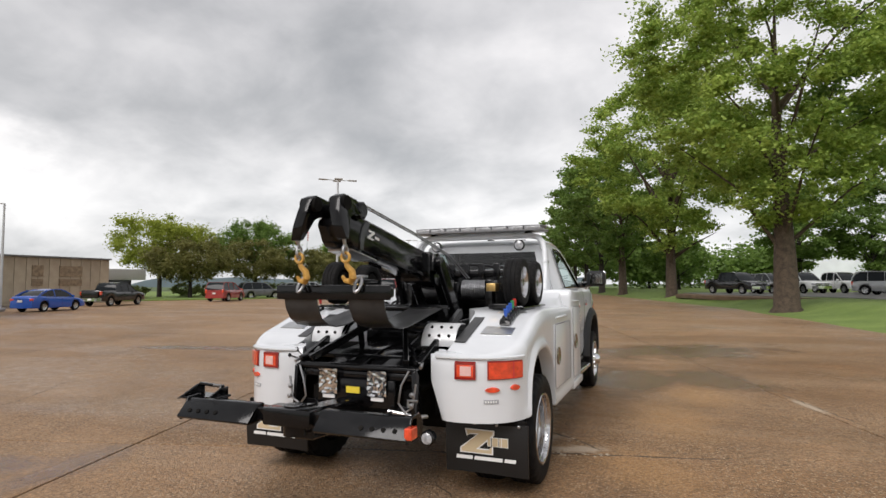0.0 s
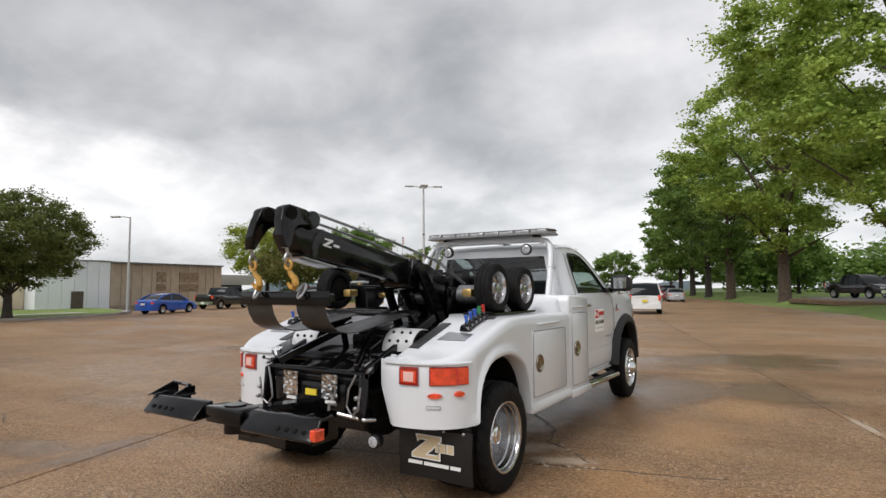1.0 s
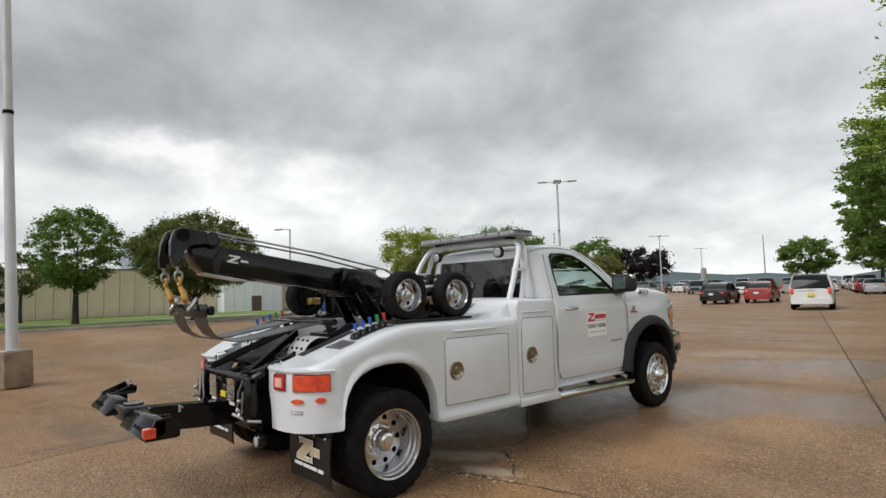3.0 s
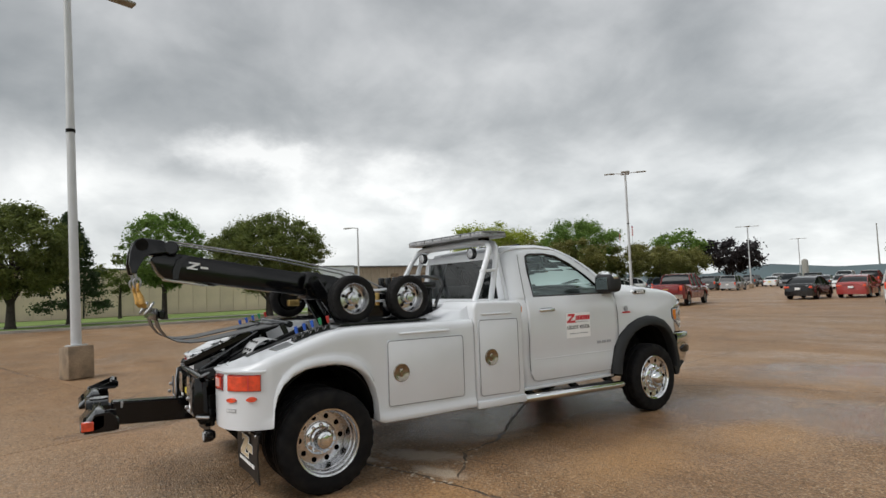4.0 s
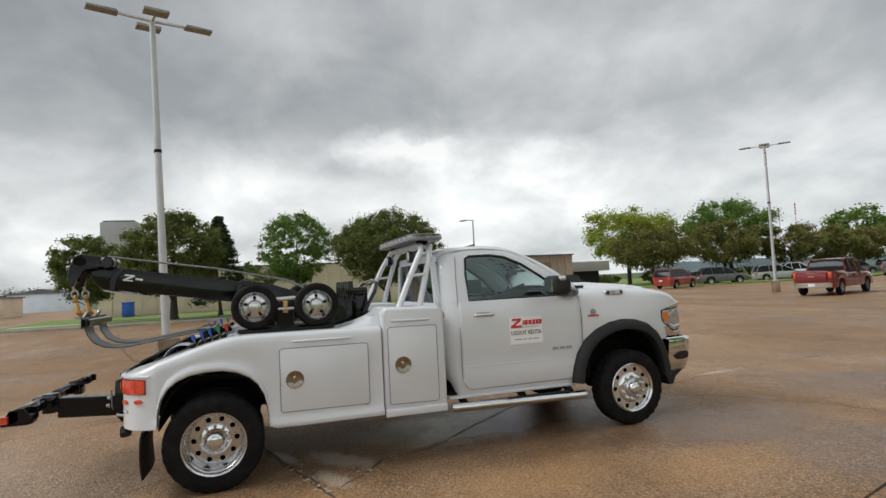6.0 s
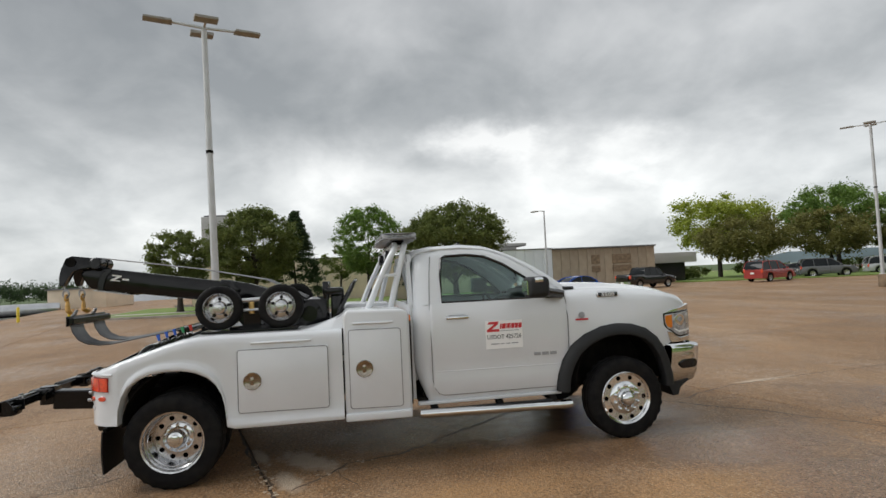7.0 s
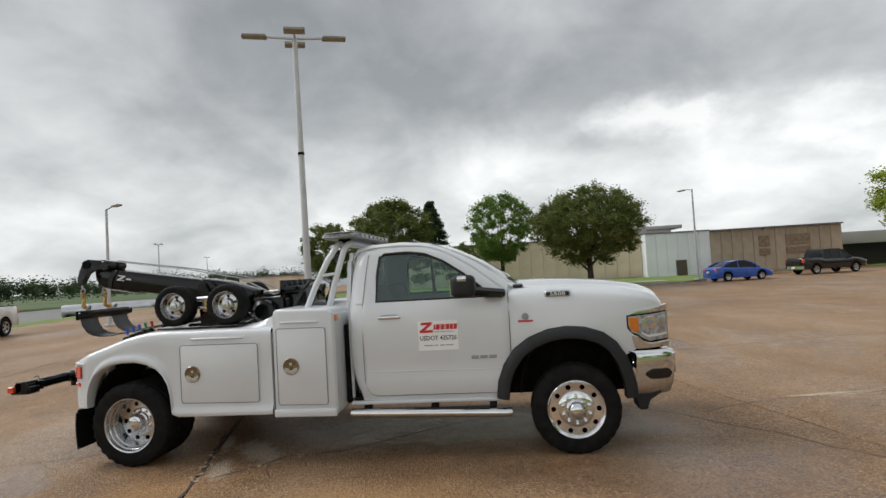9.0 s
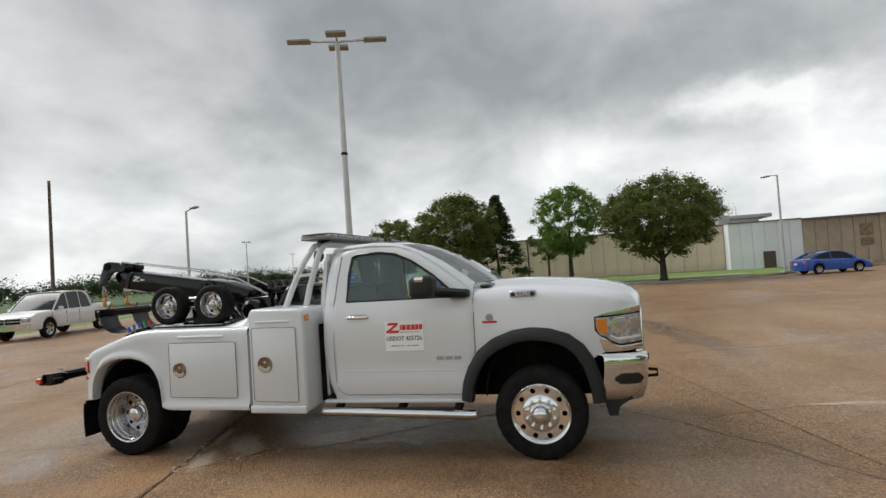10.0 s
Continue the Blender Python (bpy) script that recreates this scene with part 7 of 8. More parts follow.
big = dict(group="row of big trees")
tree((7.6, 28.5, 0.1), 22.5, 8.8, 0.62, LEAF_A, BARK, 1, "big maple with a thick grey-brown trunk and bright green leaves", 0.15, 330, 400, 0.16, shape="tall", clump_r=0.135, **big)
tree((2.3, 54, 0.15), 23.5, 10.8, 0.55, LEAF_A, BARK, 2, "big tree with bright green leaves and low limbs", 0.15, 260, 300, 0.23, shape="tall", fork=True, clump_r=0.14, **big)
tree((-3.4, 71, 0.15), 21, 10.2, 0.55, LEAF_B, BARK, 3, "tall tree with dense green leaves", 0.18, 150, 240, 0.31, shape="tall", clump_r=0.15, **big)
tree((-7.6, 86, 0.15), 21, 10.0, 0.5, LEAF_B, BARKD, 4, "tall tree with dense green leaves", 0.18, 130, 220, 0.36, shape="tall", clump_r=0.15, **big)
tree((-12.0, 102, 0.15), 20, 9.6, 0.5, LEAF_B, BARKD, 5, "tall tree with dense green leaves", 0.18, 110, 150, 0.46, shape="tall", clump_r=0.16, **big)
tree((-16.8, 120, 0.15), 19, 9.4, 0.5, LEAF_B, BARKD, 6, "tall tree with dense green leaves", 0.18, 100, 140, 0.5, shape="tall", clump_r=0.16, **big)
tree((18.5, 37, 0.4), 22, 9.5, 0.5, LEAF_B, BARK, 7, "big tree with green leaves behind the first maple", 0.2, 160, 240, 0.27, shape="tall", clump_r=0.13, **big)
for x, y, h, seed in ((3.5, 92, 9.5, 51), (-1.5, 112, 10.0, 52), (-8.0, 132, 11.0, 53)):
    tree((x, y, 0.5), h, 6.4, 0.3, LEAF_B, BARKD, seed, "low dark green tree behind the row of big trees", 0.06, 80, 170, 0.36, clump_r=0.2, **big)
tree((15.6, 68, 0.5), 13, 5.6, 0.35, LEAF_B, BARKD, 8, "dark green tree beyond the upper parking lot", 0.08, 110, 300, 0.24, shape="tall", **big)
tree((22.5, 69, 0.5), 14, 5.8, 0.35, LEAF_B, BARKD, 9, "dense green tree beyond the upper parking lot", 0.08, 110, 300, 0.24, shape="tall", **big)
west = dict(group="trees on the west lawn")
tree((-31.9, 9.1, 0.12), 7.0, 4.4, 0.23, LEAF_C, BARKD, 11, "round-crowned olive-green tree with a short forked trunk on the lawn", 0.17, 420, 190, 0.105, fork=True, clump_r=0.135, **west)
tree((-35.4, 3.3, 0.12), 7.6, 3.3, 0.19, LEAF_B, BARKD, 12, "slender tree with an open green crown on the lawn", 0.22, 240, 130, 0.11, shape="tall", clump_r=0.15, **west)
tree((-33.8, -4.6, 0.12), 7.3, 3.7, 0.25, LEAF_C, BARKD, 13, "broad olive-green tree on the lawn", 0.17, 400, 190, 0.105, fork=True, clump_r=0.14, **west)
tree((-42.5, 1.2, 0.12), 5.2, 2.2, 0.12, LEAF_C, BARKD, 14, "small thin tree near the wall", 0.3, 46, 120, 0.13, **west)
tree((-35.6, -1.9, 0.12), 7.0, 2.2, 0.16, LEAF_G, BARKD, 15, "dark spruce behind the lawn trees", 0.06, 230, 110, 0.12, shape="cone", name="spruce", **west)
tree((-36.5, -10.1, 0.12), 6.3, 2.7, 0.22, LEAF_C, BARKD, 16, "bushy olive-green tree on the lawn", 0.17, 170, 190, 0.12, clump_r=0.18, **west)
farr = dict(group="far trees")
for x, y, h, seed in ((-54, 40.5, 1.6, 61), (-57, 44, 2.0, 62), (-56, 51, 2.1, 63), (-57, 55.5, 1.9, 64), (-56.5, 66.5, 2.0, 65), (-57, 71, 2.2, 66)):
    tree((x, y, -0.1), h, 2.3, 0.06, LEAF_C, BARKD, seed, "low rounded green shrub below the far trees", 0.05, 60, 70, 0.13, name="shrub", group="shrubs beyond the lot")
tree((-56, 47, -0.1), 11.2, 7.4, 0.3, LEAF_D, BARKD, 21, "yellow-green tree beyond the lot", 0.26, 110, 260, 0.20, **farr)
tree((-50, 46, -0.1), 7.6, 6.2, 0.25, LEAF_F, BARKD, 22, "low bronze-green tree beyond the lot", 0.24, 100, 260, 0.19, **farr)
tree((-54, 62, -0.1), 11.8, 7.4, 0.3, LEAF_B, BARKD, 23, "tall green tree beyond the lot", 0.26, 110, 260, 0.22, **farr)
tree((-50, 57, -0.1), 8.2, 5.8, 0.25, LEAF_F, BARKD, 24, "low bronze-green tree beyond the lot", 0.24, 90, 240, 0.2, **farr)
tree((-49, 67, -0.1), 7.4, 5.2, 0.25, LEAF_F, BARKD, 25, "low bronze-green tree beyond the lot", 0.24, 80, 240, 0.21, **farr)
tree((-51, 77, -0.1), 7.2, 5.4, 0.25, LEAF_F, BARKD, 26, "low bronze-green tree beyond the lot", 0.24, 80, 220, 0.23, **farr)
tree((-53, 86, -0.1), 7.2, 5.6, 0.25, LEAF_F, BARKD, 27, "low bronze-green tree beyond the lot", 0.24, 80, 220, 0.24, **farr)
tree((-62, 98, -0.1), 11.8, 6.8, 0.35, LEAF_B, BARKD, 28, "round green tree far beyond the lot", 0.3, 70, 100, 0.42, **farr)
tree((-55, 105, -0.1), 10.0, 7.2, 0.3, LEAF_E, BARKD, 29, "dark purple-leaved tree far beyond the lot", 0.18, 80, 100, 0.42, **farr)
tree((-24, 150, -0.1), 13, 9.0, 0.4, LEAF_B, BARKD, 30, "round green tree at the end of the lot", 0.2, 60, 110, 0.55, **farr)
tree((-32, 128, -0.1), 10.5, 7.0, 0.35, LEAF_B, BARKD, 32, "round green tree at the end of the lot", 0.2, 70, 110, 0.45, **farr)
tree((-16, 160, -0.1), 12, 8.0, 0.4, LEAF_B, BARKD, 31, "round green tree at the end of the lot", 0.2, 60, 110, 0.55, **farr)


# ---- far woods and hill, uncountable ----
def woods(y_fn, x0, x1, n, h, leaf, seed, name, label):
    rnd = random.Random(seed)
    cl = []
    for k in range(n):
        f = rnd.random()
        x = x0 + (x1 - x0) * f
        y = y_fn(x) + rnd.uniform(-12, 12)
        hh = h * rnd.uniform(0.55, 1.1)
        cl.append((np.array((x, y, hh * 0.55)), np.array((hh * 0.55, hh * 0.55, hh * 0.5))))
    me = leaf_crown(cl, h * 0.07, 480, seed)
    me.materials.append(leaf)
    return tagged(new(name, me), label, "woods", "", "stuff")


woods(lambda x: -150 - 0.55 * (x + 40), -280, 40, 420, 5.6, LEAF_G, 41, "far_woods", "distant line of green woods behind the tanker yard")
woods(lambda x: 118 + 0.1 * x, -6, 110, 150, 10, LEAF_B, 42, "far_woods", "trees and bushes beyond the upper parking lot")
woods(lambda x: 60 - 0.2 * x, 30, 110, 60, 7, LEAF_A, 43, "hedge_row", "light green hedge behind the upper parking lot")
bm = B()
rows = []
for k in range(19):
    x = -420 + k * 20
    hh = 6 + 2.5 * math.sin(k * 0.7) + 1.5 * math.sin(k * 1.9)
    rows.append([(x, 430 + 0.25 * x, -1), (x, 460 + 0.25 * x, hh), (x, 560, hh * 0.6)])
sheet(bm, rows)
setting("backdrop_hill", bm, mat("hazy_hill", (0.10, 0.14, 0.15), 1.0, var=0.3, scale=0.02), "low blue-green wooded hill on the horizon", "hill")
# ---- parked vehicles ----
CARP = {}
for nm, col in (("blue", (0.015, 0.09, 0.45)), ("black", (0.004, 0.004, 0.005)), ("red", (0.33, 0.045, 0.04)), ("dark_red", (0.20, 0.02, 0.022)), ("white", (0.75, 0.76, 0.76)), ("silver", (0.42, 0.43, 0.44)), ("grey", (0.10, 0.105, 0.11)), ("navy", (0.02, 0.03, 0.07)), ("tan", (0.40, 0.36, 0.29))):
    CARP[nm] = mat(nm + "_car_paint", col, 0.25, 0.3 if nm == "silver" else 0.0, var=0.08, scale=2, coat=0.7)
CARGLASS = mat("car_window", (0.010, 0.013, 0.015), 0.08, var=0.2, scale=2, spec=0.22)
SHAPES = {
    # half width, length, wheelbase, wheel radius, belt, underside, shoulder line, cabin outline
    "sedan": (0.89, 4.5, 2.68, 0.325, 0.92, 0.24, [(-2.25, 0.86), (-2.15, 0.98), (-1.6, 1.03), (-1.2, 0.99), (0.9, 0.93), (1.5, 0.86), (1.95, 0.76), (2.15, 0.66), (2.25, 0.56)], [(-1.80, 0.99), (-1.42, 1.20), (-1.0, 1.36), (-0.6, 1.43), (-0.2, 1.455), (0.2, 1.43), (0.55, 1.33), (0.95, 1.10), (1.22, 0.92)]),
    "suv": (0.97, 4.75, 2.8, 0.37, 1.06, 0.30, [(-2.37, 1.00), (-2.3, 1.06), (1.0, 1.07), (1.6, 1.04), (2.05, 0.98), (2.28, 0.86), (2.37, 0.70)], [(-2.33, 1.05), (-2.24, 1.40), (-2.10, 1.68), (-1.85, 1.79), (-1.2, 1.81), (0.0, 1.79), (0.32, 1.72), (0.75, 1.44), (1.22, 1.06)]),
    "van": (0.98, 5.0, 3.0, 0.35, 1.0, 0.24, [(-2.5, 0.95), (-2.43, 1.02), (1.3, 1.0), (1.9, 0.92), (2.25, 0.80), (2.43, 0.68), (2.5, 0.55)], [(-2.44, 1.0), (-2.34, 1.35), (-2.2, 1.62), (-1.95, 1.73), (-1.2, 1.77), (0.1, 1.73), (0.6, 1.58), (1.2, 1.25), (1.72, 0.97)]),
    "crew": (1.0, 5.85, 3.65, 0.40, 1.14, 0.42, [(-2.92, 1.20), (-2.88, 1.27), (-1.12, 1.26), (-1.06, 1.15), (1.3, 1.14), (2.0, 1.12), (2.55, 1.06), (2.82, 0.96), (2.92, 0.80)], [(-1.10, 1.14), (-1.04, 1.45), (-0.96, 1.74), (-0.78, 1.87), (-0.2, 1.91), (0.55, 1.88), (0.82, 1.78), (1.15, 1.52), (1.56, 1.14)]),
}


def vehicle(kind, color, label, group=""):
    """A parked car or pickup: a lofted body with wheel wells, a glazed cabin, wheels, lamps and bumpers."""
    w, ln, wb, r, belt, lo, shoulder, cabin = SHAPES[kind]
    name, cat_ = {"sedan": ("sedan_car", "car"), "suv": ("suv", "car"), "van": ("minivan", "van"), "crew": ("pickup_truck", "truck")}[kind]
    v = thing(name, label, cat_, (0, 0, 0), 0, group)
    paint = CARP[color]
    body = [(-ln / 2, lo), shoulder[0], shoulder[-1], (ln / 2, lo)]
    ys = {-ln / 2, ln / 2, -ln / 2 + 0.04, ln / 2 - 0.04, -ln / 2 + 0.14, ln / 2 - 0.14, -ln / 2 + 0.3, ln / 2 - 0.3}
    ys |= {y for y, z in shoulder}
    for cy in (wb / 2, -wb / 2):
        ys |= {cy + (r + 0.07) * math.cos(math.pi * k / 10) for k in range(11)}
        ys |= {cy + (r + 0.075) * f for f in (-1, 1)}
    ys |= {-wb / 2 + r + 0.12 + (wb - 2 * r - 0.24) * k / 6 for k in range(7)}
    rows = []
    for y in sorted(ys):
        end = max(0.0, (abs(y) - (ln / 2 - 0.62)) / 0.62)
        ww = w * (1 - 0.13 * end ** 2.4)
        top = lerp(shoulder, y)
        near = min(abs(y - wb / 2), abs(y + wb / 2))
        arch = r + math.sqrt(max(0.0, (r + 0.07) ** 2 - near ** 2)) if near < r + 0.07 else lo
        arch = max(arch, lo)
        tip = max(0.0, end - 0.8) / 0.2
        low = lo + 0.05 * tip
        arch = max(arch, low)
        crown = 0.045 if abs(y) < ln / 2 - 0.1 else 0.03
        side = [(0.0, low), (0.66 * ww, low), (0.67 * ww, arch), (0.955 * ww, arch), (0.985 * ww, arch + (top - arch) * 0.10), (1.0 * ww, arch + (top - arch) * 0.35), (1.0 * ww, arch + (top - arch) * 0.62), (0.975 * ww, arch + (top - arch) * 0.86), (0.93 * ww, top), (0.80 * ww, top + crown * 0.55), (0.4 * ww, top + crown * 0.9), (0.0, top + crown)]
        side = [(x * (1 - 0.02 * tip), z) for x, z in side]
        bow = 0.10 * end ** 3
        full = [(x, z) for x, z in side] + [(-x, z) for x, z in side[-2:0:-1]]
        rows.append([(x, y + (1 if y > 0 else -1) * bow * (1 - (x / ww) ** 2), z) for x, z in full])
    bm = B()
    rings = [[bm.verts.new(p) for p in row] for row in rows]
    m_ = len(rings[0])
    for p, q in zip(rings, rings[1:]):
        for k in range(m_):
            bm.faces.new((p[k], p[(k + 1) % m_], q[(k + 1) % m_], q[k]))
    bm.faces.new(rings[0][::-1])
    bm.faces.new(rings[-1])
    part("body", bm, paint, v, smooth=42)
    # cabin: a rounded glass shell with a painted roof and pillars over it
    zt = max(z for y, z in cabin)
    z0 = cabin[0][1]
    def wide(z):
        return w * (0.925 - 0.185 * max(0.0, (z - z0) / (zt - z0)) ** 1.15)
    bm = B()
    rows = [[(wide(z) * f, y + (0.05 if y > 0.2 else -0.03) * (1 - f * f), z + 0.03 * (1 - f * f) * (z - z0) / (zt - z0)) for f in (-1, -0.96, -0.8, -0.4, 0, 0.4, 0.8, 0.96, 1)] for y, z in cabin]
    sheet(bm, rows)
    for f in (-1, 1):
        bm.faces.new([bm.verts.new((f * wide(z), y, z)) for y, z in cabin])
    bmesh.ops.remove_doubles(bm, verts=bm.verts[:], dist=0.0005)
    part("window_glass", bm, CARGLASS, v, smooth=50)
    k0 = next(i for i, (y, z) in enumerate(cabin) if z > zt - 0.12)
    k1 = max(i for i, (y, z) in enumerate(cabin) if z > zt - 0.12)
    bm = B()
    sheet(bm, [[(x * 1.0, y, z + 0.012) for x, y, z in row] for row in rows[k0:k1 + 1]], 0.03)
    part("roof", bm, paint, v, smooth=50)
    ys = [y for y, z in cabin if z > zt - 0.1]
    for s in (1, -1):
        def strip(line, width):
            q = B()
            for a, c in zip(line, line[1:]):
                beam(q, a, c, 0.035, width, 0.008)
            part("pillar", q, paint, v)
        skin = [(s * wide(z) * 1.0, y, z) for y, z in cabin]
        strip(skin[:k0 + 1], 0.13 if kind != "sedan" else 0.16)
        strip(skin[k1:], 0.075)
        strip(skin[k0:k1 + 1], 0.06)
        for f in ((0.5,) if kind == "sedan" else (0.36, 0.68)):
            ym = skin[0][1] * (1 - f) + skin[-1][1] * f - 0.15
            strip([(s * wide(belt), ym, belt), (s * wide(zt), ym - 0.05, zt)], 0.085)
        for f in (0.26, 0.52, 0.76) if kind != "crew" else (0.48, 0.63, 0.79):
            q = B()
            yd = -ln / 2 + ln * f
            box(q, s * w * 0.985, s * (w * 1.0 + 0.003), yd - 0.006, yd + 0.006, lo + 0.12, belt - 0.06)
            part("door_seam", q, BLACKF, v, smooth=0)
        bm = B()
        box(bm, s * w * 0.56, s * w * 0.90, ln / 2 - 0.16, ln / 2 + 0.05, body[-2][1] - 0.04, body[-2][1] + 0.12, 0.04, 3)
        part("headlight", bm, CLEARL, v)
        bm = B()
        zt_ = body[1][1]
        tall = 0.32 if kind != "sedan" else 0.17
        box(bm, s * w * (0.74 if kind != "sedan" else 0.55), s * w * 0.90, -ln / 2 - 0.03, -ln / 2 + 0.16, zt_ - tall + (0.04 if kind != "suv" else 0.12), zt_ + (0.02 if kind != "suv" else 0.14), 0.03, 2)
        part("tail_light", bm, REDL, v)
        bm = B()
        box(bm, s * (w + 0.0), s * (w + 0.17), cabin[-1][0] - 0.35, cabin[-1][0] - 0.22, belt, belt + 0.14, 0.03)
        part("side_mirror", bm, paint, v)
        for cy in (wb / 2, -wb / 2):
            wh = new("wheel")
            wh.parent = v
            bm = B()
            lathe(bm, [(r * 0.62, -0.10), (r * 0.94, -0.11), (r, -0.07), (r, 0.07), (r * 0.94, 0.11), (r * 0.62, 0.10)], (s * (w - 0.13), cy, r), "x", 24, s, False)
            part("tyre", bm, RUBBER, wh)
            bm = B()
            lathe(bm, [(r * 0.64, 0.095), (r * 0.58, 0.08), (r * 0.2, 0.06), (0.0005, 0.065)], (s * (w - 0.13), cy, r), "x", 20, s, False)
            rim = part("rim", bm, DULLALU, wh)
            for k in range(5):
                a = 2 * math.pi * k / 5
                # black disc on the rim paints the dark between spokes
                bm = B()
                lathe(bm, [(r * 0.13, 0), (r * 0.13, 0.02)], (s * (w - 0.13 + 0.062), cy + r * 0.40 * math.cos(a), r + r * 0.40 * math.sin(a)), "x", 8, s)
                part("dark_gap_disc", bm, BLACKF, rim, smooth=0)
            bm = B()
            sheet(bm, [[(s * w * 0.68, cy + (r + 0.066) * math.cos(math.pi * k / 10), r + (r + 0.066) * math.sin(math.pi * k / 10)), (s * w * 0.95, cy + (r + 0.066) * math.cos(math.pi * k / 10), r + (r + 0.066) * math.sin(math.pi * k / 10))] for k in range(11)])
            bm.faces.new([bm.verts.new((s * (w * 0.67 + 0.004), cy + (r + 0.066) * math.cos(math.pi * k / 10), r + (r + 0.066) * math.sin(math.pi * k / 10))) for k in range(11)])
            part("wheel_housing", bm, BLACKF, v)
    def bumper(way, name_):
        q = B()
        hi_ = lo + 0.30 if kind != "crew" else lo + 0.26
        sheet(q, [[(x * w * 0.90, way * (ln / 2 + 0.13 - 0.14 * x * x), z) for x in (-1, -0.8, -0.4, 0, 0.4, 0.8, 1)] for z in (lo + 0.02, lo + 0.08, hi_ - 0.04, hi_)], 0.05)
        part(name_, q, CHROME if kind == "crew" else paint, v, smooth=50)
    bumper(1, "front_bumper")
    bm = B()
    box(bm, -w * 0.55, w * 0.55, ln / 2 - 0.05, ln / 2 + 0.10, body[-2][1] - 0.10, body[-2][1] + 0.10, 0.02)
    gr_ = part("grille", bm, BLACKF, v)
    if kind == "crew":
        for x0_, x1_, z0_, z1_ in ((-w * 0.56, w * 0.56, 0.02, 0.05), (-0.025, 0.025, -0.08, 0.14), (-w * 0.58, w * 0.58, 0.13, 0.16), (-w * 0.58, w * 0.58, -0.10, -0.07)):
            bm = B()
            box(bm, x0_, x1_, ln / 2 - 0.02, ln / 2 + 0.115, body[-2][1] + z0_ - 0.03, body[-2][1] + z1_ - 0.03, 0.008, 1)
            part("grille_bar", bm, CHROME, gr_)
    bumper(-1, "rear_bumper")
    if kind == "crew":
        bm = B()
        box(bm, -w * 0.70, w * 0.70, -ln / 2 - 0.115, -ln / 2 - 0.09, 0.76, 1.20, 0.03, 2)
        part("tailgate", bm, paint, v)
        bm = B()
        box(bm, -0.14, 0.14, -ln / 2 - 0.122, -ln / 2 - 0.112, 0.98, 1.04, 0.01, 1)
        part("tailgate_badge", bm, GOLD if color == "dark_red" else BLACKF, v)
    bm = B()
    zp = lo + 0.40 if kind != "crew" else lo + 0.08
    box(bm, -0.15, 0.15, -ln / 2 - (0.125 if kind != "crew" else 0.15), -ln / 2 - 0.06, zp, zp + 0.14)
    part("plate", bm, WHITEP if color != "white" else YELLOWP, v, smooth=0)
    if kind == "crew":
        # flat black plate stands in for the shaded hollow of the bed
        bm = B()
        box(bm, -w * 0.80, w * 0.80, -ln / 2 + 0.10, cabin[0][0] - 0.08, 1.30, 1.316)
        part("dark_bed_plate", bm, BLACKF, v, smooth=0)
    return v


def park(src, *places, size=1.0):
    """The first place takes the thing itself, the others copies of it."""
    for i, (x, y, z, turn) in enumerate(places):
        if i == 0:
            src.matrix_basis = pose(x, y, z, 0, 0, turn) @ Matrix.Scale(size, 4)
        else:
            copy_thing(src, pose(x, y, z, 0, 0, turn))


lotg = "cars in the lot"
park(vehicle("sedan", "blue", "bright blue sedan parked beside the lawn", lotg), (-33.2, 18.8, 0, 15), size=0.9)
park(vehicle("crew", "black", "black crew-cab pickup parked ahead of the blue sedan", lotg), (-37.6, 26.6, 0, 18), size=0.91)
park(vehicle("suv", "red", "old red sport utility with tall rear body", lotg), (-37.8, 38.6, 0, 18))
park(vehicle("crew", "dark_red", "dark red crew-cab pickup standing alone in the lot", lotg), (-16.2, 30.6, 0, 18))
park(vehicle("suv", "white", "large white sport utility seen from behind", lotg), (-4.9, 32.5, 0, 13))
park(vehicle("sedan", "red", "red sedan seen from behind", lotg), (-10.8, 42.2, 0, 10))
park(vehicle("sedan", "black", "black sedan seen from behind", lotg), (-12.7, 39.6, 0, 8))
park(vehicle("suv", "grey", "dark grey sport utility in the far row", lotg), (-41.5, 48.0, 0, -30), (-29.0, 72, 0, 196), (-20.5, 84, 0, 16), (-31.5, 84, 0, 12), (-41, 86, 0, 12), (-36.0, 67, 0, 14), (-47, 76, 0, -30))
park(vehicle("sedan", "grey", "dark grey sedan in the far row", lotg), (-43.6, 47.0, 0, -30), (-24.5, 70, 0, 16), (-34.5, 93, 0, 12), (-44.5, 87, 0, 12), (-22, 92, 0, 192))
park(vehicle("van", "silver", "silver minivan in the far row", lotg), (-43.0, 57.5, 0, -30), (-18.0, 72, 0, 16), (-28.5, 94, 0, 192), (-32.6, 65.5, 0, 15), (-12.0, 61, 0, 13), (-52, 90, 0, 12))
park(vehicle("sedan", "white", "white sedan in the far row", lotg), (-37.5, 85, 0, 12), (-21.0, 66, 0, 196), (-15.5, 77, 0, 16), (-46, 64, 0, -30), (-48.5, 88, 0, 12), (-30, 100, 0, 12))
park(vehicle("crew", "white", "white crew-cab pickup in the far row", lotg), (-27.0, 82, 0, 192), (-17.5, 95, 0, 16), (-40.0, 92, 0, 12), (-44, 61, 0, -30))
park(vehicle("suv", "navy", "navy blue sport utility in the far row", lotg), (-42, 66.5, 0, 14), (-40, 63, 0, -30), (-25, 97, 0, 12))
park(vehicle("sedan", "silver", "silver sedan in the row beside the trees", lotg), (-8.3, 63, 0, 14), (-13.5, 81, 0, 14), (-16, 90, 0, 194))
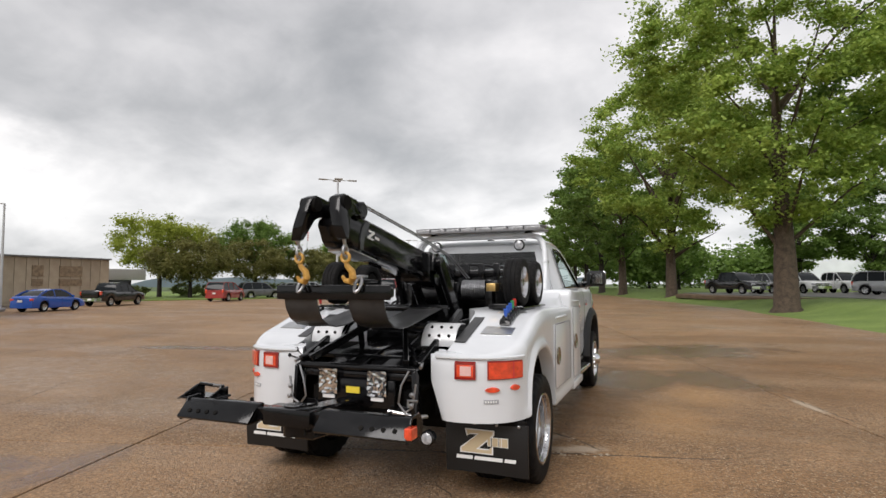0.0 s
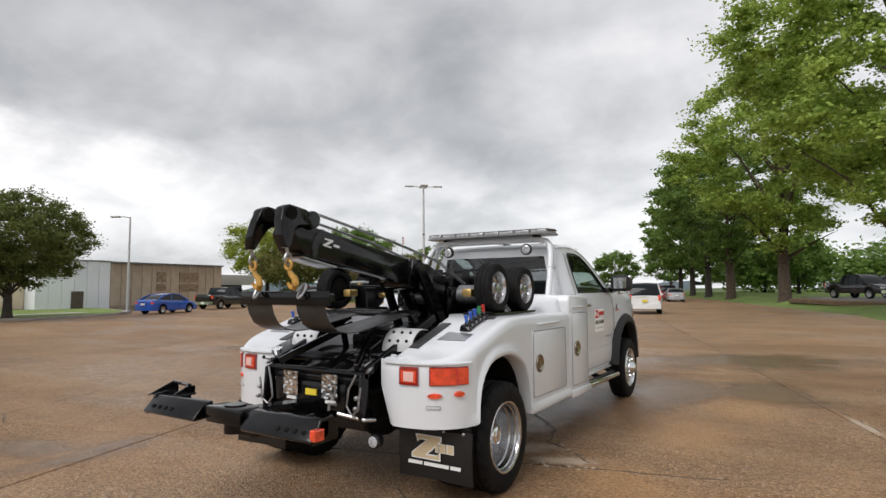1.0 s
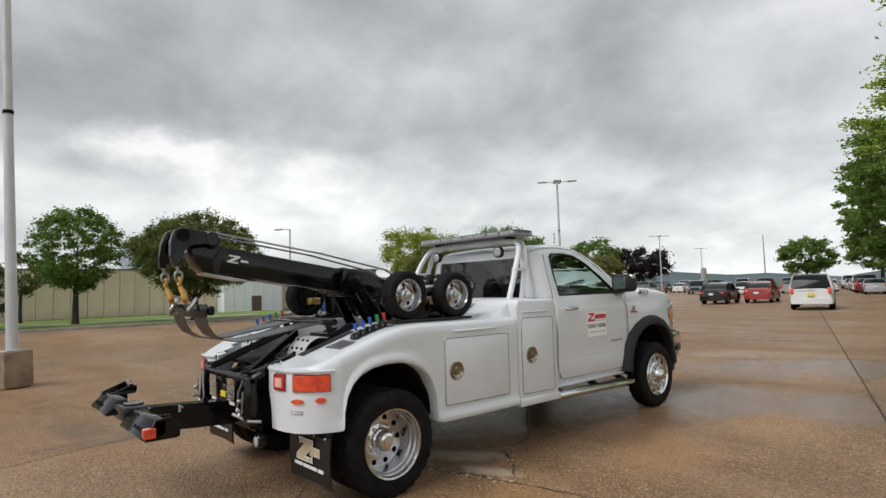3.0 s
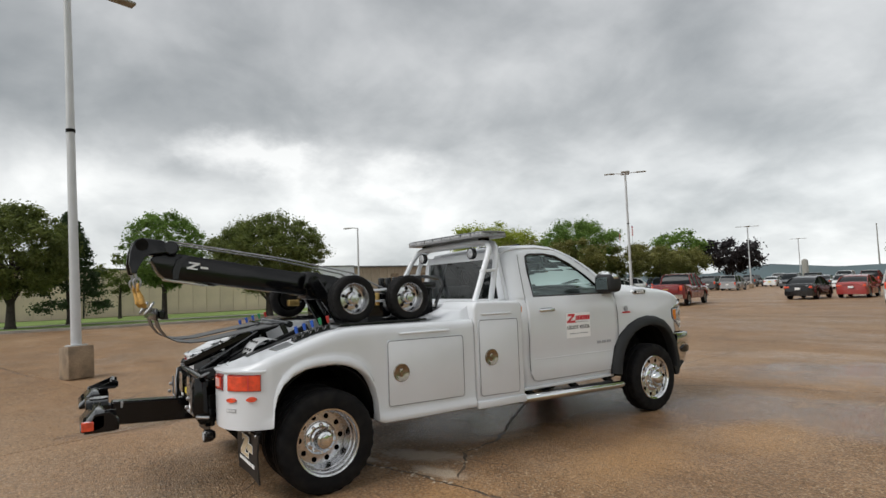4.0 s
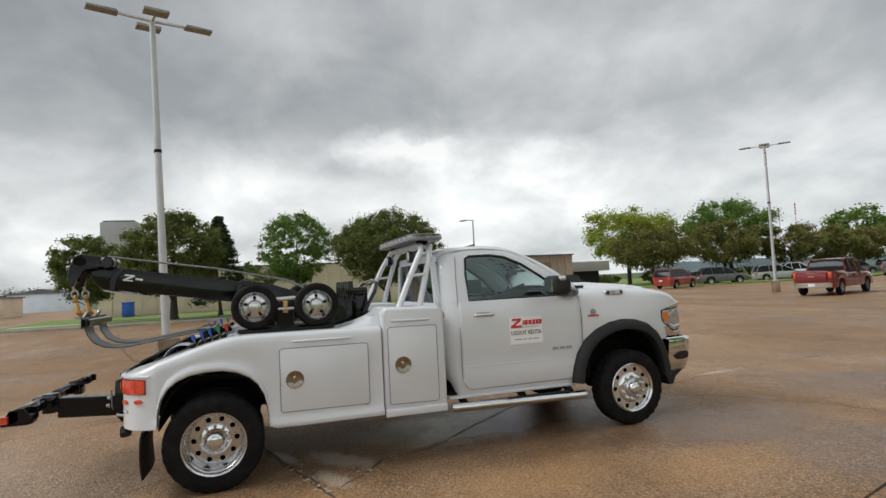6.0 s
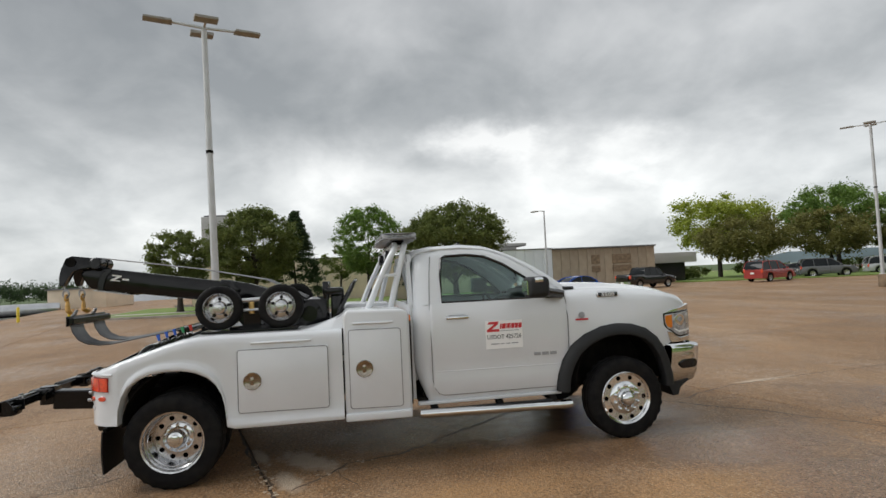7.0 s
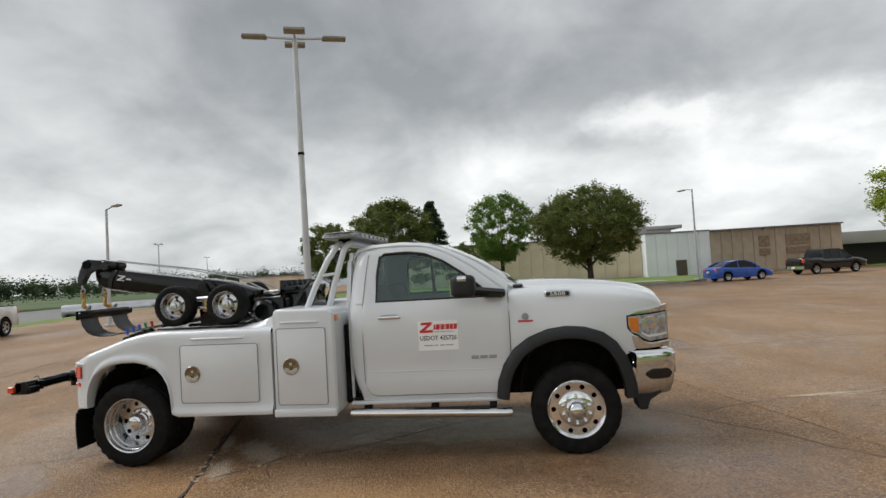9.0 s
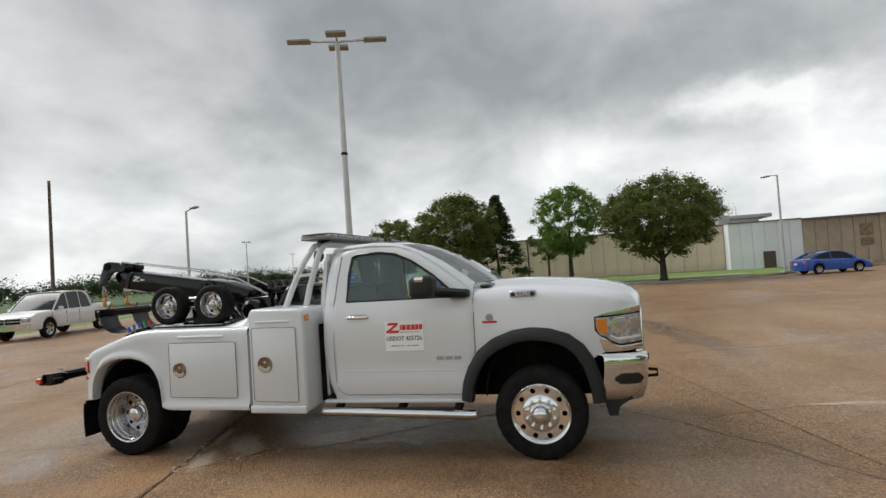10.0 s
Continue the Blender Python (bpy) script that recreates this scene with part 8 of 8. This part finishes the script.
park(vehicle("suv", "dark_red", "dark red sport utility in the row beside the trees", lotg), (-10.2, 69, 0, 14), (-22, 76, 0, 14))
park(vehicle("van", "white", "white minivan in the row beside the trees", lotg), (-11.8, 75, 0, 14), (-38.5, 74, 0, -20))
upg = "cars in the upper lot"
park(vehicle("crew", "black", "black pickup in the upper lot, nose to the trees", upg), (7.6, 52.0, LOT_Z + 0.05, 215))
park(vehicle("suv", "silver", "silver sport utility in the upper lot", upg), (10.8, 54.5, LOT_Z + 0.05, 205), (17.8, 48.0, LOT_Z + 0.05, 230))
park(vehicle("crew", "white", "white pickup in the upper lot", upg), (13.2, 56.0, LOT_Z + 0.05, 205), (16.6, 57.5, LOT_Z + 0.05, 205))
park(vehicle("sedan", "white", "white sedan in the upper lot", upg), (19.8, 57.5, LOT_Z + 0.05, 205))
park(vehicle("crew", "white", "white pickup parked by the street lamp, nose to the tow truck", lotg), (-13.9, -18.6, 0, -74))

# ---- tanker yard ----
TANKM = mat("bright_tank_steel", (0.62, 0.63, 0.65), 0.3, 0.9, var=0.15, scale=1.2)


def tanker(at, turn):
    t = thing("tanker_trailer", "long bright steel tank trailer parked in a yard", "trailer", at, turn, "tank trailers")
    bm = B()
    lathe(bm, [(0.4, -5.1), (0.76, -5.0), (0.8, -4.7), (0.8, 4.7), (0.76, 5.0), (0.4, 5.1)], (0, 0, 1.5), "y", 24)
    part("tank", bm, TANKM, t)
    for y in (-4.0, -1.3, 1.3, 4.0):
        bm = B()
        lathe(bm, [(0.82, -0.05), (0.82, 0.05)], (0, y, 1.5), "y", 24)
        part("tank_band", bm, DULLALU, t)
    bm = B()
    box(bm, -0.45, 0.45, -4.8, 4.8, 0.55, 0.85, 0.03)
    box(bm, -1.1, 1.1, 2.4, 2.6, 0.0, 0.8, 0.03)
    part("frame_rail", bm, BLACKF, t)
    for s in (1, -1):
        for y in (-4.3, -3.1):
            bm = B()
            lathe(bm, [(0.3, -0.25), (0.5, -0.24), (0.52, 0.2), (0.3, 0.25)], (s * 0.85, y, 0.52), "x", 20, s)
            part("wheel", bm, RUBBER, t)
    return t


tk = tanker((-54.5, -42.9, -1.75), 37)
tk.matrix_basis = tk.matrix_basis @ Matrix.Scale(0.9, 4)
for x, y, turn in ((-70.5, -43.6, 42), (-64.5, -35.0, 24), (-43.5, -54.5, 48)):
    copy_thing(tk, pose(x, y, -0.04 - drop(x, y), 0, 0, turn) @ Matrix.Scale(0.9, 4))
g = B()
sheet(g, [[(x, y, -0.03 - drop(x, y)) for y in (-95, -60, -46, -42, -38, -34, -32)] for x in (-8, -16, -28, -46, -80, -125)])
setting("yard_pavement", g, ASPH, "grey gravel yard below the lot", "yard")
yard = thing("yard_building", "low tan yard building beyond the trailers", "building")
bm = B()
box(bm, -77, -68, -33.5, -27.0, -1.6, 2.3, 0.05)
part("wall", bm, PANELM, yard)
bm = B()
box(bm, -77.2, -67.8, -33.7, -26.8, 2.3, 2.45)
part("roof", bm, ROOFM, yard)
far_shed = thing("yard_shed", "long white metal shed far beyond the yard", "building")
bm = B()
box(bm, -124, -112, -41, -31, -1.2, 3.1, 0.05)
part("wall", bm, SHEDM, far_shed)
bm = B()
prism(bm, [(-41.3, 3.1), (-30.7, 3.1), (-36, 4.0)], "x", -124.3, -111.7)
part("roof", bm, ROOFM, far_shed)
WOODP = mat("weathered_pole_wood", (0.14, 0.10, 0.08), 0.9, var=0.4, scale=3, bump=0.3)
up_ = thing("utility_pole", "bare wooden utility pole", "pole", (-38, -47, -1.8))
bm = B()
tube(bm, [(0, 0, 0), (0, 0, 15.0)], [0.2, 0.13], 10)
part("shaft", bm, WOODP, up_)
for x, y in ((-38.0, -18.0), (-36.5, -20.5), (-35.0, -23.0)):
    bo = thing("bollard", "short yellow bollard by the yard", "bollard", (x, y, 0), 0, "bollards")
    bm = B()
    lathe(bm, [(0.09, 0), (0.09, 0.95), (0.06, 1.02), (0.01, 1.04)], (0, 0, 0), "z", 12)
    part("post", bm, YELLOWP, bo)
bin_ = thing("blue_bin", "blue waste bin by the building wall", "bin", (-44.8, -9.3, 0.13))
bm = B()
box(bm, -0.4, 0.4, -0.4, 0.4, 0, 1.1, 0.05)
part("tub", bm, BLUEP, bin_)
bm = B()
box(bm, -0.43, 0.43, -0.43, 0.43, 1.1, 1.2, 0.04)
part("lid", bm, BLUEP, bin_)
# flags
FLAGB = mat("flag_blue", (0.03, 0.05, 0.22), 0.8, var=0.1)
FLAGR = mat("flag_red", (0.45, 0.04, 0.05), 0.8, var=0.1)
for x, y, h, kind in ((-54.0, 74.5, 10.6, 0), (-54.5, 72.0, 9.6, 1)):
    fp = thing("flagpole", "white flagpole with a flag in the wind" if kind == 0 else "white flagpole with a blue, white and red flag", "flagpole", (x, y, 0), -50)
    bm = B()
    tube(bm, [(0, 0, 0), (0, 0, h)], [0.07, 0.04], 8)
    part("pole", bm, GALV, fp)
    if kind == 0:
        for k in range(7):
            bm = B()
            rows = [[(0.05 + 2.2 * j / 8, 0.1 * math.sin(j * 0.9), h - 0.1 - 0.2 * k - dz - 0.05 * j) for j in range(9)] for dz in (0, 0.2)]
            sheet(bm, rows, 0.01)
            part("flag_stripe", bm, FLAGR if k % 2 == 0 else WHITEP, fp)
        bm = B()
        rows = [[(0.05 + 0.9 * j / 4, 0.1 * math.sin(j * 0.4) - 0.03, h - 0.1 - dz - 0.02 * j) for j in range(5)] for dz in (0, 0.75)]
        sheet(bm, rows, 0.02)
        part("flag_field", bm, FLAGB, fp)
    else:
        for k, mt in enumerate((FLAGB, WHITEP, FLAGR)):
            bm = B()
            rows = [[(0.05 + 0.65 * (k + j / 3), 0.08 * math.sin(k * 2 + j), h - 0.15 - dz - 0.1 * (k + j / 3)) for j in range(4)] for dz in (0, 1.2)]
            sheet(bm, rows, 0.01)
            part("flag_band", bm, mt, fp)
# far mast and silo
ms = thing("radio_mast", "thin lattice radio mast on the horizon", "mast", (-157, 471, 0))
bm = B()
tube(bm, [(0, 0, 0), (0, 0, 36)], [0.6, 0.3], 4)
part("lattice", bm, HEADM, ms)
so = thing("farm_silo", "grey silo on the horizon", "silo", (-96, 226, -1.2))
bm = B()
lathe(bm, [(1.1, 0), (1.1, 7.5), (0.9, 8.2), (0.2, 8.6)], (0, 0, 0), "z", 18)
part("barrel", bm, HEADM, so)
# ---- concrete slabs, each a piece of the lot ----
lot = tagged(new("lot_slabs"), "rain-wet brown concrete parking lot in large jointed slabs", "pavement", "", "structure")
SU, SV, GAP = 7.3, 6.0, 0.022


def slab_mesh():
    bm = B()
    box(bm, 0, SU - GAP, 0, SV - GAP, -0.014, 0.0)
    top = [e for e in bm.edges if all(v.co.z > -0.001 for v in e.verts)]
    bmesh.ops.bevel(bm, geom=top, offset=0.005, segments=1, affect="EDGES")
    me = bpy.data.meshes.new("slab")
    bm.to_mesh(me)
    bm.free()
    me.materials.append(SLAB)
    return me


slab_me = slab_mesh()
u0, v0 = 4.60, 0.42
far = B()
for i in range(-14, 4):
    for j in range(-6, 22):
        o = U * (u0 + (i - 1) * SU) + V * (v0 + (j - 1) * SV)
        mid_ = o + U * (SU / 2) + V * (SV / 2)
        if mid_.x < -40 and -14 < mid_.y < 25 or mid_.x > lawn_edge(mid_.y) + 4 or mid_.y < -22 + 0.12 * mid_.x * (mid_.x < -30):
            continue
        if -7 <= i <= 2 and -3 <= j <= 8:
            s = new("slab", slab_me)
            s.parent = lot
            s.matrix_basis = Matrix.Translation(o) @ Matrix.Rotation(SLAB_TURN, 4, "Z")
        else:
            q = [o, o + U * (SU - GAP), o + U * (SU - GAP) + V * (SV - GAP), o + V * (SV - GAP)]
            far.faces.new([far.verts.new((p.x, p.y, 0)) for p in q])
rest = part("far_slabs", far, SLAB, lot, smooth=0)
tagged(rest, kind="stuff")


def crack(pts, width, seed):
    rnd = random.Random(seed)
    bm = B()
    line = []
    for (ax, ay), (bx, by) in zip(pts, pts[1:]):
        n = max(2, int(math.hypot(bx - ax, by - ay) / 0.09))
        for k in range(n):
            f = k / n
            line.append(Vector((ax + (bx - ax) * f + rnd.uniform(-0.022, 0.022), ay + (by - ay) * f + rnd.uniform(-0.022, 0.022), 0.0012)))
    line.append(Vector((*pts[-1], 0.0012)))
    a, b = [], []
    for i, p in enumerate(line):
        d = (line[min(i + 1, len(line) - 1)] - line[max(i - 1, 0)]).normalized()
        s = Vector((-d.y, d.x, 0)) * width * rnd.uniform(0.35, 1.2) * (0.25 if i in (0, len(line) - 1) else 1)
        a.append(p + s)
        b.append(p - s)
    sheet(bm, [a, b])
    return part("crack", bm, CRACKM, lot, "ragged dark crack in the concrete", 0)


crack([(-0.61, 3.78), (-0.20, 3.22), (0.20, 2.75), (0.50, 2.40), (0.80, 2.00), (0.95, 1.50), (1.25, 1.28), (1.52, 1.02)], 0.017, 1)
crack([(-0.6, 0.25), (0.38, 0.50), (0.89, 0.67), (1.24, 0.80), (1.69, 0.90), (2.17, 1.02), (2.6, 1.17)], 0.017, 2)
crack([(-0.95, 4.8), (-0.57, 5.23), (-0.22, 5.66), (0.10, 5.85), (0.50, 6.30), (0.90, 6.50), (1.28, 6.84), (2.10, 7.12)], 0.018, 3)
crack([(-0.22, 5.70), (-0.60, 6.36), (-0.85, 7.00), (-1.00, 7.80), (-1.10, 8.44), (-1.34, 10.5)], 0.012, 4)
crack([(1.3, -2.2), (1.08, -1.45), (0.92, -1.02), (0.78, -0.72), (0.4, -0.3)], 0.008, 5)
crack([(-9.6, -2.5), (-13, -3.4), (-18, -4.5), (-22.9, -5.6)], 0.02, 6)
crack([(-6.9, 1.9), (-6.0, 0.6), (-5.4, -0.8), (-4.8, -1.0)], 0.012, 7)
crack([(0.95, 1.5), (1.12, 1.42), (1.30, 1.45), (1.62, 1.60)], 0.007, 8)
crack([(4.05, 2.9), (3.80, 3.75), (3.62, 4.35), (3.36, 5.2), (3.0, 6.4)], 0.010, 9)
# loose chips along the broken joint
CHIPM = mat("broken_concrete_chip", (0.50, 0.41, 0.31), 0.85, var=0.3, scale=20, bump=0.2, objvar=0.25)
chip_rnd = random.Random(17)
chip_me = None
for k in range(46):
    if chip_me is None:
        bm = B()
        prism(bm, [(-0.5, -0.3), (0.1, -0.5), (0.5, -0.1), (0.35, 0.4), (-0.2, 0.45)], "z", -0.1, 0.22, 0.08, 1)
        chip = part("concrete_chip", bm, CHIPM, lot, smooth=0)
        chip_me = chip.data
    else:
        chip = new("concrete_chip", chip_me)
        chip.parent = lot
    f = chip_rnd.random()
    if k % 3:
        at = (0.75 + 0.85 * f + chip_rnd.gauss(0, 0.03), 0.64 + 0.24 * f + chip_rnd.gauss(0, 0.035))
    else:
        at = (0.85 + 0.5 * f + chip_rnd.gauss(0, 0.05), 1.75 - 0.6 * f + chip_rnd.gauss(0, 0.05))
    size = chip_rnd.uniform(0.012, 0.045)
    chip.matrix_basis = pose(at[0], at[1], 0.0, 0, 0, chip_rnd.uniform(0, 360)) @ Matrix.Diagonal((size, size * chip_rnd.uniform(0.6, 1.0), size * 0.55, 1))
